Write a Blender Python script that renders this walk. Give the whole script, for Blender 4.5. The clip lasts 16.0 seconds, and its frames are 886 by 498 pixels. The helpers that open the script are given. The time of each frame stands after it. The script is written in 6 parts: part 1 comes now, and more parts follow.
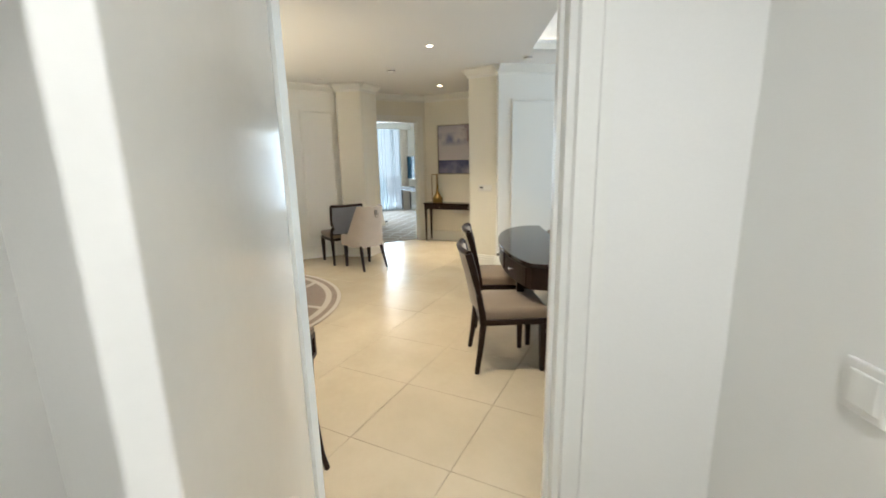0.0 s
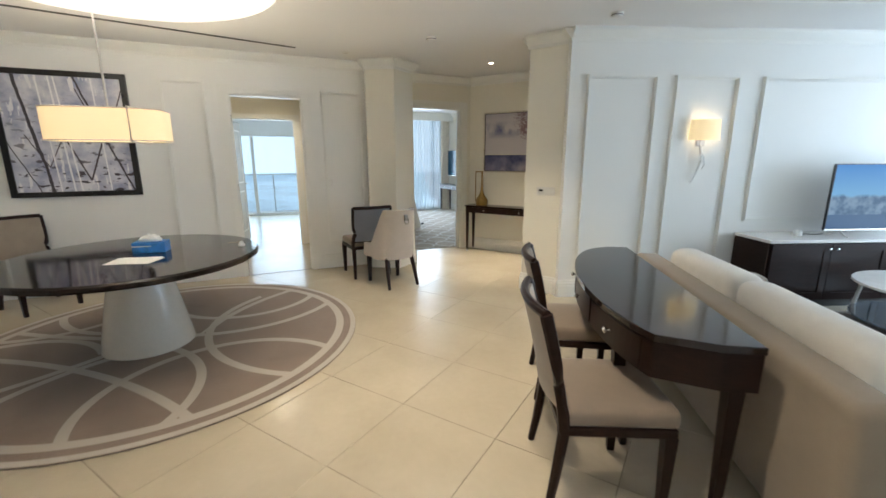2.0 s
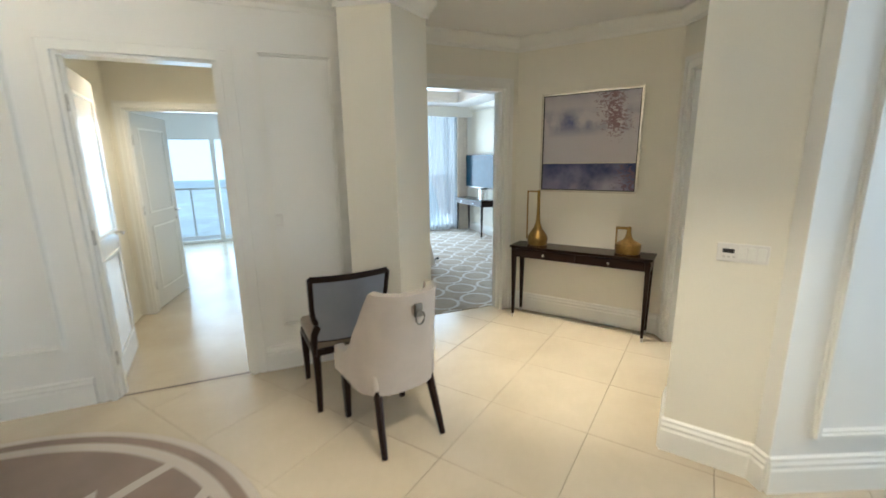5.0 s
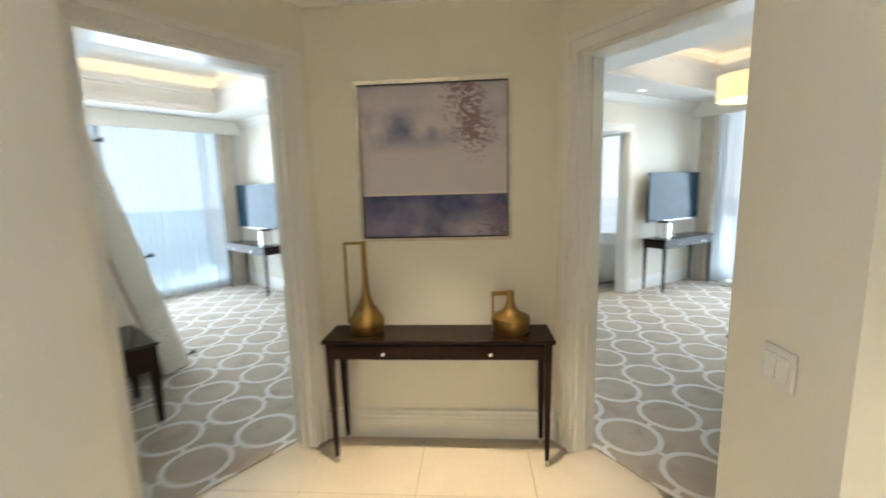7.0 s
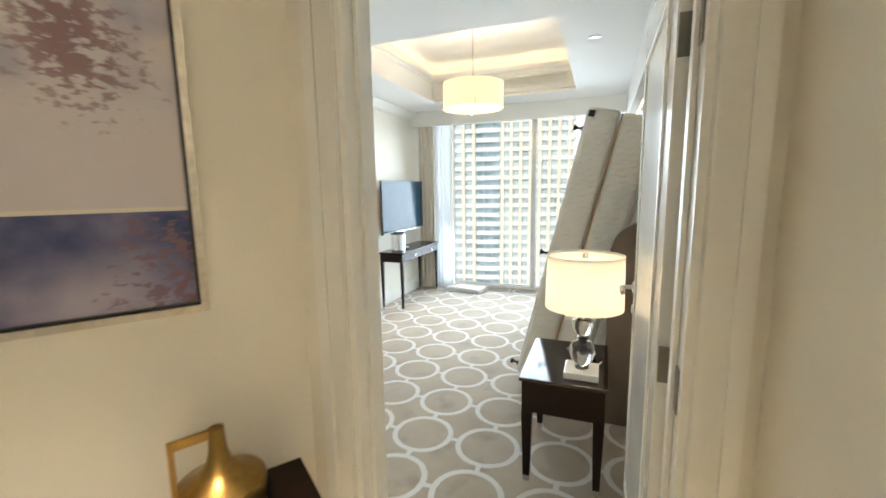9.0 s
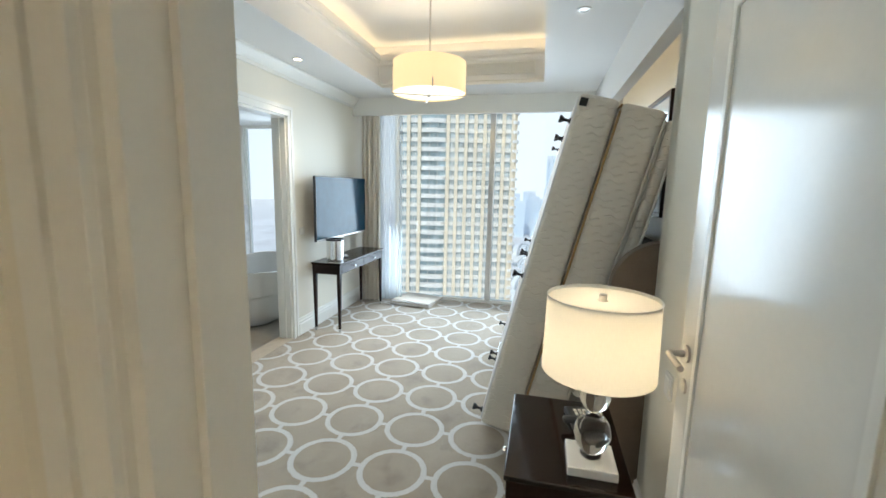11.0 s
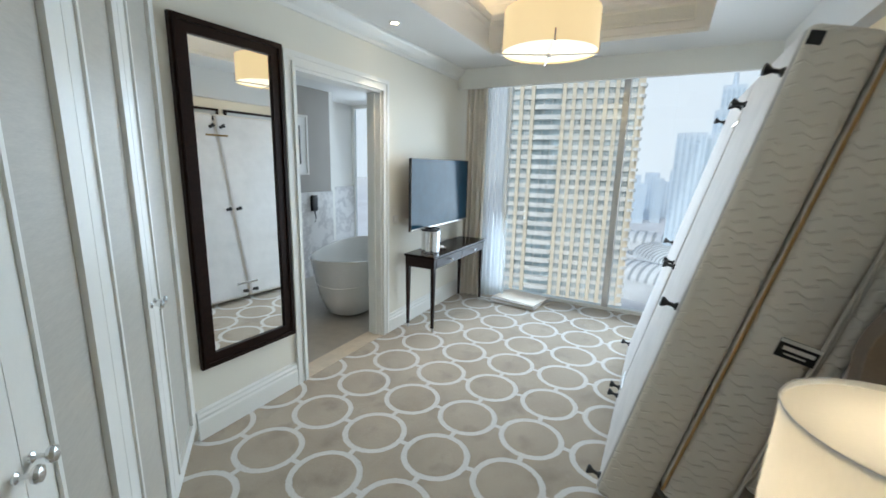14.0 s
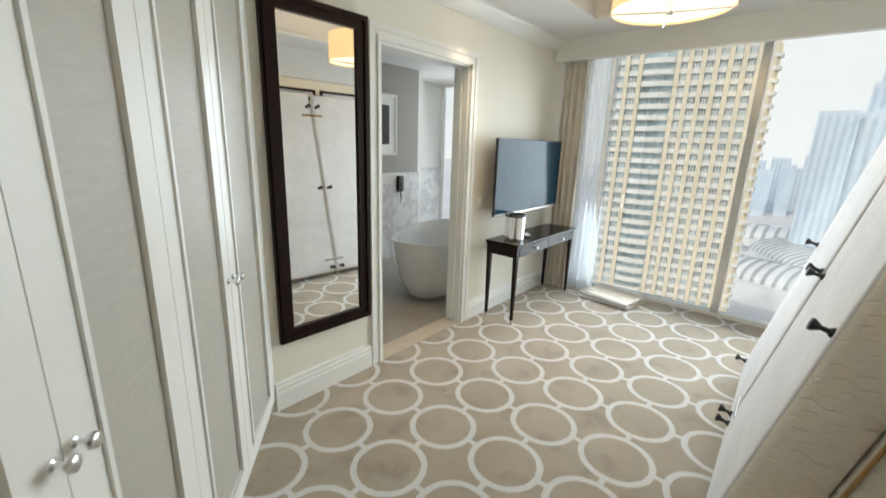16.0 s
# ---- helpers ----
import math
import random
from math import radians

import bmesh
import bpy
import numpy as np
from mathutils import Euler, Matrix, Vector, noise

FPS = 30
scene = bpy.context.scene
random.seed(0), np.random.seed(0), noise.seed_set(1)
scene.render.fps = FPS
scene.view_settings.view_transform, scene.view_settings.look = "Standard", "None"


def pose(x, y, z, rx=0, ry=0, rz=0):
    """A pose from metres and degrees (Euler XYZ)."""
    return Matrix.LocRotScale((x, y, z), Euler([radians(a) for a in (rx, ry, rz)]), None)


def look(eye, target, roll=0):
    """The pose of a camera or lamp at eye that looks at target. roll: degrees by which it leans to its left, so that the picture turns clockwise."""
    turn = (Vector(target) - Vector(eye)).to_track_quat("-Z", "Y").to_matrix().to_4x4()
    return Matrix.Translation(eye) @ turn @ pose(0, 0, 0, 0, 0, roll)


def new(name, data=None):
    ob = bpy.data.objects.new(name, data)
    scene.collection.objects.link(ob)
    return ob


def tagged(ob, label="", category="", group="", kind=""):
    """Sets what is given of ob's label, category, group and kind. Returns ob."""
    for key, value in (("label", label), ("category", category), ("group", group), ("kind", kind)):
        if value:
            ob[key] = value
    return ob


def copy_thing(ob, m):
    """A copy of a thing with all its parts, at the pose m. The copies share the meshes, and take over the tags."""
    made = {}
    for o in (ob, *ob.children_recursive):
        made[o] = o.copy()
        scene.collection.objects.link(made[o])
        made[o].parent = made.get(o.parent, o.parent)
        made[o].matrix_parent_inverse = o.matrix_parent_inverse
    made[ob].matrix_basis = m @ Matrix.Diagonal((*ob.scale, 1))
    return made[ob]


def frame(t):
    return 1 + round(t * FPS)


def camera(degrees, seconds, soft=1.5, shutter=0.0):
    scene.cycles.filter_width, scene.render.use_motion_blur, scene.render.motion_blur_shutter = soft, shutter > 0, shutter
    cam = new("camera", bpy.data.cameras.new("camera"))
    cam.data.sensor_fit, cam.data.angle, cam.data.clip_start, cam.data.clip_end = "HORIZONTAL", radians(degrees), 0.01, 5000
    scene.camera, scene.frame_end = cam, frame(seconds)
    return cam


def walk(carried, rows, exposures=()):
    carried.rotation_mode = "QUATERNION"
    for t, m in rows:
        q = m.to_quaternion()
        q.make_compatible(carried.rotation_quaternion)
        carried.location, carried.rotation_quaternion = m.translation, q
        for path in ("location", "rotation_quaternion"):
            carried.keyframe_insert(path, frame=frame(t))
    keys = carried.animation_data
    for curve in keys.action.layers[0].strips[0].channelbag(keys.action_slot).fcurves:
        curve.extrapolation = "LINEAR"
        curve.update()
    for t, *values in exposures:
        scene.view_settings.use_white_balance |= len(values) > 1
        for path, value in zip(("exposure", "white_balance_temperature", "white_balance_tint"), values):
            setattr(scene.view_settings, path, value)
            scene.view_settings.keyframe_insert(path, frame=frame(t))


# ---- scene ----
cam = camera(94.1, 16.0, soft=1.6, shutter=0.5)
PATH = [
    (0, (0.023, -3.956, 1.511), (0.309, -2.021, 1.095), -1.2),
    (0.5, (0.087, -3.676, 1.495), (0.22, -1.718, 1.108), -1.4),
    (1, (0.111, -3.361, 1.498), (0.151, -1.397, 1.123), -0.8),
    (1.5, (0.092, -3.071, 1.497), (0.227, -1.113, 1.113), 0.7),
    (2, (0.117, -2.759, 1.487), (0.22, -0.809, 1.056), -0.1),
    (2.5, (0.155, -2.399, 1.474), (0.129, -0.446, 1.043), 1.1),
    (3, (0.076, -1.963, 1.497), (-0.087, -0.022, 1.045), -0.5),
    (3.2, (0.039, -1.799, 1.512), (-0.077, 0.143, 1.048), -0.9),
    (5.3, (0.0, 0.131, 1.579), (0.167, 2.085, 1.185), -0.7),
    (5.5, (0.018, 0.322, 1.569), (0.325, 2.266, 1.213), -1.1),
    (6, (0.114, 0.805, 1.582), (0.789, 2.655, 1.234), -0.4),
    (6.5, (0.215, 1.208, 1.581), (0.939, 3.043, 1.248), -0.0),
    (7, (0.288, 1.589, 1.579), (1.299, 3.288, 1.278), -1.6),
    (7.5, (0.427, 1.844, 1.573), (1.81, 3.245, 1.225), -0.9),
    (8, (0.651, 2.064, 1.565), (2.113, 3.384, 1.215), -0.5),
    (8.5, (0.847, 2.254, 1.568), (2.559, 3.228, 1.227), 0.5),
    (9, (1.071, 2.45, 1.576), (2.917, 3.162, 1.285), -0.9),
    (9.5, (1.295, 2.54, 1.574), (3.189, 3.124, 1.302), -0.3),
    (9.7, (1.382, 2.572, 1.576), (3.287, 3.122, 1.315), -0.2),
    (11.8, (1.98, 2.779, 1.646), (3.907, 3.214, 1.335), 1.6),
    (12, (2.046, 2.773, 1.66), (3.958, 3.275, 1.356), 1.7),
    (12.5, (2.14, 2.777, 1.657), (4.011, 3.411, 1.345), 1.6),
    (13, (2.202, 2.796, 1.648), (4.028, 3.544, 1.316), 1.3),
    (13.5, (2.265, 2.841, 1.639), (4.053, 3.665, 1.288), 1.2),
    (14, (2.365, 2.93, 1.633), (4.097, 3.848, 1.232), 1.5),
    (14.5, (2.426, 2.989, 1.626), (4.091, 3.993, 1.157), 1.9),
    (15, (2.47, 3.017, 1.602), (4.039, 4.129, 1.051), 2.0),
    (15.5, (2.501, 3.021, 1.581), (3.984, 4.221, 0.979), 2.0),
    (16, (2.55, 3.012, 1.62), (4.036, 4.257, 1.126), 1.9),
]
walk(cam, [(t, look(eye, target, roll)) for t, eye, target, roll in PATH],
     exposures=[(0.0, 0.2, 6500, 12), (0.5, 0.0, 7000, 15), (1.0, -0.22, 7000, 16), (1.5, -0.1, 6500, 14), (2.0, -0.05, 6200, 13), (3.2, 0.1, 6200, 13),
                (5.5, 0.25, 6000, 10), (7.0, 0.45, 6600, 13), (8.0, 0.55, 6850, 13), (9.0, 0.74, 6850, 13), (9.7, 0.62, 6850, 13), (11.8, 0.12, 6350, 11), (13.5, -0.02, 6450, 13), (14.5, -0.02, 6450, 12), (15.0, 0.06, 6950, 14), (16.0, 0.10, 7450, 15)])

# ---- world, sun, large lights ----
world = bpy.data.worlds.new("hazy_sky")
scene.world = world
world.use_nodes = True
wn = world.node_tree
sky = wn.nodes.new("ShaderNodeTexSky")
sky.sky_type = "NISHITA"
sky.sun_disc = False
sky.sun_elevation = radians(50)
sky.sun_rotation = radians(-99)
sky.dust_density = 3.0
sky.air_density = 1.6
wn.links.new(sky.outputs[0], wn.nodes["Background"].inputs[0])
wn.nodes["Background"].inputs[1].default_value = 0.15


def sun_lamp(energy, direction):
    d = bpy.data.lights.new("sun", "SUN")
    d.energy, d.angle, d.color = energy, radians(2.0), (1.0, 0.95, 0.87)
    ob = new("sun", d)
    ob.matrix_world = look((0, 0, 40), Vector((0, 0, 40)) + Vector(direction))
    return ob


sun_lamp(1.2, (0.75, -0.12, -0.8))


def area_lamp(name, eye, target, w, h, power, color, spread=180):
    d = bpy.data.lights.new(name, "AREA")
    d.shape, d.size, d.size_y, d.energy, d.color, d.spread = "RECTANGLE", w, h, power, color, radians(spread)
    ob = new(name, d)
    ob.matrix_world = look(eye, target)
    return ob


def point_lamp(name, p, power, color, radius):
    d = bpy.data.lights.new(name, "POINT")
    d.energy, d.color, d.shadow_soft_size = power, color, radius
    ob = new(name, d)
    ob.location = p
    return ob


def spot_lamp(name, p, power, color, angle=80, blend=0.7):
    d = bpy.data.lights.new(name, "SPOT")
    d.energy, d.color, d.spot_size, d.spot_blend, d.shadow_soft_size = power, color, radians(angle), blend, 0.03
    ob = new(name, d)
    ob.matrix_world = look(p, (p[0], p[1] + 0.001, 0))
    return ob


# Mirror plane of the two bedrooms: through the middle of the console wall, along its normal.
CEN = Vector((1.49, 3.69, 0))
AX = radians(-35)
U = Vector((math.cos(AX), math.sin(AX), 0))
NN = Vector((-math.sin(AX), math.cos(AX), 0))


def mirror_matrix():
    r = Matrix.Identity(3)
    for i in range(3):
        for j in range(3):
            r[i][j] -= 2 * U[i] * U[j]
    m = r.to_4x4()
    return Matrix.Translation(CEN) @ m @ Matrix.Translation(-CEN)


MIR = mirror_matrix()


def mir(x, y):
    v = MIR @ Vector((x, y, 0))
    return (v.x, v.y)


DAY = (0.67, 0.855, 1.0)
WARM = (1.0, 0.865, 0.63)
CEIL = 2.70
area_lamp("window_light_bedroom", (6.98, 3.5, 1.3), (2.6, 3.7, 0.35), 2.6, 2.3, 62, DAY, 128)
wa, wb = mir(6.98, 3.5), mir(3.0, 3.6)
area_lamp("window_light_second_bedroom", (*wa, 1.3), (*wb, 1.0), 2.6, 2.3, 82, DAY, 140)
area_lamp("window_light_living", (7.1, -0.6, 1.4), (0.0, -0.9, 1.0), 3.6, 2.3, 168, DAY)
area_lamp("window_light_bath", (8.2, 6.6, 1.5), (5.0, 6.4, 0.8), 1.6, 2.0, 26, DAY)
sd = Vector((-1.36, 2.80, 0)) + Vector((0.94, 0.342, 0)) * -0.6 + Vector((-0.342, 0.94, 0)) * 6.3
area_lamp("window_light_study", (sd.x, sd.y, 1.3), (sd.x + 1.7, sd.y - 4.7, 0.6), 1.8, 2.1, 52, DAY)

# ---- materials ----
def nodes_of(name):
    m = bpy.data.materials.new(name)
    m.use_nodes = True
    return m, m.node_tree, m.node_tree.nodes["Principled BSDF"]


def link(nt, a, b):
    nt.links.new(a, b)


def math_node(nt, op, a, b=None, c=None):
    n = nt.nodes.new("ShaderNodeMath")
    n.operation = op
    for i, v in enumerate((a, b, c)):
        if v is None:
            continue
        if isinstance(v, (int, float)):
            n.inputs[i].default_value = v
        else:
            nt.links.new(v, n.inputs[i])
    return n.outputs[0]


def mix_color(nt, fac, a, b):
    n = nt.nodes.new("ShaderNodeMix")
    n.data_type = "RGBA"
    for sock, v in ((n.inputs[0], fac), (n.inputs[6], a), (n.inputs[7], b)):
        if isinstance(v, (int, float)):
            sock.default_value = v
        elif isinstance(v, tuple):
            sock.default_value = (*v, 1)
        else:
            nt.links.new(v, sock)
    return n.outputs[2]


def coords(nt, kind="Object"):
    return nt.nodes.new("ShaderNodeTexCoord").outputs[kind]


def noise_tex(nt, scale, detail=4.0, vec=None, rough=0.55):
    n = nt.nodes.new("ShaderNodeTexNoise")
    n.inputs["Scale"].default_value, n.inputs["Detail"].default_value, n.inputs["Roughness"].default_value = scale, detail, rough
    link(nt, vec or coords(nt), n.inputs["Vector"])
    return n.outputs["Fac"]


def ramp(nt, fac, lo, hi):
    n = nt.nodes.new("ShaderNodeMapRange")
    n.inputs[1].default_value, n.inputs[2].default_value = lo, hi
    link(nt, fac, n.inputs[0])
    return n.outputs[0]


def scaled(nt, sx, sy, sz):
    n = nt.nodes.new("ShaderNodeMapping")
    n.inputs["Scale"].default_value = (sx, sy, sz)
    link(nt, coords(nt), n.inputs["Vector"])
    return n.outputs[0]


def bump(nt, bsdf, fac, strength, dist=0.002):
    b = nt.nodes.new("ShaderNodeBump")
    b.inputs["Strength"].default_value, b.inputs["Distance"].default_value = strength, dist
    link(nt, fac, b.inputs["Height"])
    link(nt, b.outputs[0], bsdf.inputs["Normal"])


def surface(name, col, rough, metal=0.0, vary=0.06, fine=60.0, coarse=3.0, relief=0.1, stretch=None, coat=0.0, sheen=0.0):
    """A plain surface with grain at two scales."""
    m, nt, b = nodes_of(name)
    vec = scaled(nt, *stretch) if stretch else None
    a, c = noise_tex(nt, fine, 5, vec), noise_tex(nt, coarse, 3, vec)
    f = math_node(nt, "ADD", math_node(nt, "MULTIPLY", a, 0.5), math_node(nt, "MULTIPLY", c, 0.5))
    dark = tuple(v * (1 - 2 * vary) for v in col)
    lite = tuple(min(1, v * (1 + 2 * vary)) for v in col)
    link(nt, mix_color(nt, ramp(nt, f, 0.3, 0.7), dark, lite), b.inputs["Base Color"])
    link(nt, math_node(nt, "ADD", math_node(nt, "MULTIPLY", c, 0.12), rough - 0.06), b.inputs["Roughness"])
    b.inputs["Metallic"].default_value = metal
    b.inputs["Coat Weight"].default_value = coat
    b.inputs["Coat Roughness"].default_value = 0.08
    b.inputs["Sheen Weight"].default_value = sheen
    if relief:
        bump(nt, b, a, relief)
    return m


def glow(name, col, power, base=(0.8, 0.75, 0.65)):
    m, nt, b = nodes_of(name)
    b.inputs["Base Color"].default_value = (*base, 1)
    b.inputs["Emission Color"].default_value = (*col, 1)
    b.inputs["Emission Strength"].default_value = power
    b.inputs["Roughness"].default_value = 0.8
    return m


WALL = surface("wall_paint_cream", (0.80, 0.765, 0.665), 0.6, vary=0.012, fine=180, coarse=1.2, relief=0.05)
WALLW = surface("wall_paint_white", (0.82, 0.81, 0.77), 0.5, vary=0.012, fine=180, coarse=1.2, relief=0.05)
TRIM = surface("trim_paint_white", (0.82, 0.81, 0.76), 0.32, vary=0.012, fine=90, coarse=2, relief=0.03)
CEILM = surface("ceiling_paint", (0.79, 0.78, 0.76), 0.75, vary=0.01, fine=150, coarse=1, relief=0.04)
DOORP = surface("glossy_door_paint", (0.80, 0.785, 0.735), 0.16, vary=0.012, fine=60, coarse=2, relief=0.01)
ESP = surface("espresso_wood", (0.018, 0.008, 0.0055), 0.33, vary=0.18, fine=26, coarse=5, relief=0.05, stretch=(1, 8, 8))
ESPTOP = surface("espresso_lacquer_top", (0.013, 0.006, 0.0045), 0.10, vary=0.15, fine=20, coarse=3, relief=0.0, stretch=(1, 9, 1), coat=0.15)
ESPSAT = surface("espresso_satin_top", (0.012, 0.006, 0.004), 0.16, vary=0.15, fine=22, coarse=3, relief=0.0, stretch=(1, 9, 1))
BROWN = surface("greyed_brown_wood", (0.12, 0.08, 0.055), 0.3, vary=0.12, fine=30, coarse=4, relief=0.05, stretch=(1, 8, 1))
for dark_wood, shine in ((ESP, 0.16), (ESPTOP, 0.4), (ESPSAT, 0.14)):
    dark_wood.node_tree.nodes["Principled BSDF"].inputs["Specular IOR Level"].default_value = shine
TAUPE = surface("taupe_upholstery", (0.28, 0.225, 0.17), 0.85, vary=0.08, fine=260, coarse=7, relief=0.3, sheen=0.3)
SEATF = surface("beige_seat_fabric", (0.225, 0.17, 0.125), 0.85, vary=0.07, fine=260, coarse=8, relief=0.3, sheen=0.3)
BLUEF = surface("grey_blue_upholstery", (0.22, 0.235, 0.27), 0.85, vary=0.06, fine=260, coarse=8, relief=0.3, sheen=0.3)
PALEF = surface("pale_grey_upholstery", (0.43, 0.375, 0.325), 0.85, vary=0.04, fine=260, coarse=8, relief=0.25, sheen=0.3)
SOFAF = surface("sofa_fabric", (0.26, 0.205, 0.15), 0.85, vary=0.06, fine=240, coarse=6, relief=0.3, sheen=0.3)
SOFAW = surface("sofa_cushion_fabric", (0.80, 0.76, 0.70), 0.9, vary=0.04, fine=240, coarse=6, relief=0.3, sheen=0.3)
BRASS = surface("antique_brass", (0.31, 0.195, 0.062), 0.33, metal=1.0, vary=0.2, fine=30, coarse=9, relief=0.06)
CHROME = surface("chrome", (0.78, 0.78, 0.78), 0.16, metal=1.0, vary=0.02, fine=40, coarse=5, relief=0.0)
STEEL = surface("brushed_steel", (0.60, 0.58, 0.55), 0.30, metal=1.0, vary=0.05, fine=60, coarse=5, relief=0.03)
HINGE = surface("dark_steel_hinge", (0.23, 0.21, 0.18), 0.38, metal=1.0, vary=0.06, fine=60, coarse=5, relief=0.02)
SILVER = surface("silver_leaf_frame", (0.62, 0.57, 0.47), 0.32, metal=0.9, vary=0.12, fine=50, coarse=8, relief=0.1)
BLACK = surface("black_lacquer", (0.012, 0.011, 0.011), 0.3, vary=0.2, fine=40, coarse=6, relief=0.02)
RUBBER = surface("black_plastic", (0.015, 0.015, 0.016), 0.45, vary=0.1, fine=80, coarse=8, relief=0.05)
WHITEP = surface("white_plastic", (0.78, 0.76, 0.72), 0.35, vary=0.02, fine=60, coarse=5, relief=0.0)
WHITEL = surface("white_lacquer_base", (0.74, 0.71, 0.65), 0.25, vary=0.02, fine=40, coarse=3, relief=0.02, coat=0.3)
CERAM = surface("white_ceramic", (0.82, 0.81, 0.79), 0.12, vary=0.01, fine=30, coarse=2, relief=0.0)
PAPER = surface("white_paper", (0.85, 0.84, 0.82), 0.8, vary=0.03, fine=50, coarse=5, relief=0.1)
BLUEBOX = surface("blue_card", (0.03, 0.20, 0.55), 0.4, vary=0.25, fine=25, coarse=8, relief=0.0)
MATTSIDE = surface("quilted_mattress_side", (0.62, 0.57, 0.50), 0.9, vary=0.03, fine=300, coarse=9, relief=0.3)
UNDER = surface("box_spring_lining", (0.74, 0.715, 0.70), 0.8, vary=0.05, fine=7, coarse=2.5, relief=0.9)
TAN = surface("tan_piping", (0.40, 0.24, 0.10), 0.8, vary=0.1, fine=200, coarse=9, relief=0.2)
HEADB = surface("dark_headboard_fabric", (0.035, 0.03, 0.028), 0.9, vary=0.1, fine=240, coarse=8, relief=0.3)
GREYWALL = surface("bath_grey_plaster", (0.36, 0.34, 0.31), 0.6, vary=0.03, fine=150, coarse=2, relief=0.05)
CLOSETP = surface("closet_panel_grey_leather", (0.47, 0.44, 0.385), 0.42, vary=0.06, fine=9, coarse=2, relief=0.1, stretch=(4, 1, 30))
THRESH = surface("beige_stone_threshold", (0.62, 0.52, 0.40), 0.35, vary=0.06, fine=30, coarse=5, relief=0.05)
SLOTM = surface("dark_air_slot", (0.03, 0.028, 0.025), 0.6, vary=0.1, fine=40, coarse=5, relief=0.0)
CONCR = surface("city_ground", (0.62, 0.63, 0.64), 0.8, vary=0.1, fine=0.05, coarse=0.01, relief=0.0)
LAGOON = surface("pale_blue_lagoon", (0.50, 0.68, 0.76), 0.6, vary=0.15, fine=0.05, coarse=0.008, relief=0.0)
FACADE = surface("tower_beige_render", (0.72, 0.63, 0.49), 0.8, vary=0.06, fine=0.6, coarse=0.05, relief=0.0)
BALC = surface("tower_white_balcony", (0.74, 0.73, 0.70), 0.7, vary=0.04, fine=0.6, coarse=0.05, relief=0.0)
TGLASS = surface("tower_window_glass", (0.40, 0.50, 0.55), 0.3, vary=0.3, fine=0.5, coarse=0.1, relief=0.0)
# haze of the distance put into the pale blue of towers and glass
HAZET = surface("haze_tinted_tower", (0.60, 0.69, 0.78), 0.7, vary=0.06, fine=0.4, coarse=0.02, relief=0.0)
HAZEG = surface("haze_tinted_glass", (0.48, 0.59, 0.70), 0.5, vary=0.1, fine=0.4, coarse=0.02, relief=0.0)
ROOFW = surface("white_roof_membrane", (0.78, 0.79, 0.79), 0.7, vary=0.05, fine=0.2, coarse=0.03, relief=0.0)
ROOFG = surface("grey_roof_fins", (0.40, 0.44, 0.46), 0.7, vary=0.05, fine=0.2, coarse=0.03, relief=0.0)
COVE = glow("cove_strip_warm", (1.0, 0.80, 0.50), 2.6)
COVEN = glow("cove_strip_niche", (1.0, 0.84, 0.58), 3.0)
COVEW = glow("cove_strip_white", (1.0, 0.92, 0.79), 10.0)
COVED = glow("cove_strip_dining", (1.0, 0.93, 0.82), 24.0)
LENS = glow("downlight_lens", (1.0, 0.85, 0.6), 30.0)
SHADE = glow("lamp_shade_fabric", (1.0, 0.73, 0.36), 0.66, (0.75, 0.64, 0.42))


def lit_fabric(name, col):
    """Thin lamp-shade cloth that lets its bulb's light through."""
    m, nt, b = nodes_of(name)
    b.inputs["Base Color"].default_value = (*col, 1)
    b.inputs["Roughness"].default_value = 0.9
    t, mx = nt.nodes.new("ShaderNodeBsdfTranslucent"), nt.nodes.new("ShaderNodeMixShader")
    weave = noise_tex(nt, 240, 3, scaled(nt, 1.0, 1.0, 0.25))
    link(nt, mix_color(nt, ramp(nt, weave, 0.3, 0.7), tuple(v * 0.93 for v in col), col), t.inputs[0])
    mx.inputs[0].default_value = 0.5
    link(nt, b.outputs[0], mx.inputs[1])
    link(nt, t.outputs[0], mx.inputs[2])
    link(nt, mx.outputs[0], nt.nodes["Material Output"].inputs[0])
    return m


SHADE2 = lit_fabric("table_lamp_shade_fabric", (0.84, 0.79, 0.69))
DIFF = glow("lamp_diffuser", (1.0, 0.86, 0.60), 1.0)


def tile_material():
    m, nt, b = nodes_of("cream_stone_tile")
    info = nt.nodes.new("ShaderNodeObjectInfo").outputs["Random"]
    geo = nt.nodes.new("ShaderNodeNewGeometry").outputs["Position"]
    big, small = noise_tex(nt, 1.6, 5, geo), noise_tex(nt, 26, 6, geo)
    f = math_node(nt, "ADD", math_node(nt, "MULTIPLY", big, 0.85), math_node(nt, "MULTIPLY", small, 0.15))
    c = mix_color(nt, ramp(nt, f, 0.3, 0.7), (0.47, 0.40, 0.295), (0.57, 0.50, 0.385))
    c = mix_color(nt, math_node(nt, "MULTIPLY", info, 0.25), c, (0.50, 0.43, 0.32))
    link(nt, c, b.inputs["Base Color"])
    link(nt, math_node(nt, "ADD", math_node(nt, "MULTIPLY", big, 0.06), 0.21), b.inputs["Roughness"])
    bump(nt, b, big, 0.02)
    return m


TILE = tile_material()
GROUT = surface("tile_grout", (0.46, 0.39, 0.295), 0.8, vary=0.06, fine=90, coarse=4, relief=0.1)


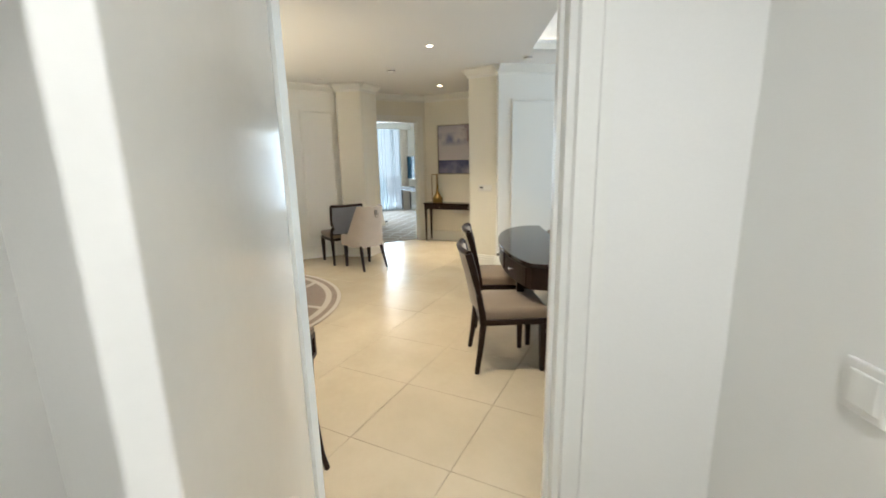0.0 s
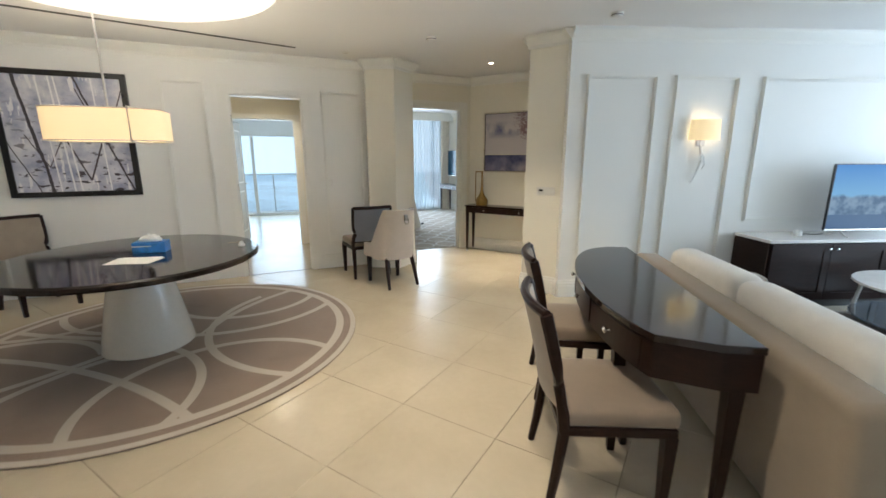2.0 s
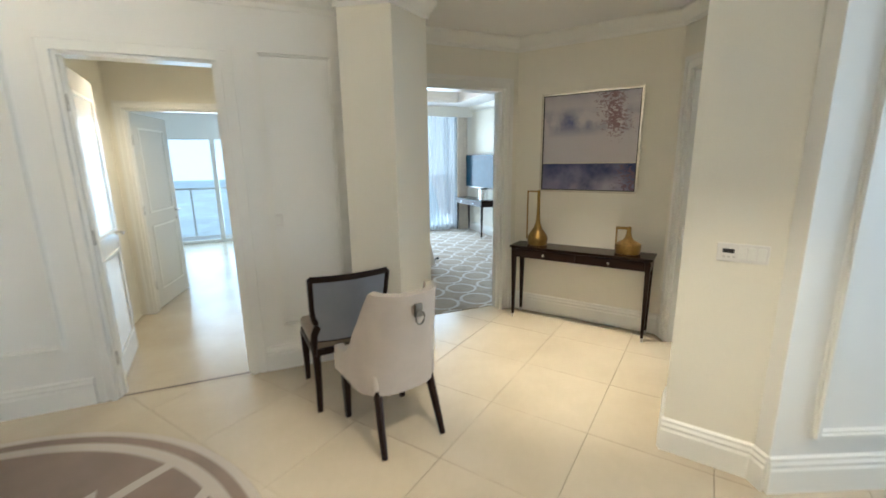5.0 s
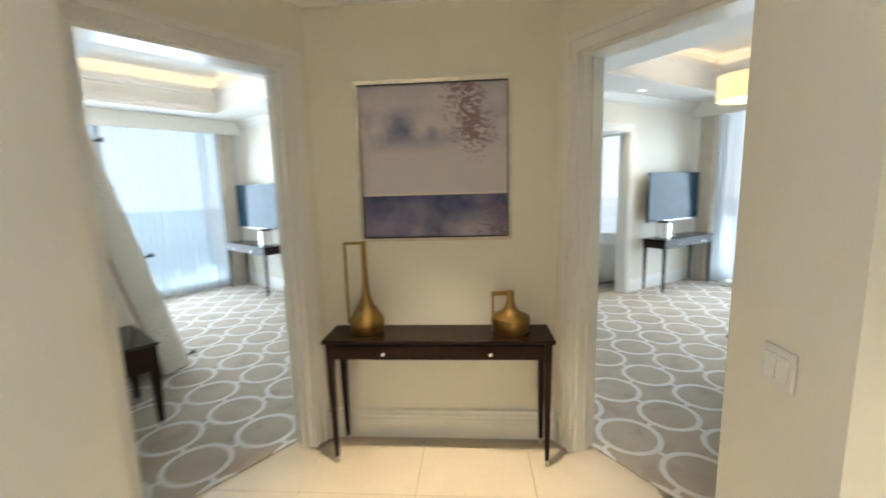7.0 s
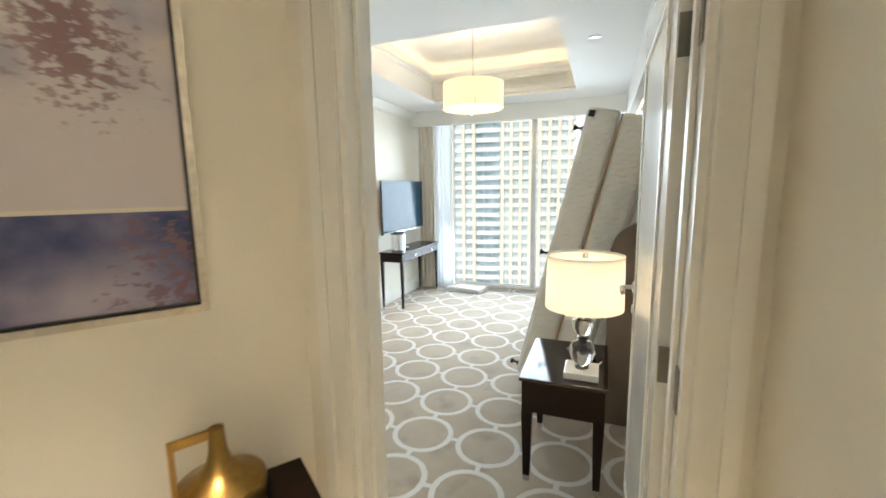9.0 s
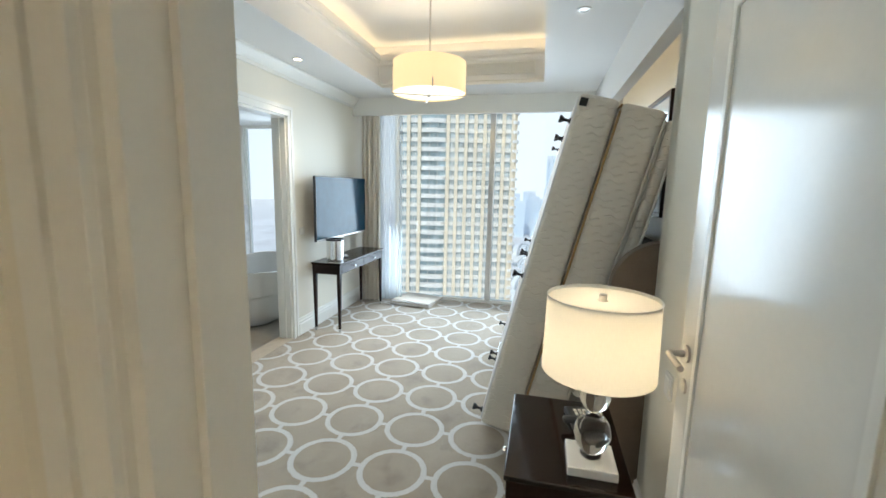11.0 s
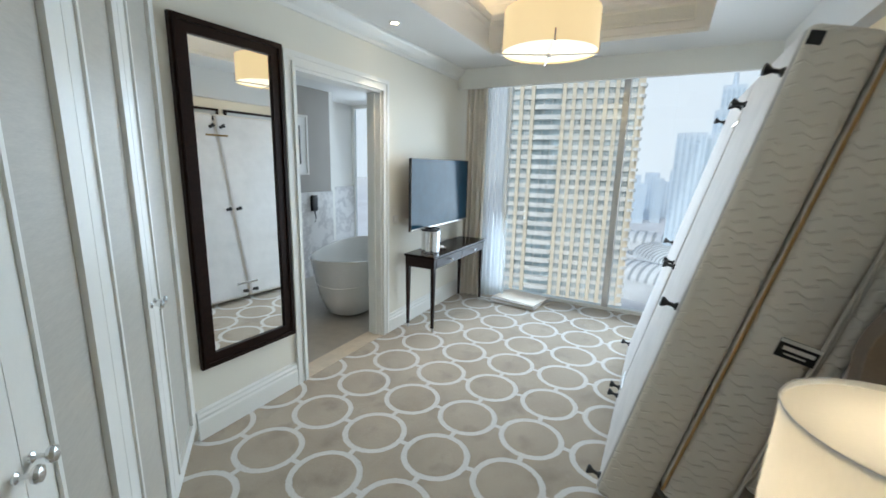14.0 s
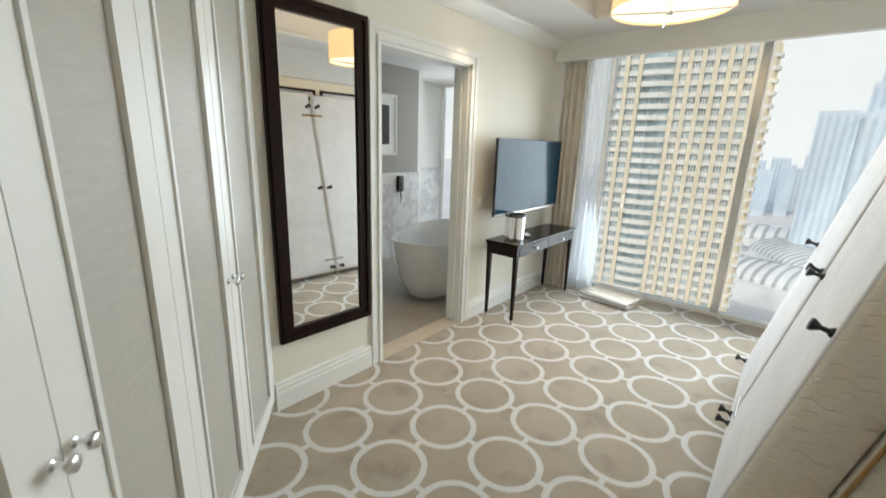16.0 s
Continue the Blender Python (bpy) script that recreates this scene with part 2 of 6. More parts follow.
def marble_material():
    m, nt, b = nodes_of("white_veined_marble")
    v = noise_tex(nt, 2.2, 8, None, 0.65)
    vein = math_node(nt, "ABSOLUTE", math_node(nt, "SUBTRACT", v, 0.5))
    c = mix_color(nt, ramp(nt, vein, 0.0, 0.06), (0.58, 0.57, 0.57), (0.78, 0.77, 0.76))
    link(nt, c, b.inputs["Base Color"])
    b.inputs["Roughness"].default_value = 0.15
    return m


MARBLE = marble_material()
WMARB = surface("plain_white_marble", (0.78, 0.76, 0.73), 0.15, vary=0.04, fine=9, coarse=2.5, relief=0.0)
PITCH = 0.43


def carpet_material():
    """Beige carpet with a square lattice of pale rings joined by short links."""
    m, nt, b = nodes_of("ring_pattern_carpet")
    sep = nt.nodes.new("ShaderNodeSeparateXYZ")
    warp = nt.nodes.new("ShaderNodeVectorMath")
    warp.operation = "MULTIPLY_ADD"
    wob = nt.nodes.new("ShaderNodeTexNoise")
    wob.inputs["Scale"].default_value = 55
    link(nt, coords(nt), wob.inputs["Vector"])
    link(nt, wob.outputs["Color"], warp.inputs[0])
    warp.inputs[1].default_value = (0.012, 0.012, 0)
    link(nt, coords(nt), warp.inputs[2])
    link(nt, warp.outputs[0], sep.inputs[0])
    loc = []
    for i, c0 in ((0, 4.19), (1, 4.34)):
        q = math_node(nt, "ADD", math_node(nt, "DIVIDE", math_node(nt, "SUBTRACT", sep.outputs[i], c0 + 0.006), PITCH), 100.5)
        loc.append(math_node(nt, "MULTIPLY", math_node(nt, "SUBTRACT", math_node(nt, "FRACT", q), 0.5), PITCH))
    r = math_node(nt, "SQRT", math_node(nt, "ADD", math_node(nt, "POWER", loc[0], 2), math_node(nt, "POWER", loc[1], 2)))
    ring = ramp(nt, math_node(nt, "ABSOLUTE", math_node(nt, "SUBTRACT", r, 0.180)), 0.0185, 0.0150)
    ax, ay = math_node(nt, "ABSOLUTE", loc[0]), math_node(nt, "ABSOLUTE", loc[1])
    thin = math_node(nt, "MINIMUM", ax, ay)
    bar = math_node(nt, "MULTIPLY", ramp(nt, thin, 0.017, 0.013), math_node(nt, "GREATER_THAN", r, 0.185))
    mask = math_node(nt, "MAXIMUM", ring, bar)
    pile, wear = noise_tex(nt, 420, 3), noise_tex(nt, 2.3, 5)
    blot = noise_tex(nt, 5.0, 4)
    base = mix_color(nt, ramp(nt, wear, 0.3, 0.75), (0.37, 0.29, 0.205), (0.50, 0.415, 0.315))
    base = mix_color(nt, math_node(nt, "MULTIPLY", ramp(nt, blot, 0.54, 0.74), 0.75), base, (0.25, 0.195, 0.145))
    pale = mix_color(nt, ramp(nt, pile, 0.3, 0.7), (0.60, 0.58, 0.55), (0.72, 0.70, 0.67))
    dark = mix_color(nt, math_node(nt, "MULTIPLY", pile, 0.35), base, (0.26, 0.22, 0.18))
    link(nt, mix_color(nt, mask, dark, pale), b.inputs["Base Color"])
    b.inputs["Roughness"].default_value = 0.95
    b.inputs["Sheen Weight"].default_value = 0.25
    h = math_node(nt, "ADD", pile, math_node(nt, "MULTIPLY", mask, -0.6))
    bump(nt, b, h, 0.5, 0.004)
    return m


CARPET = carpet_material()


def rug_material():
    """Round rug: brown field with pale overlapping arcs and border rings."""
    m, nt, b = nodes_of("brown_rug_with_pale_arcs")
    sep = nt.nodes.new("ShaderNodeSeparateXYZ")
    link(nt, coords(nt), sep.inputs[0])

    def dist(cx, cy):
        dx, dy = math_node(nt, "SUBTRACT", sep.outputs[0], cx), math_node(nt, "SUBTRACT", sep.outputs[1], cy)
        return math_node(nt, "SQRT", math_node(nt, "ADD", math_node(nt, "POWER", dx, 2), math_node(nt, "POWER", dy, 2)))

    mask = None
    # arcs: centre, radius, middle direction and half opening in degrees
    arcs = ((1.35, 0.45, 1.14, -148, 62), (0.865, -0.902, 0.807, 136, 92), (-1.69, -4.27, 3.96, 64, 20), (-0.238, -1.041, 0.898, 26, 60),
            (0.204, 1.105, 0.694, -66, 66), (0.132, 1.066, 1.037, -62, 50), (2.106, 0.087, 1.873, 158, 22), (-2.637, 0.902, 2.624, -33, 16),
            (0.772, -1.247, 1.332, 150, 34), (-1.416, 0.693, 0.731, -70, 75), (-0.04, 4.911, 4.94, -99, 9), (-0.9, -0.75, 0.72, 120, 80), (-0.55, 0.95, 0.85, -150, 80))
    for cx, cy, rr, mid, half in arcs:
        dx, dy = math_node(nt, "SUBTRACT", sep.outputs[0], cx), math_node(nt, "SUBTRACT", sep.outputs[1], cy)
        dot = math_node(nt, "ADD", math_node(nt, "MULTIPLY", dx, math.cos(radians(mid))), math_node(nt, "MULTIPLY", dy, math.sin(radians(mid))))
        line = ramp(nt, math_node(nt, "ABSOLUTE", math_node(nt, "SUBTRACT", dist(cx, cy), rr)), 0.034, 0.028)
        line = math_node(nt, "MULTIPLY", line, math_node(nt, "GREATER_THAN", dot, rr * math.cos(radians(half))))
        mask = line if mask is None else math_node(nt, "MAXIMUM", mask, line)
    r0 = dist(0, 0)
    mask = math_node(nt, "MULTIPLY", mask, math_node(nt, "LESS_THAN", r0, 1.36))
    b1 = ramp(nt, math_node(nt, "ABSOLUTE", math_node(nt, "SUBTRACT", r0, 1.38)), 0.036, 0.030)
    b2 = ramp(nt, math_node(nt, "ABSOLUTE", math_node(nt, "SUBTRACT", r0, 1.495)), 0.025, 0.019)
    mask = math_node(nt, "MAXIMUM", mask, math_node(nt, "MAXIMUM", b1, b2))
    pile, wear = noise_tex(nt, 380, 3), noise_tex(nt, 3, 4)
    base = mix_color(nt, ramp(nt, wear, 0.3, 0.7), (0.20, 0.145, 0.11), (0.27, 0.20, 0.155))
    base = mix_color(nt, math_node(nt, "MULTIPLY", pile, 0.4), base, (0.13, 0.10, 0.08))
    link(nt, mix_color(nt, mask, base, (0.46, 0.41, 0.35)), b.inputs["Base Color"])
    b.inputs["Roughness"].default_value = 0.95
    b.inputs["Sheen Weight"].default_value = 0.2
    bump(nt, b, pile, 0.5, 0.004)
    return m


RUG = rug_material()


def glass_material(name, tint, rough=0.0):
    m, nt, b = nodes_of(name)
    b.inputs["Base Color"].default_value = (*tint, 1)
    b.inputs["Transmission Weight"].default_value = 1.0
    b.inputs["Roughness"].default_value = rough
    b.inputs["IOR"].default_value = 1.45
    return m


def pane_material():
    m = bpy.data.materials.new("window_pane")
    m.use_nodes = True
    nt = m.node_tree
    nt.nodes.remove(nt.nodes["Principled BSDF"])
    t, g, mx = nt.nodes.new("ShaderNodeBsdfTransparent"), nt.nodes.new("ShaderNodeBsdfGlossy"), nt.nodes.new("ShaderNodeMixShader")
    t.inputs[0].default_value = (0.90, 0.96, 0.99, 1)
    g.inputs["Roughness"].default_value = 0.0
    mx.inputs[0].default_value = 0.05
    link(nt, t.outputs[0], mx.inputs[1])
    link(nt, g.outputs[0], mx.inputs[2])
    link(nt, mx.outputs[0], nt.nodes["Material Output"].inputs[0])
    return m


PANE = pane_material()
CRYSTAL = glass_material("clear_crystal", (0.97, 0.98, 0.98))


def sheer_material():
    m = bpy.data.materials.new("sheer_curtain_cloth")
    m.use_nodes = True
    nt = m.node_tree
    nt.nodes.remove(nt.nodes["Principled BSDF"])
    t, d = nt.nodes.new("ShaderNodeBsdfTransparent"), nt.nodes.new("ShaderNodeBsdfTranslucent")
    e, mx, mx2 = nt.nodes.new("ShaderNodeBsdfDiffuse"), nt.nodes.new("ShaderNodeMixShader"), nt.nodes.new("ShaderNodeMixShader")
    for n in (d, e):
        n.inputs[0].default_value = (0.84, 0.90, 0.94, 1)
    mx.inputs[0].default_value, mx2.inputs[0].default_value = 0.4, 0.48
    link(nt, d.outputs[0], mx.inputs[1])
    link(nt, e.outputs[0], mx.inputs[2])
    link(nt, t.outputs[0], mx2.inputs[1])
    link(nt, mx.outputs[0], mx2.inputs[2])
    link(nt, mx2.outputs[0], nt.nodes["Material Output"].inputs[0])
    return m


SHEER = sheer_material()
DRAPE = surface("beige_drape_cloth", (0.78, 0.72, 0.63), 0.9, vary=0.05, fine=250, coarse=6, relief=0.3)


def mirror_material():
    m, nt, b = nodes_of("mirror_glass")
    b.inputs["Base Color"].default_value = (0.90, 0.91, 0.90, 1)
    b.inputs["Metallic"].default_value = 1.0
    b.inputs["Roughness"].default_value = 0.01
    return m


MIRRORG = mirror_material()
# window's blue reflection put into the base colour of the dark screen
SCREEN = surface("tv_glass_blue_reflection", (0.010, 0.042, 0.070), 0.12, vary=0.1, fine=10, coarse=2, relief=0.0, coat=0.0)
SCREEN.node_tree.nodes["Principled BSDF"].inputs["Specular IOR Level"].default_value = 0.20


def lit_screen():
    m, nt, b = nodes_of("lit_tv_picture")
    z = nt.nodes.new("ShaderNodeSeparateXYZ")
    link(nt, coords(nt, "Generated"), z.inputs[0])
    n = noise_tex(nt, 9, 5)
    sky_part = mix_color(nt, ramp(nt, z.outputs[2], 0.5, 1.0), (0.16, 0.42, 0.66), (0.03, 0.22, 0.58))
    city = mix_color(nt, ramp(nt, n, 0.4, 0.6), (0.03, 0.09, 0.18), (0.18, 0.28, 0.38))
    bar = mix_color(nt, math_node(nt, "LESS_THAN", z.outputs[2], 0.22), mix_color(nt, ramp(nt, math_node(nt, "ADD", z.outputs[2], math_node(nt, "MULTIPLY", n, 0.12)), 0.55, 0.60), city, sky_part), (0.03, 0.09, 0.20))
    link(nt, bar, b.inputs["Emission Color"])
    b.inputs["Emission Strength"].default_value = 0.85
    b.inputs["Specular IOR Level"].default_value = 0.15
    b.inputs["Base Color"].default_value = (0.01, 0.01, 0.01, 1)
    b.inputs["Roughness"].default_value = 0.12
    return m


LITTV = lit_screen()


def cloud_painting():
    """Lilac clouds over a darker band, with russet blossom flecks on the upper half."""
    m, nt, b = nodes_of("abstract_cloud_canvas")
    sep = nt.nodes.new("ShaderNodeSeparateXYZ")
    g = coords(nt, "Generated")
    link(nt, g, sep.inputs[0])
    x, z = sep.outputs[0], sep.outputs[2]
    cl = noise_tex(nt, 2.4, 4)
    cl2 = noise_tex(nt, 3.6, 5)
    band = math_node(nt, "MULTIPLY", ramp(nt, math_node(nt, "ABSOLUTE", math_node(nt, "SUBTRACT", z, 0.72)), 0.16, 0.02), ramp(nt, cl, 0.40, 0.54))
    up = mix_color(nt, band, (0.56, 0.52, 0.54), (0.09, 0.11, 0.27))
    up = mix_color(nt, ramp(nt, math_node(nt, "ADD", z, math_node(nt, "MULTIPLY", cl2, 0.3)), 1.02, 1.25), up, (0.34, 0.32, 0.42))
    low = mix_color(nt, ramp(nt, math_node(nt, "ADD", cl2, math_node(nt, "MULTIPLY", z, 0.9)), 0.52, 0.82), (0.22, 0.20, 0.31), (0.018, 0.035, 0.13))
    low = mix_color(nt, math_node(nt, "MULTIPLY", ramp(nt, cl, 0.5, 0.7), ramp(nt, z, 0.2, 0.0)), low, (0.42, 0.38, 0.44))
    dx = math_node(nt, "ABSOLUTE", math_node(nt, "SUBTRACT", math_node(nt, "ADD", x, math_node(nt, "MULTIPLY", math_node(nt, "SUBTRACT", z, 0.9), 0.25)), 0.72))
    zone = math_node(nt, "MULTIPLY", ramp(nt, dx, 0.33, 0.04), ramp(nt, z, 0.30, 0.66))
    fl = noise_tex(nt, 34, 4, scaled(nt, 1.0, 1.0, 1.5), 0.7)
    fleck = math_node(nt, "GREATER_THAN", math_node(nt, "MULTIPLY", fl, math_node(nt, "ADD", 0.55, math_node(nt, "MULTIPLY", zone, 0.55))), 0.51)
    zone2 = math_node(nt, "MULTIPLY", ramp(nt, x, 0.55, 0.9), math_node(nt, "LESS_THAN", z, 0.27))
    fleck2 = math_node(nt, "GREATER_THAN", math_node(nt, "MULTIPLY", fl, math_node(nt, "ADD", 0.55, math_node(nt, "MULTIPLY", zone2, 0.42))), 0.50)
    col = mix_color(nt, math_node(nt, "MULTIPLY", fleck, zone), up, (0.25, 0.155, 0.17))
    low = mix_color(nt, math_node(nt, "MULTIPLY", fleck2, zone2), low, (0.17, 0.10, 0.14))
    line = math_node(nt, "LESS_THAN", math_node(nt, "ABSOLUTE", math_node(nt, "SUBTRACT", z, 0.292)), 0.006)
    c = mix_color(nt, math_node(nt, "LESS_THAN", z, 0.29), col, low)
    c = mix_color(nt, line, c, (0.66, 0.62, 0.52))
    link(nt, c, b.inputs["Base Color"])
    b.inputs["Roughness"].default_value = 0.5
    return m


ARTC = cloud_painting()


def birch_painting():
    """Pale grey-violet ground with dark stems, broken horizontal dashes and white streaks."""
    m, nt, b = nodes_of("abstract_stem_canvas")
    sep = nt.nodes.new("ShaderNodeSeparateXYZ")
    link(nt, coords(nt, "Generated"), sep.inputs[0])
    x, z = sep.outputs[0], sep.outputs[2]
    n = noise_tex(nt, 5, 4)
    ground = mix_color(nt, ramp(nt, n, 0.35, 0.65), (0.30, 0.32, 0.46), (0.70, 0.69, 0.72))
    streak = noise_tex(nt, 6, 4, scaled(nt, 3.0, 1, 0.5))
    c = mix_color(nt, math_node(nt, "GREATER_THAN", streak, 0.62), ground, (0.78, 0.77, 0.78))
    dash = noise_tex(nt, 9, 4, scaled(nt, 1.0, 1, 2.6))
    dm = math_node(nt, "MULTIPLY", math_node(nt, "GREATER_THAN", dash, 0.605), ramp(nt, z, 0.95, 0.15))
    c = mix_color(nt, dm, c, (0.06, 0.045, 0.06))
    for x0, lean, wd in ((0.30, 0.16, 0.014), (0.98, 0.38, 0.009), (0.20, 0.45, 0.005)):
        q = math_node(nt, "ADD", math_node(nt, "SUBTRACT", x, x0), math_node(nt, "MULTIPLY", z, lean))
        q = math_node(nt, "ADD", q, math_node(nt, "MULTIPLY", math_node(nt, "SUBTRACT", n, 0.5), 0.05))
        c = mix_color(nt, math_node(nt, "LESS_THAN", math_node(nt, "ABSOLUTE", q), wd), c, (0.05, 0.04, 0.05))
    for x0, z0, slope, top, wd in ((0.62, 0.10, 0.42, 0.50, 0.008), (0.30, 0.22, 0.55, 0.50, 0.005), (0.80, 0.42, 0.40, 0.90, 0.006)):
        v = math_node(nt, "ABSOLUTE", math_node(nt, "SUBTRACT", math_node(nt, "ABSOLUTE", math_node(nt, "SUBTRACT", x, x0)), math_node(nt, "MULTIPLY", math_node(nt, "SUBTRACT", z, z0), slope)))
        on = math_node(nt, "MULTIPLY", math_node(nt, "LESS_THAN", v, wd), math_node(nt, "MULTIPLY", math_node(nt, "LESS_THAN", z, top), math_node(nt, "GREATER_THAN", z, z0)))
        c = mix_color(nt, on, c, (0.07, 0.05, 0.06))
    for x0, lean_, wd in ((0.47, -0.06, 0.008), (0.53, -0.08, 0.007), (0.78, -0.03, 0.006), (0.36, -0.05, 0.007)):
        q = math_node(nt, "ADD", math_node(nt, "SUBTRACT", x, x0), math_node(nt, "MULTIPLY", z, -lean_))
        c = mix_color(nt, math_node(nt, "LESS_THAN", math_node(nt, "ABSOLUTE", q), wd), c, (0.85, 0.84, 0.85))
    link(nt, c, b.inputs["Base Color"])
    b.inputs["Roughness"].default_value = 0.5
    return m


ARTB = birch_painting()

# ---- mesh helpers ----
def part(name, bm, material, parent=None, label="", smooth=False, m=None):
    if m is not None:
        bmesh.ops.transform(bm, matrix=m, verts=bm.verts)
    me = bpy.data.meshes.new(name)
    bm.to_mesh(me)
    bm.free()
    me.materials.append(material)
    if smooth:
        for p in me.polygons:
            p.use_smooth = True
        try:
            me.set_sharp_from_angle(angle=radians(40))
        except AttributeError:
            pass
    ob = new(name, me)
    if parent is not None:
        ob.parent = parent
    if label:
        ob["label"] = label
    return ob


def thing(name, m, label, category, group="", kind=""):
    e = new(name)
    e.empty_display_size = 0.1
    e.matrix_basis = m
    return tagged(e, label, category, group, kind)


def box(bm, x0, y0, z0, x1, y1, z1, r=0.0, seg=2):
    m = Matrix.LocRotScale(((x0 + x1) / 2, (y0 + y1) / 2, (z0 + z1) / 2), None, (abs(x1 - x0), abs(y1 - y0), abs(z1 - z0)))
    vs = bmesh.ops.create_cube(bm, size=1.0, matrix=m)["verts"]
    if r:
        es = list({e for v in vs for e in v.link_edges})
        bmesh.ops.bevel(bm, geom=es, offset=r, segments=seg, affect="EDGES", profile=0.5, clamp_overlap=True)
    return bm


def bx(*a, **k):
    return box(bmesh.new(), *a, **k)


def frustum(bm, x, y, z0, z1, b, t, ox=0.0, oy=0.0):
    """A tapered square post from z0 (side b, shifted by ox, oy) to z1 (side t)."""
    lo = [bm.verts.new((x + ox + sx * b / 2, y + oy + sy * b / 2, z0)) for sx, sy in ((-1, -1), (1, -1), (1, 1), (-1, 1))]
    hi = [bm.verts.new((x + sx * t / 2, y + sy * t / 2, z1)) for sx, sy in ((-1, -1), (1, -1), (1, 1), (-1, 1))]
    bm.faces.new(lo[::-1])
    bm.faces.new(hi)
    for i in range(4):
        bm.faces.new((lo[i], lo[(i + 1) % 4], hi[(i + 1) % 4], hi[i]))
    return bm


def lathe(profile, seg=32, sx=1.0, sy=1.0, caps=True):
    bm = bmesh.new()
    rings = [[bm.verts.new((r * sx * math.cos(2 * math.pi * i / seg), r * sy * math.sin(2 * math.pi * i / seg), z)) for i in range(seg)] for r, z in profile]
    for a, b in zip(rings, rings[1:]):
        for i in range(seg):
            bm.faces.new((a[i], a[(i + 1) % seg], b[(i + 1) % seg], b[i]))
    if caps:
        bm.faces.new(rings[0][::-1])
        bm.faces.new(rings[-1])
    bmesh.ops.recalc_face_normals(bm, faces=bm.faces)
    return bm


def tube(pts, r, seg=8, bm=None, flat=1.0):
    bm = bm or bmesh.new()
    pts = [Vector(p) for p in pts]
    rings = []
    for i, p in enumerate(pts):
        d = (pts[min(i + 1, len(pts) - 1)] - pts[max(i - 1, 0)]).normalized()
        a = d.cross(Vector((0, 0, 1)))
        if a.length < 0.05:
            a = d.cross(Vector((1, 0, 0)))
        a.normalize()
        b = d.cross(a)
        rr = r[i] if isinstance(r, (list, tuple)) else r
        rings.append([bm.verts.new(p + rr * (math.cos(2 * math.pi * k / seg) * a + flat * math.sin(2 * math.pi * k / seg) * b)) for k in range(seg)])
    for a, b in zip(rings, rings[1:]):
        for k in range(seg):
            bm.faces.new((a[k], a[(k + 1) % seg], b[(k + 1) % seg], b[k]))
    bm.faces.new(rings[0][::-1])
    bm.faces.new(rings[-1])
    bmesh.ops.recalc_face_normals(bm, faces=bm.faces)
    return bm


def prism(pts, z0, z1, r=0.0):
    bm = bmesh.new()
    lo = [bm.verts.new((x, y, z0)) for x, y in pts]
    hi = [bm.verts.new((x, y, z1)) for x, y in pts]
    bm.faces.new(lo[::-1])
    top = bm.faces.new(hi)
    for i in range(len(pts)):
        j = (i + 1) % len(pts)
        bm.faces.new((lo[i], lo[j], hi[j], hi[i]))
    bmesh.ops.recalc_face_normals(bm, faces=bm.faces)
    if r:
        bmesh.ops.bevel(bm, geom=list(top.edges), offset=r, segments=2, affect="EDGES", profile=0.5)
    return bm


def sheet_with_holes(outer, holes, z, thick):
    """A flat slab with openings."""
    bm = bmesh.new()
    edges = []
    for loop in [outer, *holes]:
        vs = [bm.verts.new((x, y, z)) for x, y in loop]
        edges += [bm.edges.new((vs[i], vs[(i + 1) % len(vs)])) for i in range(len(vs))]
    bmesh.ops.triangle_fill(bm, use_beauty=True, use_dissolve=False, edges=edges)
    bmesh.ops.recalc_face_normals(bm, faces=bm.faces)
    res = bmesh.ops.extrude_face_region(bm, geom=list(bm.faces))
    bmesh.ops.translate(bm, vec=(0, 0, thick), verts=[v for v in res["geom"] if isinstance(v, bmesh.types.BMVert)])
    bmesh.ops.recalc_face_normals(bm, faces=bm.faces)
    return bm


def along(p0, p1, z=0.0):
    """x runs from p0 to p1, y to its left, z up; and the length."""
    d = Vector((p1[0] - p0[0], p1[1] - p0[1], 0))
    return pose(p0[0], p0[1], z, 0, 0, math.degrees(math.atan2(d.y, d.x))), d.length


def wall(name, p0, p1, z0, z1, thick, holes=(), material=None, ext=(0.0, 0.0)):
    """A wall whose room lies to the left of p0 -> p1; holes are (s0, s1, low, high)."""
    m, ln = along(p0, p1)
    xs = sorted({-ext[0], ln + ext[1], *[h[0] for h in holes], *[h[1] for h in holes]})
    bm = bmesh.new()
    for a, b in zip(xs, xs[1:]):
        cuts = sorted((h[2], h[3]) for h in holes if h[0] <= a + 1e-6 and h[1] >= b - 1e-6)
        z = z0
        for lo, hi in cuts:
            if lo > z:
                box(bm, a, -thick, z, b, 0, lo)
            z = hi
        if z < z1:
            box(bm, a, -thick, z, b, 0, z1)
    ob = part(name, bm, material or WALL)
    ob.matrix_basis = m
    return tagged(ob, "painted plaster wall", "wall", kind="structure")


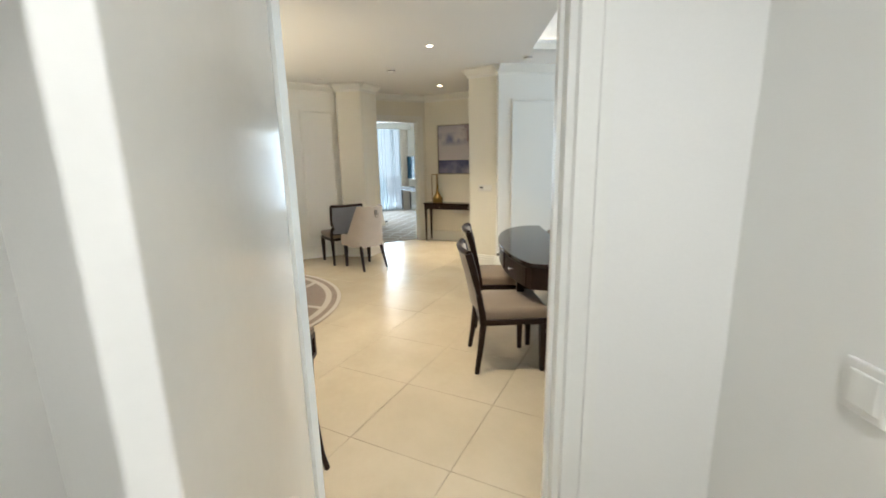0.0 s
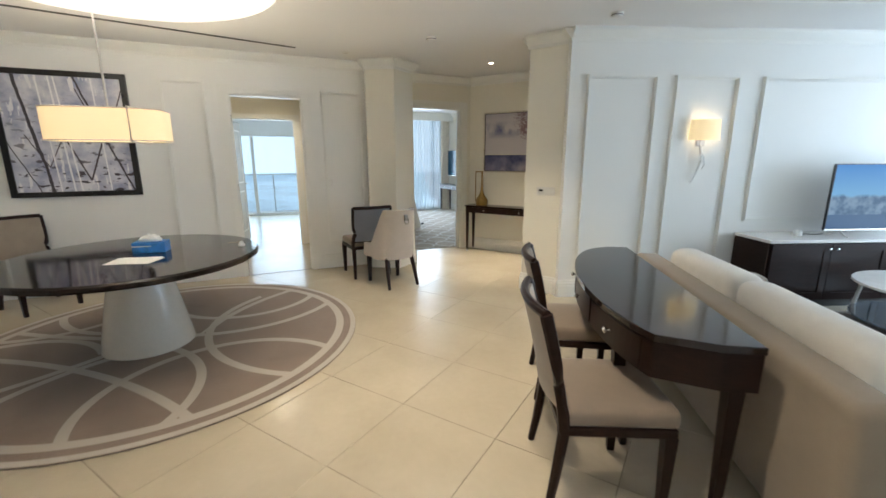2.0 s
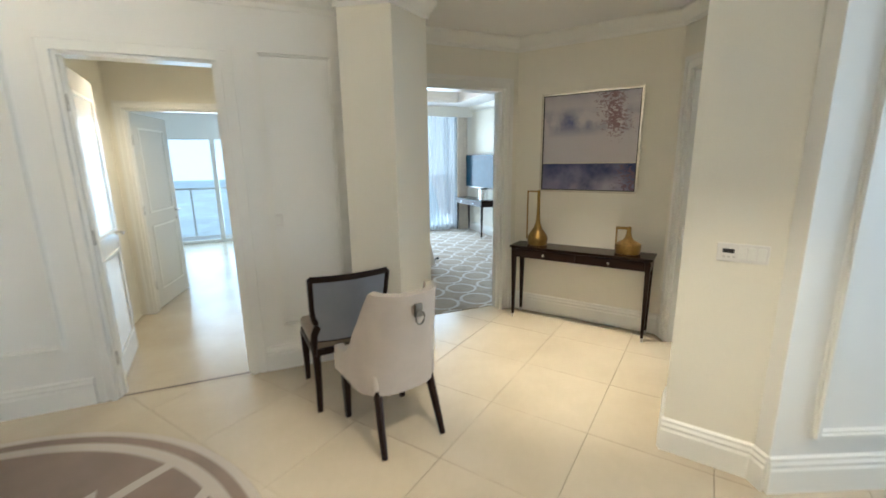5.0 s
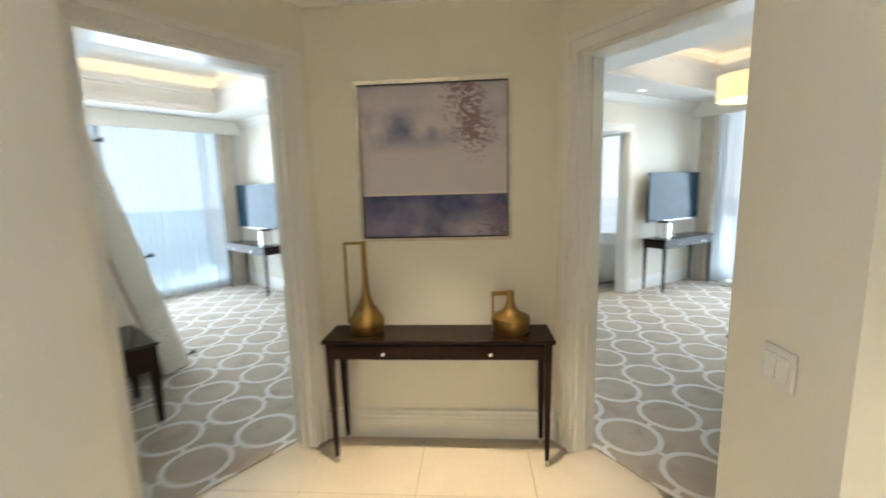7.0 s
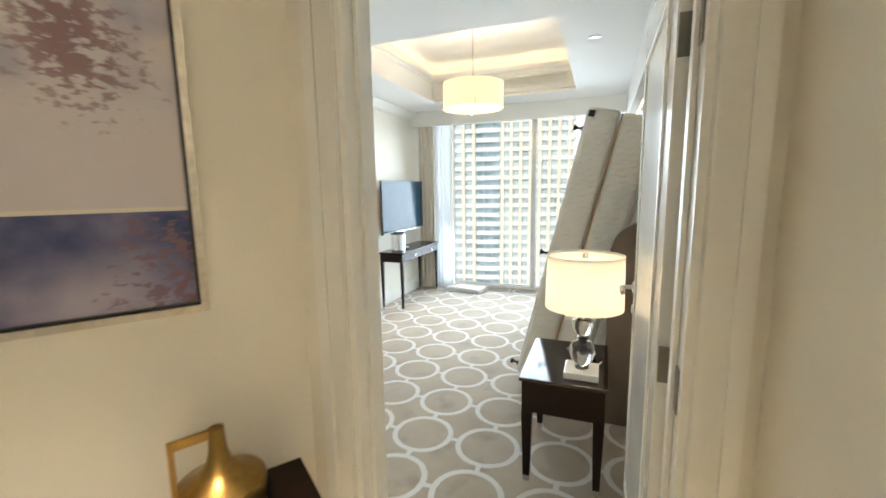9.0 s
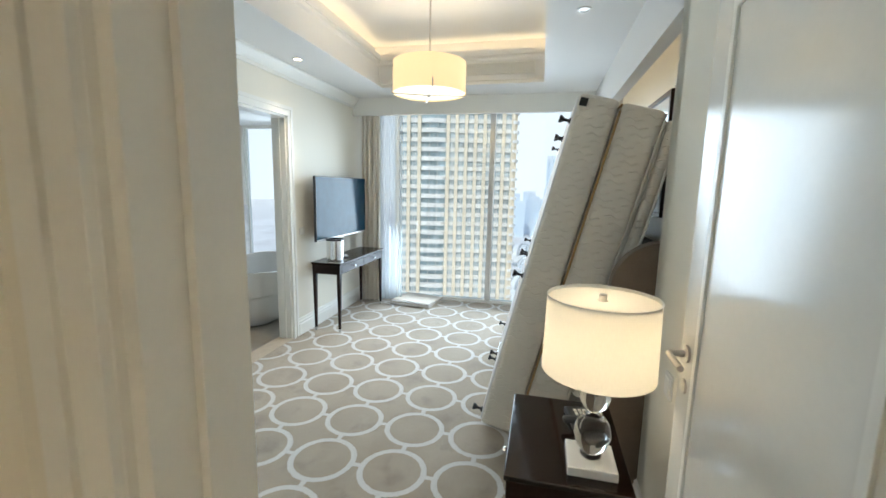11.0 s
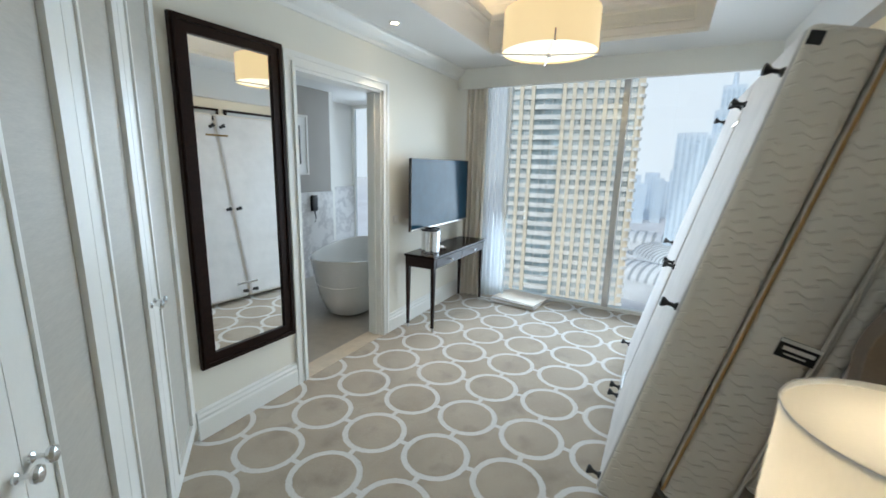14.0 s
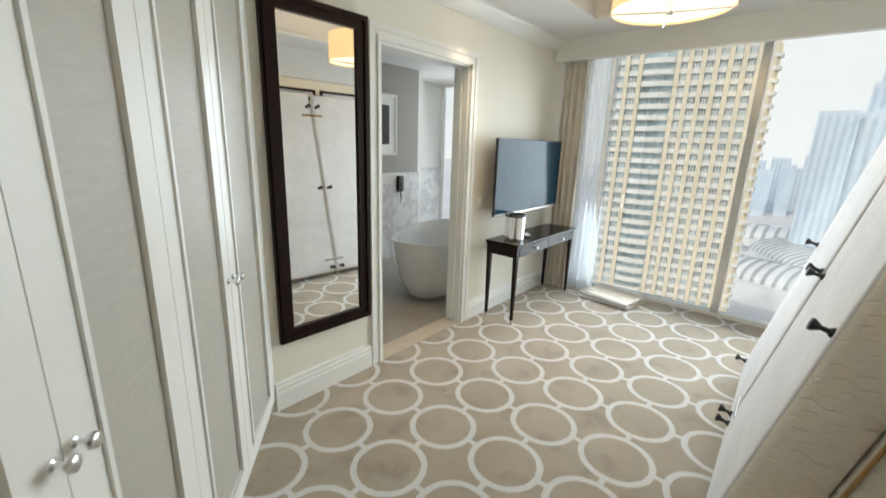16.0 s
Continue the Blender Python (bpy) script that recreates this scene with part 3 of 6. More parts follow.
def strip(name, p0, p1, profile, material, cuts=(), label="", ext=(0.0, 0.0)):
    """A moulding along a wall, its room to the left; profile is (y out, z); cuts are stretches left free."""
    m, ln = along(p0, p1)
    spans, s = [], -ext[0]
    for a, b in sorted(cuts):
        if a > s:
            spans.append((s, a))
        s = b
    if s < ln + ext[1]:
        spans.append((s, ln + ext[1]))
    bm = bmesh.new()
    for a, b in spans:
        lo = [bm.verts.new((a, y, z)) for y, z in profile]
        hi = [bm.verts.new((b, y, z)) for y, z in profile]
        bm.faces.new(lo)
        bm.faces.new(hi[::-1])
        for i in range(len(profile)):
            j = (i + 1) % len(profile)
            bm.faces.new((lo[i], hi[i], hi[j], lo[j]))
    bmesh.ops.recalc_face_normals(bm, faces=bm.faces)
    ob = part(name, bm, material)
    ob.matrix_basis = m
    return tagged(ob, label or "white moulded trim", "trim", kind="structure")


BASEP = [(0, 0), (0.022, 0), (0.022, 0.12), (0.016, 0.135), (0.02, 0.15), (0.012, 0.165), (0.012, 0.18), (0, 0.19)]
CROWNP = [(0, 0), (0.012, 0.0), (0.016, 0.03), (0.04, 0.05), (0.075, 0.085), (0.085, 0.10), (0.085, 0.118), (0, 0.118)]


def skirting(p0, p1, cuts=(), ext=(0.0, 0.0)):
    return strip("baseboard", p0, p1, BASEP, TRIM, cuts, "white moulded skirting board", ext)


def crown(p0, p1, z=CEIL, ext=(0.0, 0.0)):
    return strip("trim", p0, p1, [(y, zz + z - 0.118) for y, zz in CROWNP], TRIM, (), "white cornice under the ceiling", ext)


def frame_run(bm, s0, s1, z0, z1, w, y0, y1, bottom=True, r=0.004):
    """Four (or three) bars round a rectangle, on a wall face."""
    box(bm, s0, y0, z0, s0 + w, y1, z1 - w)
    box(bm, s1 - w, y0, z0, s1, y1, z1 - w)
    box(bm, s0, y0, z1 - w, s1, y1, z1)
    if bottom:
        box(bm, s0 + w, y0, z0, s1 - w, y1, z0 + w)
    return bm


def panel(p0, p1, s0, s1, z0, z1):
    """A raised picture-frame moulding on a wall."""
    m, _ = along(p0, p1)
    bm = bmesh.new()
    frame_run(bm, s0, s1, z0, z1, 0.042, -0.002, 0.014)
    frame_run(bm, s0 + 0.008, s1 - 0.008, z0 + 0.008, z1 - 0.008, 0.020, 0.012, 0.032)
    frame_run(bm, s0 + 0.030, s1 - 0.030, z0 + 0.030, z1 - 0.030, 0.009, 0.012, 0.021)
    ob = part("trim", bm, TRIM)
    ob.matrix_basis = m
    return tagged(ob, "raised rectangular wall moulding", "trim", kind="structure")


def casing(p0, p1, s0, s1, top, w=0.10, deep=0.2, both=False):
    """Door lining and moulded architrave round an opening s0..s1."""
    m, _ = along(p0, p1)
    bm = bmesh.new()
    for y0, sgn in ((0.0, 1), (-deep, -1)) if both else ((0.0, 1),):
        for off, ww, t in ((0.0, w, 0.014), (0.0015, w * 0.28, 0.026), (w * 0.62, w * 0.36, 0.022)):
            a, b = sorted((y0 - 0.002 * sgn, y0 + t * sgn))
            frame_run(bm, s0 - off - ww, s1 + off + ww, 0.0, top + off + ww, ww, a, b, bottom=False)
    frame_run(bm, s0 - 0.001, s1 + 0.001, 0.0, top + 0.001, 0.02, -deep - 0.002, 0.002, bottom=False)
    for a in (s0 + 0.02, s1 - 0.032):
        box(bm, a, -deep * 0.62, 0, a + 0.012, -deep * 0.38, top - 0.02)
    ob = part("trim", bm, TRIM)
    ob.matrix_basis = m
    return tagged(ob, "white moulded door architrave", "trim", kind="structure")


# ---- structure: hall, dining and living room ----
D0, DDX = Vector((-1.36, 2.80, 0)), radians(20)
DV, DW = Vector((math.cos(DDX), math.sin(DDX), 0)), Vector((-math.sin(DDX), math.cos(DDX), 0))


def dp(s, d=0.0):
    v = D0 + s * DV + d * DW
    return (v.x, v.y)


E0, EDX = Vector((0.145, -2.745, 0)), radians(-11.5)
EV, EW = Vector((math.cos(EDX), math.sin(EDX), 0)), Vector((-math.sin(EDX), math.cos(EDX), 0))


def ep(s, d=0.0):
    v = E0 + s * EV + d * EW
    return (v.x, v.y)


K1 = (2.07, 3.295)
K2 = mir(*K1)
PIER = [(2.07, 2.12), (1.46, 2.10), (1.27, 1.81), (1.583, 1.571), (1.59, 1.48)]
PIERA = [mir(2.07, 2.12), mir(1.47, 2.12), (-0.207, 2.803), (-0.575, 2.885), dp(0.80)]
LIVY, EASTX, WESTX = 1.48, 7.2, -4.9

# console wall, and the two bedroom door walls that flank it
wall("wall_console", K1, K2, -0.1, 3.3, 0.10)
wall("wall_door_east", (2.07, 2.12), K1, -0.1, 3.3, 0.15, [(0.13, 1.015, -0.1, 2.24)])
wall("wall_door_west", K2, mir(2.07, 2.12), -0.1, 3.3, 0.15, [(0.16, 1.045, -0.1, 2.24)])
DBN, DAN = ((2.07, 2.12), K1), (K2, mir(2.07, 2.12))
casing(*DBN, 0.13, 1.015, 2.24, deep=0.15, both=True)
casing(*DAN, 0.16, 1.045, 2.24, deep=0.15, both=True)


def pier_block(name, pts, back):
    ob = part(name, prism(pts + back, -0.1, 3.3), WALL)
    return tagged(ob, "cream plastered pier with angled faces", "wall", kind="structure")


pier_block("wall_pier_east", PIER[:4] + [(1.591, 1.569)], [(2.218, 1.569), (2.218, 2.118)])
back_a = mir(2.218, 2.118)
pier_block("wall_pier_west", PIERA, [dp(0.80, 0.4), back_a])
wall("wall_living", (EASTX, LIVY), (1.591, LIVY), -0.1, 3.3, 0.088, material=WALLW)
WD0, WD1 = dp(0.80), dp(-4.2)
wall("wall_dining", WD0, WD1, -0.1, 3.3, 0.12, [(0.80, 1.65, -0.1, 2.235)], material=WALLW)
casing(WD0, WD1, 0.80, 1.65, 2.235, deep=0.12)
wall("wall_west", WD1, (WESTX, -4.0), -0.1, 3.3, 0.12, material=WALLW)
wall("wall_entry_west", (WESTX - 0.2, ep(-4.6)[1] - 0.0), ep(-0.395), -0.1, 3.3, 0.13, material=WALLW)
wall("wall_entry_east", ep(0.395), ep(7.4), -0.1, 3.3, 0.13, material=WALLW)
wall("wall_entry_head", ep(-0.395), ep(0.395), 2.16, 3.3, 0.13, material=WALLW)
casing(ep(-0.395), ep(0.395), 0.0, 0.79, 2.16, w=0.09, deep=0.13, both=True)
wall("wall_east", (EASTX, -4.6), (EASTX, LIVY), -0.1, 3.3, 0.15, [(0.6, 5.9, 0.05, 2.5)], material=WALLW)

# vestibule that the walk starts in
wall("wall_vestibule_east", ep(0.83, -3.2), ep(0.83, -0.13), -0.1, 3.3, 0.1, material=WALLW)
wall("wall_vestibule_west", ep(-1.15, -0.13), ep(-1.15, -3.2), -0.1, 3.3, 0.1, material=WALLW)
wall("wall_vestibule_south", ep(-1.15, -3.2), ep(0.83, -3.2), -0.1, 3.3, 0.1, material=WALLW)

# skirtings and cornices
for a, b in ((K1, K2), ((2.07, 2.12), K1), (K2, mir(2.07, 2.12))):
    crown(a, b)
skirting(K1, K2)
skirting(*DBN, cuts=[(0.02, 1.125)])
skirting(*DAN, cuts=[(0.05, 1.155)])
for pts in (PIER[::-1], PIERA):
    for a, b in zip(pts, pts[1:]):
        skirting(a, b, ext=(0.0, 0.01))
        crown(a, b, ext=(0.02, 0.02))
skirting((EASTX, LIVY), (1.588, LIVY))
crown((EASTX, LIVY), (1.588, LIVY))
skirting(WD0, WD1, cuts=[(0.69, 1.76)])
crown(WD0, WD1)
skirting(ep(0.395), ep(7.4), cuts=[(-0.1, 0.11)])
skirting((WESTX - 0.2, ep(-4.6)[1]), ep(-0.395))
crown(ep(0.395), ep(7.4))
LW = ((EASTX, LIVY), (1.70, LIVY))
for x0, x1 in ((1.765, 2.485), (2.655, 3.33)):
    panel(*LW, EASTX - x1, EASTX - x0, 0.285, 2.29)
panel(*LW, EASTX - 5.9, EASTX - 3.57, 0.82, 2.28)
panel(WD0, WD1, 0.80 - 0.755, 0.80 - 0.225, 0.33, 2.33)
panel(WD0, WD1, 0.80 + 1.07, 0.80 + 1.53, 0.40, 2.36)
panel(WD0, WD1, 0.80 + 3.1, 0.80 + 3.6, 0.40, 2.36)

# ceiling of the hall, dining and living rooms, with a round cove and a coffer
OC, OR = (-2.0, 0.33), 1.15
oval = [(OC[0] + OR * math.cos(2 * math.pi * i / 64), OC[1] + OR * math.sin(2 * math.pi * i / 64)) for i in range(64)]
coff = [(1.75, 0.72), (6.3, 0.68), (6.3, -2.3), (1.17, -2.3)]
main_ceiling = part("ceiling", sheet_with_holes([(-5.2, -5.6), (7.4, -5.6), (7.4, 1.6), (2.27, 1.6), (2.27, 3.5), (1.2, 4.3), (-0.2, 4.1), (-0.9, 3.3), (-5.2, 1.6)], [oval, coff], CEIL, 0.02), CEILM)
tagged(main_ceiling, "white plaster ceiling with round cove", "ceiling", kind="structure")


def cove(loop, centre, lip, height, glow_mat, name):
    """Raised recess over a ceiling opening, with a lit strip hidden behind its lip."""
    n = len(loop)

    def off(k):
        out = []
        for x, y in loop:
            dx, dy = x - centre[0], y - centre[1]
            l = math.hypot(dx, dy)
            out.append((x + dx / l * k, y + dy / l * k))
        return out

    a, b = loop, off(lip)
    bm = bmesh.new()
    z0, z1, z2 = CEIL, CEIL + 0.10, CEIL + height
    rings = [[bm.verts.new((x, y, z)) for x, y in pts] for pts, z in ((off(-0.004), z0 + 0.001), (off(-0.004), z1), (off(0.02), z1), (off(0.02), z0 + 0.03), (b, z0 + 0.03), (b, z2))]
    for p, q in zip(rings, rings[1:]):
        for i in range(n):
            bm.faces.new((p[i], p[(i + 1) % n], q[(i + 1) % n], q[i]))
    bm.faces.new(rings[-1])
    ob = tagged(part("ceiling", bm, CEILM), "recessed ceiling cove lit from behind", "ceiling", kind="structure")
    bm = bmesh.new()
    c, d = off(0.05), off(lip - 0.03)
    r1, r2 = [bm.verts.new((x, y, z0 + 0.045)) for x, y in c], [bm.verts.new((x, y, z0 + 0.045)) for x, y in d]
    for i in range(n):
        bm.faces.new((r1[i], r1[(i + 1) % n], r2[(i + 1) % n], r2[i]))
    tagged(part("cove_light", bm, glow_mat), "warm light strip hidden in a ceiling cove", "light")
    return ob


cove(oval, OC, 0.22, 0.22, COVED, "round")
cove(coff, (3.9, -0.8), 0.12, 0.42, COVEW, "coffer")
strip("trim", (1.75, 0.72), (6.3, 0.68), [(-0.04, CEIL - 0.012), (0.0, CEIL - 0.012), (0.03, CEIL + 0.05), (0.0, CEIL + 0.06), (-0.04, CEIL - 0.004)], TRIM, (), "moulded lip of the ceiling coffer")


def grille(p0, p1, s0, s1, z0, z1, label="white slatted air grille"):
    m, _ = along(p0, p1)
    e = thing("air_grille", m, label, "air vent")
    part("frame", frame_run(bmesh.new(), s0, s1, z0, z1, 0.015, -0.01, 0.012), TRIM, e)
    part("backing", bx(s0, -0.012, z0, s1, -0.006, z1), SLOTM, e)
    n = max(4, int((z1 - z0) / 0.019))
    for i in range(n):
        z = z0 + 0.018 + (z1 - z0 - 0.036) * (i + 0.5) / n
        b = bx(s0 + 0.015, -0.004, z - 0.0038, s1 - 0.015, 0.008, z + 0.0038)
        part("slat", b, TRIM, e)
    return e


grille((6.3, 0.80), (1.75, 0.84), 2.3, 3.7, CEIL + 0.14, CEIL + 0.27)
grille((6.3, 0.80), (1.75, 0.84), 0.4, 1.8, CEIL + 0.14, CEIL + 0.27)

slot = strip("air_slot", (-1.27, 2.325), (-3.9, 0.68), [(-0.022, CEIL - 0.004), (0.022, CEIL - 0.004), (0.022, CEIL + 0.006), (-0.022, CEIL + 0.006)], SLOTM)
tagged(slot, "dark linear air slot in the ceiling", "air vent", kind="structure")

# unseen roof added above all, keeps daylight out of the ceiling void
tagged(part("roof_slab", bx(-9, -9, 3.3, 8.6, 13, 3.5), CEILM), "unseen slab that keeps daylight out from above", "ceiling", kind="structure")
tagged(part("floor_slab", box(bx(-5.3, -6.6, -0.35, 7.46, 5.3, -0.03), 3.5, 5.3, -0.35, 8.4, 9, -0.035), GROUT), "floor slab with tile grout", "floor", kind="structure")

# ---- structure: bedroom east, later mirrored for the second bedroom ----
WINX, PELX, TVY = 7.35, 6.88, 5.18
BED = []


def bed(ob):
    BED.append(ob)
    return ob


def carpet_floor():
    me = prism([(2.20, 2.0), (7.36, 1.7), (7.36, 5.25), (3.5, 5.25), (2.20, 3.75)], -0.03, 0.006)
    return tagged(part("floor_carpet", me, CARPET), "beige carpet with pale interlaced rings", "carpet", kind="structure")


bed(carpet_floor())
CL0 = (2.22, 3.483)
CL1 = (3.60, 5.187)
bed(wall("wall_bedroom_door_return", CL0, (2.22, 3.295), -0.1, 3.3, 0.05))
bed(wall("wall_headboard", (2.22, 2.21), (3.79, 2.21), -0.1, 3.3, 0.15))
bed(wall("wall_headboard_reveal", (3.79, 2.21), (3.79, 1.92), -0.1, 3.3, 0.1))
bed(wall("wall_headboard_niche", (3.79, 1.92), (WINX, 1.92), -0.1, 3.3, 0.1))
bed(tagged(part("ceiling_niche_soffit", bx(3.79, 2.13, 2.36, PELX, 2.21, CEIL + 0.1), CEILM), "plaster drop hiding a light strip over the bed", "ceiling", kind="structure"))
BW0, BW1 = (WINX, TVY), (3.60, TVY)
bed(wall("wall_television", BW0, BW1, -0.1, 3.3, 0.14, [(WINX - 5.40, WINX - 4.44, -0.1, 2.24)], ext=(0.0, 0.3)))
bed(casing(BW0, BW1, WINX - 5.40, WINX - 4.44, 2.24, w=0.095, deep=0.14))
bed(skirting(BW0, BW1, cuts=[(WINX - 5.50, WINX - 4.34)]))
bed(skirting((2.22, 2.21), (3.79, 2.21)))
bed(crown(BW0, BW1))
bed(crown((2.22, 2.21), (3.79, 2.21)))
# ceiling with a coffer
CB = [(4.1, 2.78), (6.38, 2.78), (6.38, 4.58), (4.1, 4.58)]
bed(tagged(part("ceiling_bedroom", sheet_with_holes([(2.1, 1.8), (7.5, 1.8), (7.5, 5.3), (3.4, 5.3), (2.1, 3.7)], [CB], CEIL, 0.02), CEILM), "white bedroom ceiling with a coffer", "ceiling", kind="structure"))


def bedroom_coffer():
    bm = bmesh.new()
    steps = ((-0.004, -0.0005), (-0.004, 0.03), (0.045, 0.05), (0.045, 0.10), (0.06, 0.10), (0.06, 0.25), (-0.04, 0.27), (-0.04, 0.36), (-0.025, 0.36), (-0.025, 0.30), (0.14, 0.30), (0.14, 0.48))
    rings = []
    for o, h in steps:
        rings.append([bm.verts.new((x + math.copysign(o, x - 5.2), y + math.copysign(o, y - 3.68), CEIL + h + 0.001)) for x, y in CB])
    for a, b in zip(rings, rings[1:]):
        for i in range(4):
            bm.faces.new((a[i], a[(i + 1) % 4], b[(i + 1) % 4], b[i]))
    bm.faces.new(rings[-1])
    ob = tagged(part("ceiling_coffer", bm, CEILM), "stepped white ceiling coffer", "ceiling", kind="structure")
    bm = bmesh.new()
    for x0, y0, x1, y1 in ((3.99, 2.68, 6.49, 2.74), (3.99, 4.62, 6.49, 4.68), (3.99, 2.75, 4.05, 4.61), (6.43, 2.75, 6.49, 4.61)):
        box(bm, x0, y0, CEIL + 0.305, x1, y1, CEIL + 0.315)
    st = tagged(part("cove_light", bm, COVE), "warm light strip hidden in the bedroom coffer", "light")
    return ob, st


for o in bedroom_coffer():
    bed(o)
bed(grille((6.435, 2.78), (6.435, 4.58), 0.10, 0.90, CEIL + 0.115, CEIL + 0.235))
bed(grille((6.435, 2.78), (6.435, 4.58), 1.0, 1.72, CEIL + 0.115, CEIL + 0.235))
bed(tagged(part("cove_light", bx(3.85, 2.10, 2.40, PELX, 2.131, 2.41), COVEN), "warm light strip above the headboard niche", "light"))
# window wall: pelmet, frame, glass
bed(tagged(part("trim_pelmet", bx(PELX, 1.92, 2.49, PELX + 0.06, TVY, CEIL + 0.01), TRIM), "white curtain pelmet across the window", "trim", kind="structure"))
bed(wall("wall_window_return", (WINX + 0.12, TVY), (PELX + 0.55, TVY), -0.1, 3.3, 0.1))


def window_wall():
    e = thing("window_1", Matrix.Identity(4), "full-height window with slim grey mullions", "window", kind="structure")
    part("window_frame", box(bx(WINX, 1.75, -0.03, WINX + 0.10, 5.3, 0.045), WINX, 1.75, 2.78, WINX + 0.1, 5.3, 2.86), TRIM, e)
    for y in (1.80, 3.41, 5.02):
        part("mullion", bx(WINX - 0.01, y - 0.035, 0.045, WINX + 0.10, y + 0.035, 2.78, r=0.006), STEEL, e)
    for y0, y1 in ((1.835, 3.375), (3.445, 4.985)):
        p = part("pane", bx(WINX + 0.04, y0, 0.045, WINX + 0.05, y1, 2.78), PANE, e)
        p.visible_shadow = False
    return e


bed(window_wall())
bed(tagged(part("wall_window_head", bx(WINX - 0.002, 1.7, 2.861, WINX + 0.2, 5.4, 3.3), WALL), "wall over the window", "wall", kind="structure"))

# ---- bedroom things (mirrored afterwards) ----
def knob(parent, x, y, z, m=CHROME, r=0.013, out=-1):
    """A round knob on a short stem, standing out along local y."""
    b = lathe([(0.006, 0.0), (0.005, 0.012), (r, 0.018), (r * 1.05, 0.024), (r * 0.8, 0.031), (0.003, 0.034)], 14)
    return part("knob", b, m, parent, "chrome knob", smooth=True, m=pose(x, y, z, 90 if out < 0 else -90))


def drawer_table(name, m, ln, depth, h, label, drawers=2, leg=0.042, apron=0.125):
    """A slim side table: x along its length, its front at y = 0, its back at y = depth."""
    e = thing(name, m, label, "table")
    part("tabletop", bx(-0.012, -0.012, h - 0.022, ln + 0.012, depth + 0.004, h, r=0.004), ESPSAT, e, "glossy espresso top")
    part("apron", bx(0.006, 0.008, h - apron, ln - 0.006, depth - 0.006, h - 0.022), ESP, e)
    w = (ln - 0.09) / drawers
    for i in range(drawers):
        a = 0.045 + i * w
        d = part("drawer", bx(a + 0.003, -0.002, h - apron + 0.008, a + w - 0.003, 0.012, h - 0.03, r=0.003), ESP, e)
        knob(d, a + w / 2, -0.002, h - apron / 2 - 0.012)
    for x, y in ((leg / 2 + 0.004, leg / 2), (ln - leg / 2 - 0.004, leg / 2), (leg / 2 + 0.004, depth - leg / 2 - 0.004), (ln - leg / 2 - 0.004, depth - leg / 2 - 0.004)):
        lg = part("leg", frustum(bmesh.new(), x, y, 0.035, h - 0.022, leg * 0.52, leg), ESP, e)
        part("foot", frustum(bmesh.new(), x, y, 0.0, 0.036, leg * 0.48, leg * 0.55), STEEL, lg, "metal foot cap")
    return e


bed(drawer_table("writing_table", pose(5.69, 4.785, 0.006), 1.22, 0.33, 0.765, "espresso wood table with two drawers under the television"))


def television(m, w, h, label, screen=SCREEN, stand=False):
    e = thing("television", m, label, "television")
    part("housing", box(bx(-w / 2, 0.012, 0.0, w / 2, 0.035, h, r=0.006), -w * 0.3, 0.035, h * 0.15, w * 0.3, 0.075, h * 0.75, r=0.01), RUBBER, e)
    part("screen", bx(-w / 2 + 0.008, 0.008, 0.022, w / 2 - 0.008, 0.013, h - 0.008), screen, e, "glossy dark screen" if screen is SCREEN else "lit screen with a blue picture")
    part("bezel", frame_run(bmesh.new(), -w / 2, w / 2, 0.0, h, 0.008, 0.004, 0.014), RUBBER, e)
    part("bottom_strip", bx(-w / 2, 0.002, 0.0, w / 2, 0.014, 0.016, r=0.003), STEEL, e)
    if stand:
        for s in (-1, 1):
            part("foot", tube([(s * w * 0.36, 0.02, 0.01), (s * w * 0.37, -0.06, -0.045), (s * w * 0.38, -0.10, -0.05)], 0.008), STEEL, e)
            part("foot", tube([(s * w * 0.36, 0.03, 0.01), (s * w * 0.37, 0.10, -0.045), (s * w * 0.38, 0.13, -0.05)], 0.008), STEEL, e)
    else:
        part("wall_bracket", bx(-0.15, 0.075, h * 0.25, 0.15, 0.165, h * 0.65), RUBBER, e)
    return e


bed(television(pose(6.26, 5.012, 0.995), 1.24, 0.69, "black flat television mounted on the wall"))


def waste_bin(m):
    e = thing("waste_bin", m, "polished steel waste bin standing on a table", "bin")
    part("body", lathe([(0.086, 0.0), (0.09, 0.004), (0.094, 0.235), (0.097, 0.238), (0.094, 0.241), (0.088, 0.238), (0.084, 0.01)], 40), CHROME, e, smooth=True)
    part("rim", lathe([(0.0935, 0.222), (0.0965, 0.228), (0.0965, 0.242), (0.088, 0.244), (0.086, 0.23)], 40, caps=False), BLACK, e, "dark rim band", smooth=True)
    return e


bed(waste_bin(pose(5.87, 4.93, 0.771)))


def bowl_soap(m):
    e = thing("small_dish", m, "small white dish on the table", "dish")
    part("dish", lathe([(0.03, 0.0), (0.045, 0.012), (0.048, 0.014), (0.042, 0.012), (0.028, 0.004)], 24), CERAM, e, smooth=True)
    part("cloth", lathe([(0.03, 0.008), (0.034, 0.018), (0.022, 0.030), (0.006, 0.034)], 10), PAPER, e, smooth=True)
    return e


bed(bowl_soap(pose(6.10, 4.93, 0.771)))


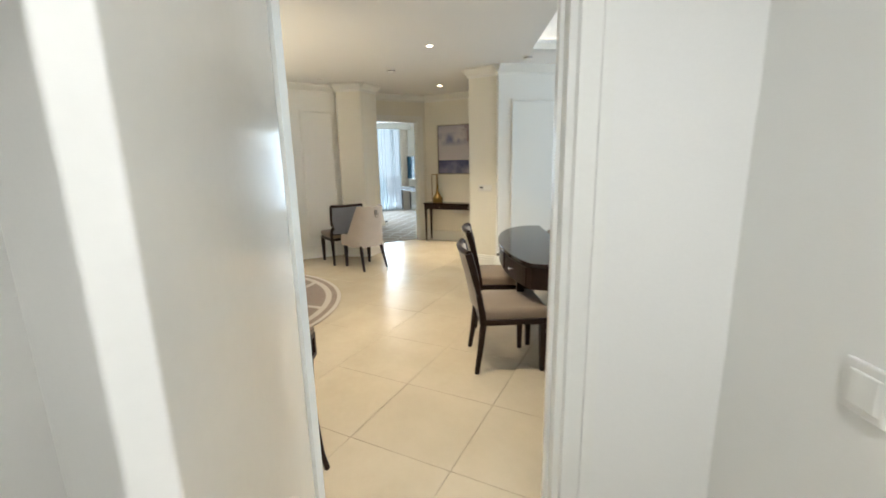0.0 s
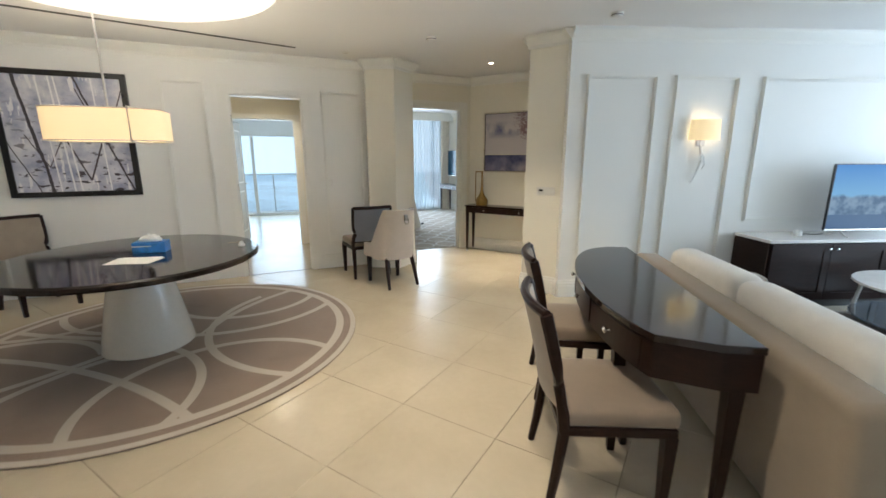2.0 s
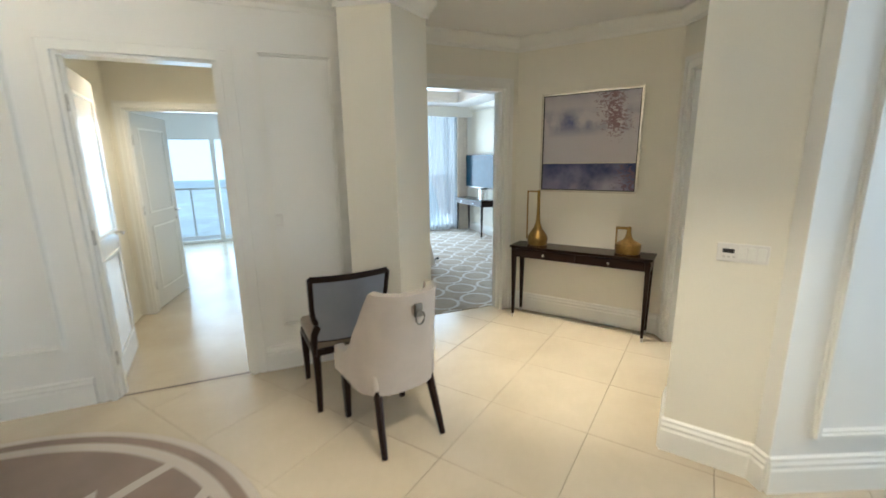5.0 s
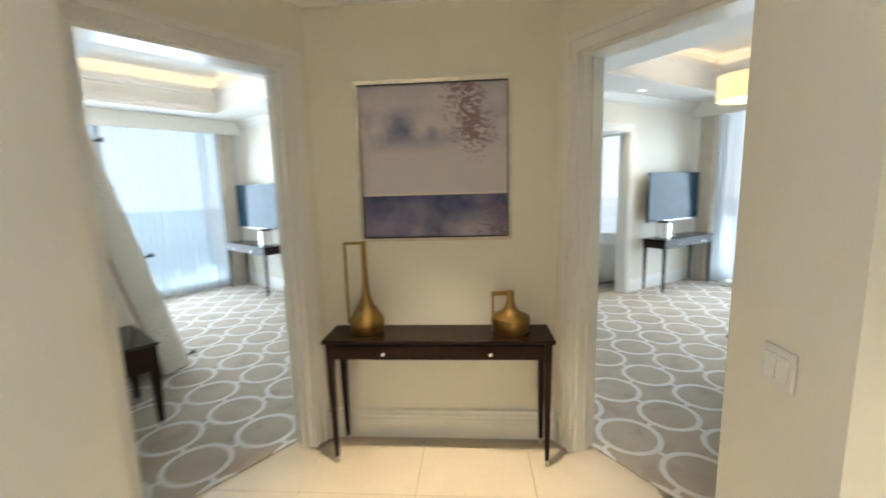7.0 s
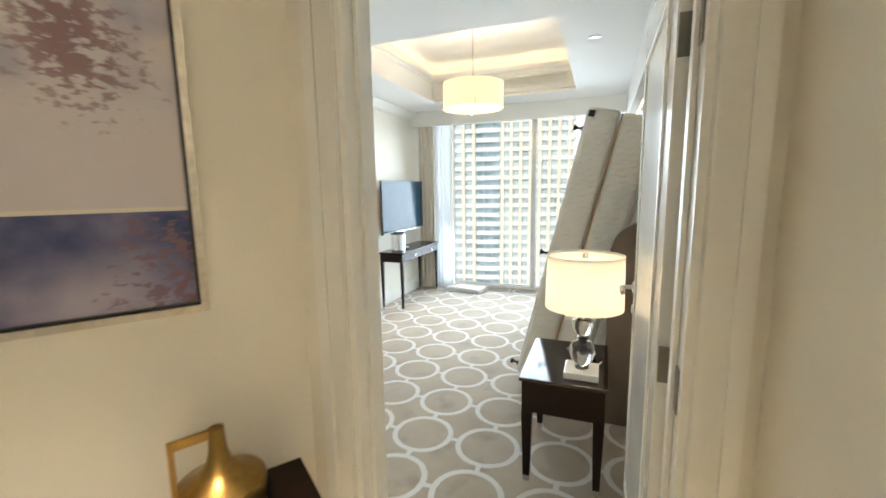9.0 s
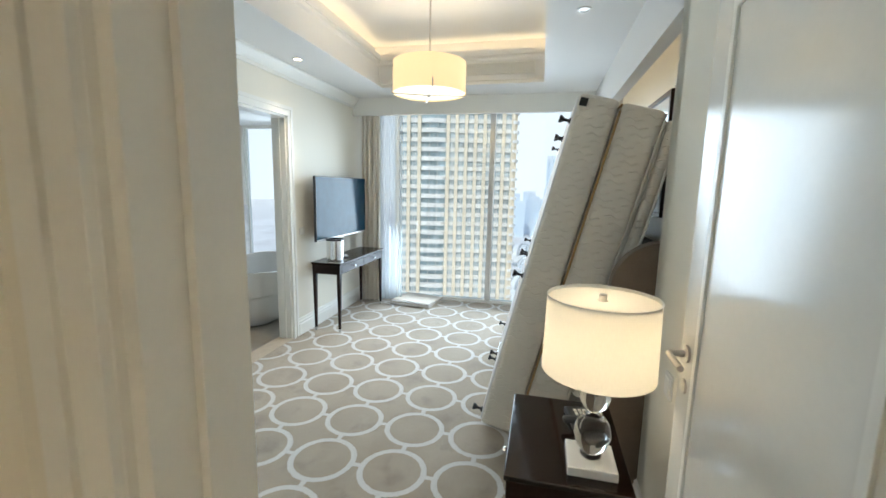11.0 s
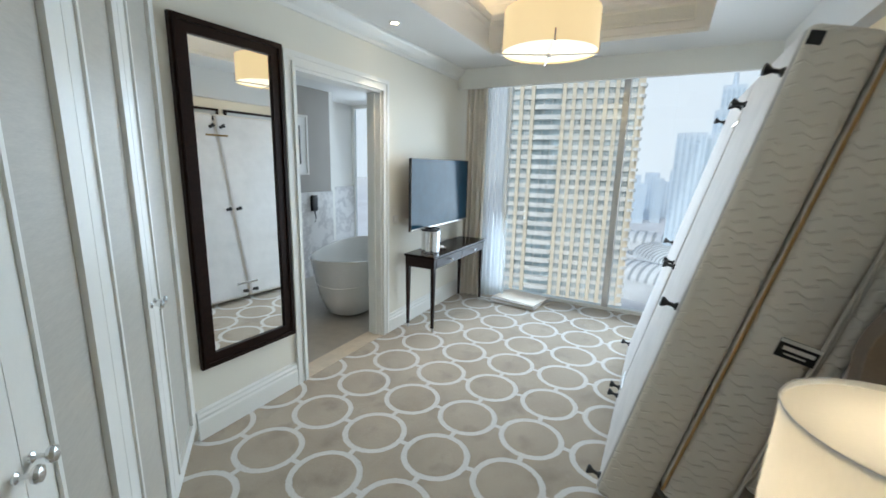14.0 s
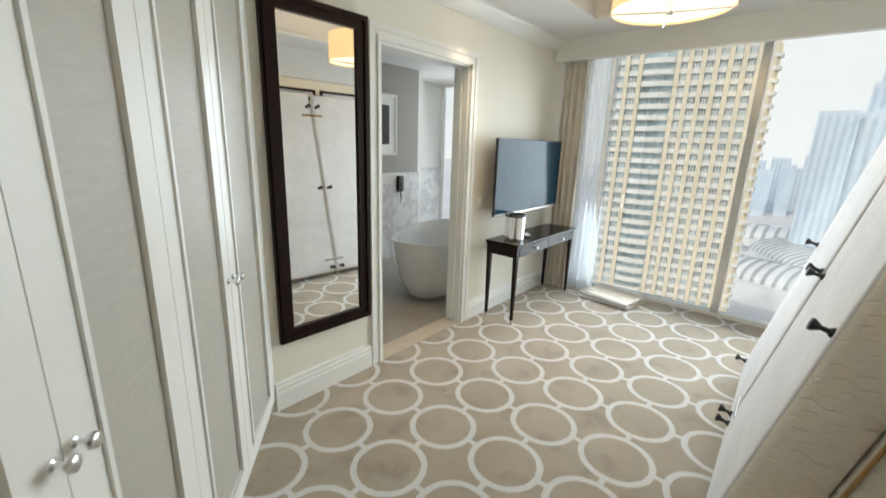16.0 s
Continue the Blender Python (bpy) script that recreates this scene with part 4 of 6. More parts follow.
def folds(x0, y0, x1, y1, z0, z1, waves, depth, spread=1.0):
    """A hanging cloth in soft folds between two points."""
    bm = bmesh.new()
    d = Vector((x1 - x0, y1 - y0, 0))
    nrm = Vector((-d.y, d.x, 0)).normalized()
    n = waves * 10
    rows = []
    for k, z in enumerate((z0, z0 + (z1 - z0) * 0.3, z0 + (z1 - z0) * 0.7, z1)):
        amp = depth * (1.15 - 0.12 * k)
        row = []
        for i in range(n + 1):
            f = i / n
            q = Vector((x0, y0, 0)) + d * f + nrm * amp * (math.sin(2 * math.pi * waves * f) + 0.3 * math.sin(2 * math.pi * waves * f * 1.73 + k * 0.4))
            row.append(bm.verts.new((q.x, q.y, z)))
        rows.append(row)
    for a, b in zip(rows, rows[1:]):
        for i in range(n):
            bm.faces.new((a[i], a[i + 1], b[i + 1], b[i]))
    return bm


cur = thing("curtain", Matrix.Identity(4), "drawn-back beige drape and white sheer beside the window", "curtain")
part("drape", folds(7.00, 5.12, 7.02, 4.86, 0.02, 2.70, 4, 0.03), DRAPE, cur, "beige lined drape", smooth=True)
part("sheer", folds(7.10, 5.0, 7.12, 4.58, 0.02, 2.70, 8, 0.03), SHEER, cur, "white sheer curtain", smooth=True)
bed(cur)


def wall_mirror(m, w, h):
    e = thing("wall_mirror", m, "tall mirror in a dark wooden frame on the wall", "mirror")
    f = bmesh.new()
    frame_run(f, 0, w, 0, h, 0.082, 0.0, 0.030)
    box(f, 0.02, -0.026, 0.3, 0.05, 0.002, h - 0.3)
    frame_run(f, 0.012, w - 0.012, 0.012, h - 0.012, 0.020, 0.028, 0.042)
    part("frame", f, ESP, e, "dark espresso frame")
    part("mirror_glass", bx(0.08, 0.006, 0.08, w - 0.08, 0.014, h - 0.08), MIRRORG, e, "silvered mirror glass")
    return e


bm_m, _ = along(BW0, BW1)
bed(wall_mirror(bm_m @ pose(WINX - 4.305, 0.030, 0.435, 0, 0, -2.5), 0.655, 1.90))


def switch_plate(m, w, h, rockers, label, display=False):
    e = thing("light_switch", m, label, "switch")
    part("plate", bx(-w / 2, 0, -h / 2, w / 2, 0.010, h / 2, r=0.004), WHITEP, e)
    n = rockers + (2 if display else 0)
    cell = (w - 0.02) / n
    for i in range(n):
        a = -w / 2 + 0.01 + i * cell
        if display and i < 2:
            continue
        part("rocker", bx(a + 0.003, 0.008, -h * 0.33, a + cell - 0.003, 0.014, h * 0.33, r=0.003), TRIM, e)
    if display:
        part("display", bx(-w / 2 + 0.022, 0.009, -0.002, -w / 2 + 0.022 + cell * 1.3, 0.012, 0.018), BLACK, e, "small dark display")
        for k in range(3):
            part("button", bx(-w / 2 + 0.024 + k * 0.02, 0.009, -0.024, -w / 2 + 0.034 + k * 0.02, 0.012, -0.016), STEEL, e)
    return e


bed(switch_plate(bm_m @ pose(WINX - 5.62, 0.0, 1.11), 0.09, 0.075, 2, "white double switch beside the bathroom door"))


def closet():
    ln = (Vector(CL1) - Vector(CL0)).length
    m, _ = along(CL1, CL0)
    e = thing("wardrobe", m, "white built-in wardrobe with grey panelled doors", "wardrobe")
    part("carcass", box(box(bx(0.0, -0.35, 0.0, ln, -0.022, 0.09), 0, -0.35, 2.5, ln, -0.022, 2.72), 0.0, -0.35, 0.09, 0.045, 0.004, 2.5), TRIM, e)
    part("back_panel", bx(0.045, -0.06, 0.09, ln, -0.03, 2.5), TRIM, e)
    edges = (0.047, 0.60, 1.10, 1.60, ln)
    for i, (a, b) in enumerate(zip(edges, edges[1:])):
        sw = 0.085 if i < 2 else 0.105
        d = part("door", frame_run(bmesh.new(), a + 0.0018, b - 0.0018, 0.095, 2.495, sw, -0.02, 0.004), TRIM, e)
        part("moulding", frame_run(bmesh.new(), a + sw - 0.002, b - sw + 0.002, 0.093 + sw, 2.497 - sw, 0.016, -0.004, 0.012), TRIM, d, "raised bead")
        part("inset_panel", bx(a + sw - 0.001, -0.016, 0.094 + sw, b - sw + 0.001, -0.004, 2.496 - sw), CLOSETP, d, "grey leather-look panel")
        kx = b - 0.03 if i in (0, 2) else a + 0.03
        k = lathe([(0.012, 0.0), (0.011, 0.004), (0.005, 0.008), (0.005, 0.022), (0.015, 0.027), (0.018, 0.034), (0.015, 0.041), (0.004, 0.045)], 18)
        part("knob", k, CHROME, d, "chrome knob", smooth=True, m=pose(kx, 0.004, 1.05, -90))
    return e


bed(closet())
bed(crown(CL1, CL0, z=2.70))


def quilt(name, col):
    """Ticking with stitched chevrons, in the object's own x-z or y-z plane."""
    m, nt, b = nodes_of(name)
    sep = nt.nodes.new("ShaderNodeSeparateXYZ")
    link(nt, coords(nt), sep.inputs[0])
    a = math_node(nt, "ADD", sep.outputs[1], sep.outputs[0])
    row = math_node(nt, "FLOOR", math_node(nt, "MULTIPLY", sep.outputs[2], 8.0))
    slide = math_node(nt, "ADD", math_node(nt, "MULTIPLY", sep.outputs[2], 0.75), math_node(nt, "MULTIPLY", row, 0.043))
    q = math_node(nt, "FRACT", math_node(nt, "MULTIPLY", math_node(nt, "SUBTRACT", a, slide), 6.0))
    rise = math_node(nt, "ADD", ramp(nt, q, 0.10, 0.42), ramp(nt, q, 0.58, 0.90))
    hook = math_node(nt, "MULTIPLY", math_node(nt, "SUBTRACT", rise, math_node(nt, "MULTIPLY", ramp(nt, q, 0.42, 0.58), 0.8)), 3.0)
    wave = math_node(nt, "SINE", math_node(nt, "ADD", math_node(nt, "MULTIPLY", sep.outputs[2], 165.0), hook))
    on = math_node(nt, "MULTIPLY", ramp(nt, q, 0.06, 0.16), ramp(nt, q, 0.86, 0.74))
    rel = math_node(nt, "SUBTRACT", 1.0, math_node(nt, "MULTIPLY", ramp(nt, wave, 0.72, 1.0), on))
    n = noise_tex(nt, 260, 3)
    c = noise_tex(nt, 6, 4)
    base = mix_color(nt, ramp(nt, c, 0.3, 0.7), tuple(v * 0.94 for v in col), col)
    link(nt, base, b.inputs["Base Color"])
    b.inputs["Roughness"].default_value = 0.9
    b.inputs["Sheen Weight"].default_value = 0.2
    bump(nt, b, math_node(nt, "ADD", rel, math_node(nt, "MULTIPLY", n, 0.10)), 0.55, 0.008)
    return m


QUILT = quilt("stitched_mattress_ticking", (0.80, 0.74, 0.65))


def lean(off, up, x):
    """Pose in the stack that leans on the headboard wall: x along the wall, -y to the back, z up the slope."""
    tilt = math.degrees(math.atan2(0.498, 2.07))
    return pose(x, 3.065, 0.056, tilt) @ pose(0, -off, up)


def to_back(bm, m=None):
    """Turns a part built towards +y to the back of the stack."""
    if m is not None:
        bmesh.ops.transform(bm, matrix=m, verts=bm.verts)
    bmesh.ops.scale(bm, vec=(1, -1, 1), verts=bm.verts)
    bmesh.ops.reverse_faces(bm, faces=bm.faces)
    return bm


def box_spring(x, w, label, tied=False):
    e = thing("box_spring", lean(0, 0, x), label, "bed base", group="bed bases leaning on the wall")
    part("body", to_back(bx(0, 0.004, 0, w, 0.224, 2.15, r=0.03, seg=3)), QUILT, e, smooth=True)
    part("underside", to_back(bx(0.02, -0.004, 0.02, w - 0.02, 0.03, 2.13, r=0.012)), UNDER, e, "white fabric underside")
    part("corner_label", to_back(bx(-0.003, 0.012, 2.075, 0.002, 0.055, 2.12)), RUBBER, e, "small dark sewn label")
    for cx in (0.055, w - 0.055):
        for cz in (0.07, 1.03, 1.99):
            b = lathe([(0.020, 0.0), (0.018, 0.006), (0.009, 0.016), (0.009, 0.036), (0.021, 0.054), (0.023, 0.064), (0.018, 0.068)], 16)
            part("leg", to_back(b, pose(cx, -0.003, cz, 90)), RUBBER, e, "black plastic leg", smooth=True)
    if tied:
        for cz, m in ((0.15, CHROME), (1.88, BRASS)):
            part("joining_bar", to_back(bx(w - 0.13, -0.010, cz, w + 0.13, -0.005, cz + 0.022, r=0.002)), m, e, "flat metal bar that joins the two bases")
    part("seam_welt", to_back(tube([(w - 0.012 if tied else 0.012, 0.0, 0.04), (w - 0.012 if tied else 0.012, -0.003, 1.0), (w - 0.012 if tied else 0.012, 0.0, 2.04)], 0.006, 6)), UNDER, e, smooth=True)
    return e


bed(box_spring(4.29, 0.955, "upholstered bed base with black legs stood on end", tied=True))
bed(box_spring(5.255, 0.955, "second bed base with black legs stood on end"))


def mattress(off, up, thick, x, w, ln, label, tag=False):
    e = thing("mattress", lean(off, up, x), label, "mattress")
    part("body", to_back(bx(0, 0.004, 0, w, thick - 0.004, ln, r=0.035, seg=3)), QUILT, e, smooth=True)
    for y in (0.0, thick - 0.012):
        t = tube([(0.012, y + 0.006, 0.03), (0.0, y + 0.006, 0.06), (0.0, y + 0.006, ln - 0.06), (0.012, y + 0.006, ln - 0.02), (w * 0.5, y + 0.006, ln), (w - 0.01, y + 0.006, ln - 0.02)], 0.007, 8)
        part("piping", to_back(t), TAN if tag and y == 0.0 else MATTSIDE, e, "stitched edge piping", smooth=True)
    if tag:
        g = part("label_tag", to_back(bx(-0.006, 0.115, 0.82, -0.001, 0.244, 0.895)), BLACK, e, "dark sewn label with white print")
        part("print", to_back(bx(-0.0075, 0.13, 0.852, -0.006, 0.23, 0.868)), TRIM, g)
        part("print", to_back(bx(-0.0075, 0.14, 0.834, -0.006, 0.21, 0.840)), TRIM, g)
        part("stripe", to_back(bx(-0.0075, 0.115, 0.880, -0.006, 0.244, 0.895)), TRIM, g)
    return e


bed(mattress(0.228, 0.19, 0.248, 4.262, 1.92, 1.95, "thick cream mattress leaning upright against the wall", tag=True))
bed(mattress(0.479, 0.40, 0.09, 4.27, 1.90, 1.70, "thin mattress topper leaning upright behind a mattress"))


def headboard():
    e = thing("headboard", pose(3.86, 1.925, 0), "dark brown padded headboard behind the mattresses", "headboard")
    part("panel", bx(0, 0.0, 0.006, 2.3, 0.07, 1.25, r=0.02), HEADB, e, smooth=True)
    arc = [(0.47 - 0.24 + 0.24 * math.cos(radians(a)), 1.12 + 0.245 * math.sin(radians(a))) for a in range(0, 91, 9)]
    wing = prism([(0.072, 0.006), (0.47, 0.006)] + arc + [(0.072, 1.365)], -0.05, 0.05, 0.02)
    bmesh.ops.transform(wing, matrix=Matrix(((0, 0, 1, 0.03), (1, 0, 0, 0), (0, 1, 0, 0), (0, 0, 0, 1))), verts=wing.verts)
    part("headboard_wing", wing, surface("brown_cushion", (0.17, 0.13, 0.10), 0.85, vary=0.08, fine=220, coarse=8, relief=0.3), e, "rounded brown padded wing", smooth=True)
    part("bed_frame", bx(0.085, 0.072, 0.006, 0.30, 0.40, 0.35, r=0.03), HEADB, e, smooth=True)
    return e


bed(headboard())


def niche_picture(x0, x1):
    e = thing("framed_picture", pose(x0, 1.922, 1.42), "dark framed picture in the lit niche", "picture", group="niche pictures")
    w = x1 - x0
    part("frame", frame_run(bmesh.new(), 0, w, 0, 0.85, 0.03, 0, 0.03), ESP, e)
    part("print", bx(0.03, 0.004, 0.03, w - 0.03, 0.012, 0.82), surface("pale_print", (0.62, 0.64, 0.64), 0.2, vary=0.05, fine=6, coarse=2, relief=0.0, coat=0.6), e)
    return e


for x0 in (3.98, 4.86, 5.74):
    bed(niche_picture(x0, x0 + 0.80))


def nightstand(m):
    e = thing("nightstand", m, "dark wooden bedside table with a glossy top", "bedside table")
    w, d, h = 0.59, 0.415, 0.595
    part("top", bx(-0.01, -0.01, h - 0.02, w + 0.01, d + 0.01, h, r=0.004), ESPTOP, e, "black glass-like top")
    part("body", bx(0.004, 0.004, h - 0.19, w - 0.004, d - 0.004, h - 0.021), ESP, e)
    dr = part("drawer", bx(0.05, d - 0.006, h - 0.175, w - 0.05, d + 0.004, h - 0.035, r=0.003), ESP, e)
    knob(dr, w / 2, d + 0.004, h - 0.105, out=1)
    for x in (0.03, w - 0.03):
        for y in (0.03, d - 0.03):
            lg = part("leg", frustum(bmesh.new(), x, y, 0.03, h - 0.19, 0.034, 0.055), ESP, e)
            part("foot", frustum(bmesh.new(), x, y, 0.0, 0.031, 0.032, 0.036), STEEL, lg, "metal foot cap")
    return e


NS = (3.10, 2.395)
nightstand(pose(NS[0], NS[1], 0.006))


def table_lamp(m):
    e = thing("table_lamp", m, "crystal table lamp with a lit drum shade", "lamp")
    part("base", bx(-0.085, -0.085, 0, 0.085, 0.085, 0.035, r=0.004), CERAM, e, "white square base")
    part("crystal_body", lathe([(0.03, 0.035), (0.038, 0.042), (0.030, 0.055), (0.055, 0.085), (0.066, 0.125), (0.058, 0.165), (0.032, 0.20), (0.026, 0.215), (0.045, 0.235), (0.055, 0.265), (0.050, 0.29), (0.028, 0.31), (0.012, 0.32)], 32), CRYSTAL, e, "clear crystal body", smooth=True)
    part("stem", lathe([(0.008, 0.30), (0.008, 0.60)], 12), CHROME, e, smooth=True)
    sh = lathe([(0.192, 0.365), (0.186, 0.630)], 56, caps=False)
    part("shade", sh, SHADE2, e, "cream fabric drum shade", smooth=True)
    part("top_disc", lathe([(0.184, 0.621), (0.02, 0.619)], 56, caps=False), SHADE2, e, smooth=True)
    part("shade_rim", lathe([(0.185, 0.629), (0.188, 0.629), (0.188, 0.633), (0.185, 0.633), (0.185, 0.629)], 56, caps=False), SOFAW, e, "thin pale rim")
    part("finial", lathe([(0.014, 0.615), (0.014, 0.640), (0.012, 0.642)], 16), STEEL, e, "brushed metal finial", smooth=True)
    part("cord", tube([(0.05, -0.06, 0.012), (0.13, -0.08, 0.008), (0.18, -0.10, 0.005), (0.215, -0.10, -0.05), (0.215, -0.11, -0.3)], 0.003, 6), WHITEP, e, "white cord", smooth=True)
    return e


table_lamp(pose(3.235, 2.518, 0.601))


def phone(m):
    e = thing("telephone", m, "black desk telephone on the bedside table", "telephone")
    part("base", bx(-0.08, -0.06, 0, 0.08, 0.06, 0.03, r=0.008), RUBBER, e)
    part("handset", bx(-0.075, 0.0, 0.03, -0.035, 0.10, 0.055, r=0.012), RUBBER, e, smooth=True)
    for i in range(12):
        part("key", bx(-0.02 + 0.025 * (i % 3), -0.045 + 0.02 * (i // 3), 0.029, -0.004 + 0.025 * (i % 3), -0.033 + 0.02 * (i // 3), 0.034), WHITEP, e)
    return e


phone(pose(3.52, 2.52, 0.601, 0, 0, 12))


def drum_pendant(m, r, h, drop):
    e = thing("pendant_lamp", m, "round fabric drum pendant lamp, lit", "lamp")
    part("shade", lathe([(r, 0.0), (r, h)], 64, caps=False), SHADE, e, "cream fabric shade", smooth=True)
    part("diffuser", lathe([(r - 0.004, 0.012), (0.001, 0.010)], 64, caps=False), DIFF, e, "glowing diffuser disc", smooth=True)
    bm = bmesh.new()
    for a in (20, 110):
        c, s = math.cos(radians(a)) * (r + 0.012), math.sin(radians(a)) * (r + 0.012)
        tube([(-c, -s, 0.06), (-c, -s, -0.005), (0, 0, -0.012), (c, s, -0.005), (c, s, 0.06)], 0.006, 6, bm)
    part("cross_strap", bm, STEEL, e, "bronze cross straps")
    part("finial", lathe([(0.015, -0.03), (0.018, -0.015), (0.008, 0.0)], 14), STEEL, e, smooth=True)
    part("rod", lathe([(0.008, h * 0.5), (0.008, drop - 0.01)], 10), STEEL, e, smooth=True)
    part("canopy", lathe([(0.065, drop - 0.03), (0.065, drop), (0.01, drop)], 24), STEEL, e, smooth=True)
    return e


(drum_pendant(pose(5.22, 3.70, 2.36), 0.30, 0.245, CEIL + 0.48 - 2.36))


def downlight(x, y, z, lit=True, detector=False):
    label = "small recessed ceiling spotlight, lit" if lit else "small unlit recessed ceiling spotlight"
    if detector:
        e = thing("smoke_detector", pose(x, y, z), "white smoke detector on the ceiling", "smoke detector")
        part("body", lathe([(0.03, -0.035), (0.045, -0.03), (0.05, -0.012), (0.055, 0.0)], 24), WHITEP, e, smooth=True)
        part("vents", lathe([(0.048, -0.022), (0.050, -0.022), (0.050, -0.016), (0.048, -0.016)], 24, caps=False), SLOTM, e)
        return e
    e = thing("ceiling_spotlight", pose(x, y, z), label, "light", group="ceiling spotlights")
    part("trim_ring", lathe([(0.030, -0.002), (0.032, -0.006), (0.046, -0.005), (0.048, 0.0)], 28, caps=False), WHITEP, e, smooth=True)
    part("lens", lathe([(0.030, -0.0025), (0.001, -0.0025)], 20, caps=False), LENS if lit else STEEL, e)
    return e


bed(downlight(5.24, 4.93, CEIL))
bed(downlight(4.62, 2.55, CEIL, lit=False))
bed(downlight(4.9, 4.25, CEIL + 0.48, detector=True))


def door_leaf(m, w, h, label, lever=True, hinges=True, handle_z=1.04, panels=True, tall=False):
    """A panelled door: hinge edge at x = 0, faces at y = 0 and y = 0.042."""
    e = thing("door", m, label, "door", kind="structure")
    part("leaf", bx(0.0, 0, 0.012, w, 0.042, h, r=0.002), DOORP, e)
    for y0, y1 in ((-0.007, 0.001), (0.041, 0.049)) if panels else ():
        for z0, z1 in ((0.20, h - 0.14),) if tall else ((0.20, 0.92), (1.06, h - 0.14)):
            part("panel_moulding", frame_run(bmesh.new(), 0.12, w - 0.12, z0, z1, 0.022, y0, y1), TRIM, e)
    if lever:
        for s, y in ((-1, 0.0), (1, 0.042)):
            hd = part("rose", lathe([(0.026, 0), (0.026, 0.008), (0.02, 0.01)], 20), STEEL, e, "round steel rose", smooth=True, m=pose(w - 0.06, y, handle_z, 90 if s < 0 else -90))
            part("lever", tube([(w - 0.06, y + s * 0.005, handle_z), (w - 0.06, y + s * 0.05, handle_z), (w - 0.075, y + s * 0.055, handle_z), (w - 0.18, y + s * 0.055, handle_z)], 0.0095, 10), STEEL, hd, "brushed steel lever", smooth=True)
            part("lock_rose", lathe([(0.022, 0), (0.022, 0.007), (0.016, 0.009)], 20), STEEL, e, smooth=True, m=pose(w - 0.06, y, handle_z - 0.10, 90 if s < 0 else -90))
    if hinges:
        for z in (0.28, 1.10, h - 0.28):
            part("hinge", box(bx(-0.004, 0.004, z - 0.05, 0.001, 0.038, z + 0.05), -0.012, -0.006, z - 0.05, 0.002, 0.006, z + 0.05, r=0.003), HINGE, e, "steel hinge")
    return e


bed(door_leaf(pose(2.245, 2.258, 0.006), 0.865, 2.20, "white panelled bedroom door standing open", handle_z=1.12, tall=True))


def jamb_hardware(m, label):
    e = thing("strike_plate", m, label, "door hardware")
    part("plate", bx(-0.011, 0, -0.11, 0.011, 0.003, 0.11, r=0.001), HINGE, e)
    part("slot", bx(-0.006, 0.0028, 0.015, 0.006, 0.0042, 0.075), SLOTM, e)
    part("slot", bx(-0.006, 0.0028, -0.085, 0.006, 0.0042, -0.03), SLOTM, e)
    return e


bed(jamb_hardware(pose(2.15, 3.115, 1.10, 0, 0, 180), "steel strike plate in the door frame"))
bed(jamb_hardware(pose(5.379, 5.25, 1.12, 0, 0, 90), "dark latch plate in the bathroom door frame"))
for zz in (0.28, 1.10, 1.92):
    hg = thing("hinge", pose(2.15, 2.27, zz), "brushed steel hinge leaf on the door frame", "door hardware", group="door frame hinges")
    part("leaf", bx(-0.055, 0, -0.055, 0.055, 0.003, 0.055, r=0.001), HINGE, hg)
    for dz in (-0.035, 0.0, 0.035):
        part("screw", lathe([(0.005, 0), (0.004, 0.002)], 10), CHROME, hg, m=pose(-0.02, 0.003, dz, -90))
    bed(hg)
pap = thing("paper_stack", pose(6.93, 4.22, 0.006, 0, 0, -8), "loose pile of white sheets and card on the carpet", "papers")
for i in range(7):
    part("sheet", bx(-0.06 - 0.01 * (i % 3), -0.12, 0.0 + i * 0.009, 0.36, 0.44, 0.006 + i * 0.009, r=0.002), PAPER if i % 3 else THRESH, pap, m=pose(0, 0, 0, 0, 0, (i * 37) % 13 - 6))
sk = switch_plate(pose(3.46, 2.21, 0.84), 0.08, 0.10, 1, "white socket plate by the bedside table")
# beige bathroom threshold and the mirrored room
bed(tagged(part("floor_threshold", bx(4.44, 5.17, -0.02, 5.40, 5.34, 0.012), THRESH), "beige stone threshold", "threshold", kind="structure"))

SHIFT = Matrix.Translation((-0.33, 0.07, 0))
for o in BED:
    stacked = o.name.startswith(("mattress", "box_spring"))
    copy_thing(o, MIR @ (SHIFT @ o.matrix_basis if stacked else o.matrix_basis))
ns2 = nightstand(pose(NS[0], NS[1] - 0.14, 0.006))
ns2.matrix_basis = MIR @ ns2.matrix_basis
sh2 = thing("sheer_curtain", MIR.copy(), "white sheer curtain drawn across the window", "curtain")
part("cloth", folds(7.10, 4.7, 7.10, 2.0, 0.02, 2.70, 30, 0.03), SHEER, sh2, smooth=True)

# light of the bedroom lamps
point_lamp("pendant_bulb", (5.22, 3.70, 2.50), 6, WARM, 0.08)
point_lamp("table_lamp_bulb", (3.235, 2.518, 1.075), 2.4, WARM, 0.045)
spot_lamp("spot_bedroom", (5.24, 4.93, CEIL - 0.02), 34, WARM, 74, 0.9)
# bare fill light added to the second bedroom, which has no pendant lamp
pb = mir(5.22, 3.70)
point_lamp("fill_second_bedroom", (*pb, 2.60), 9, WARM, 0.08)

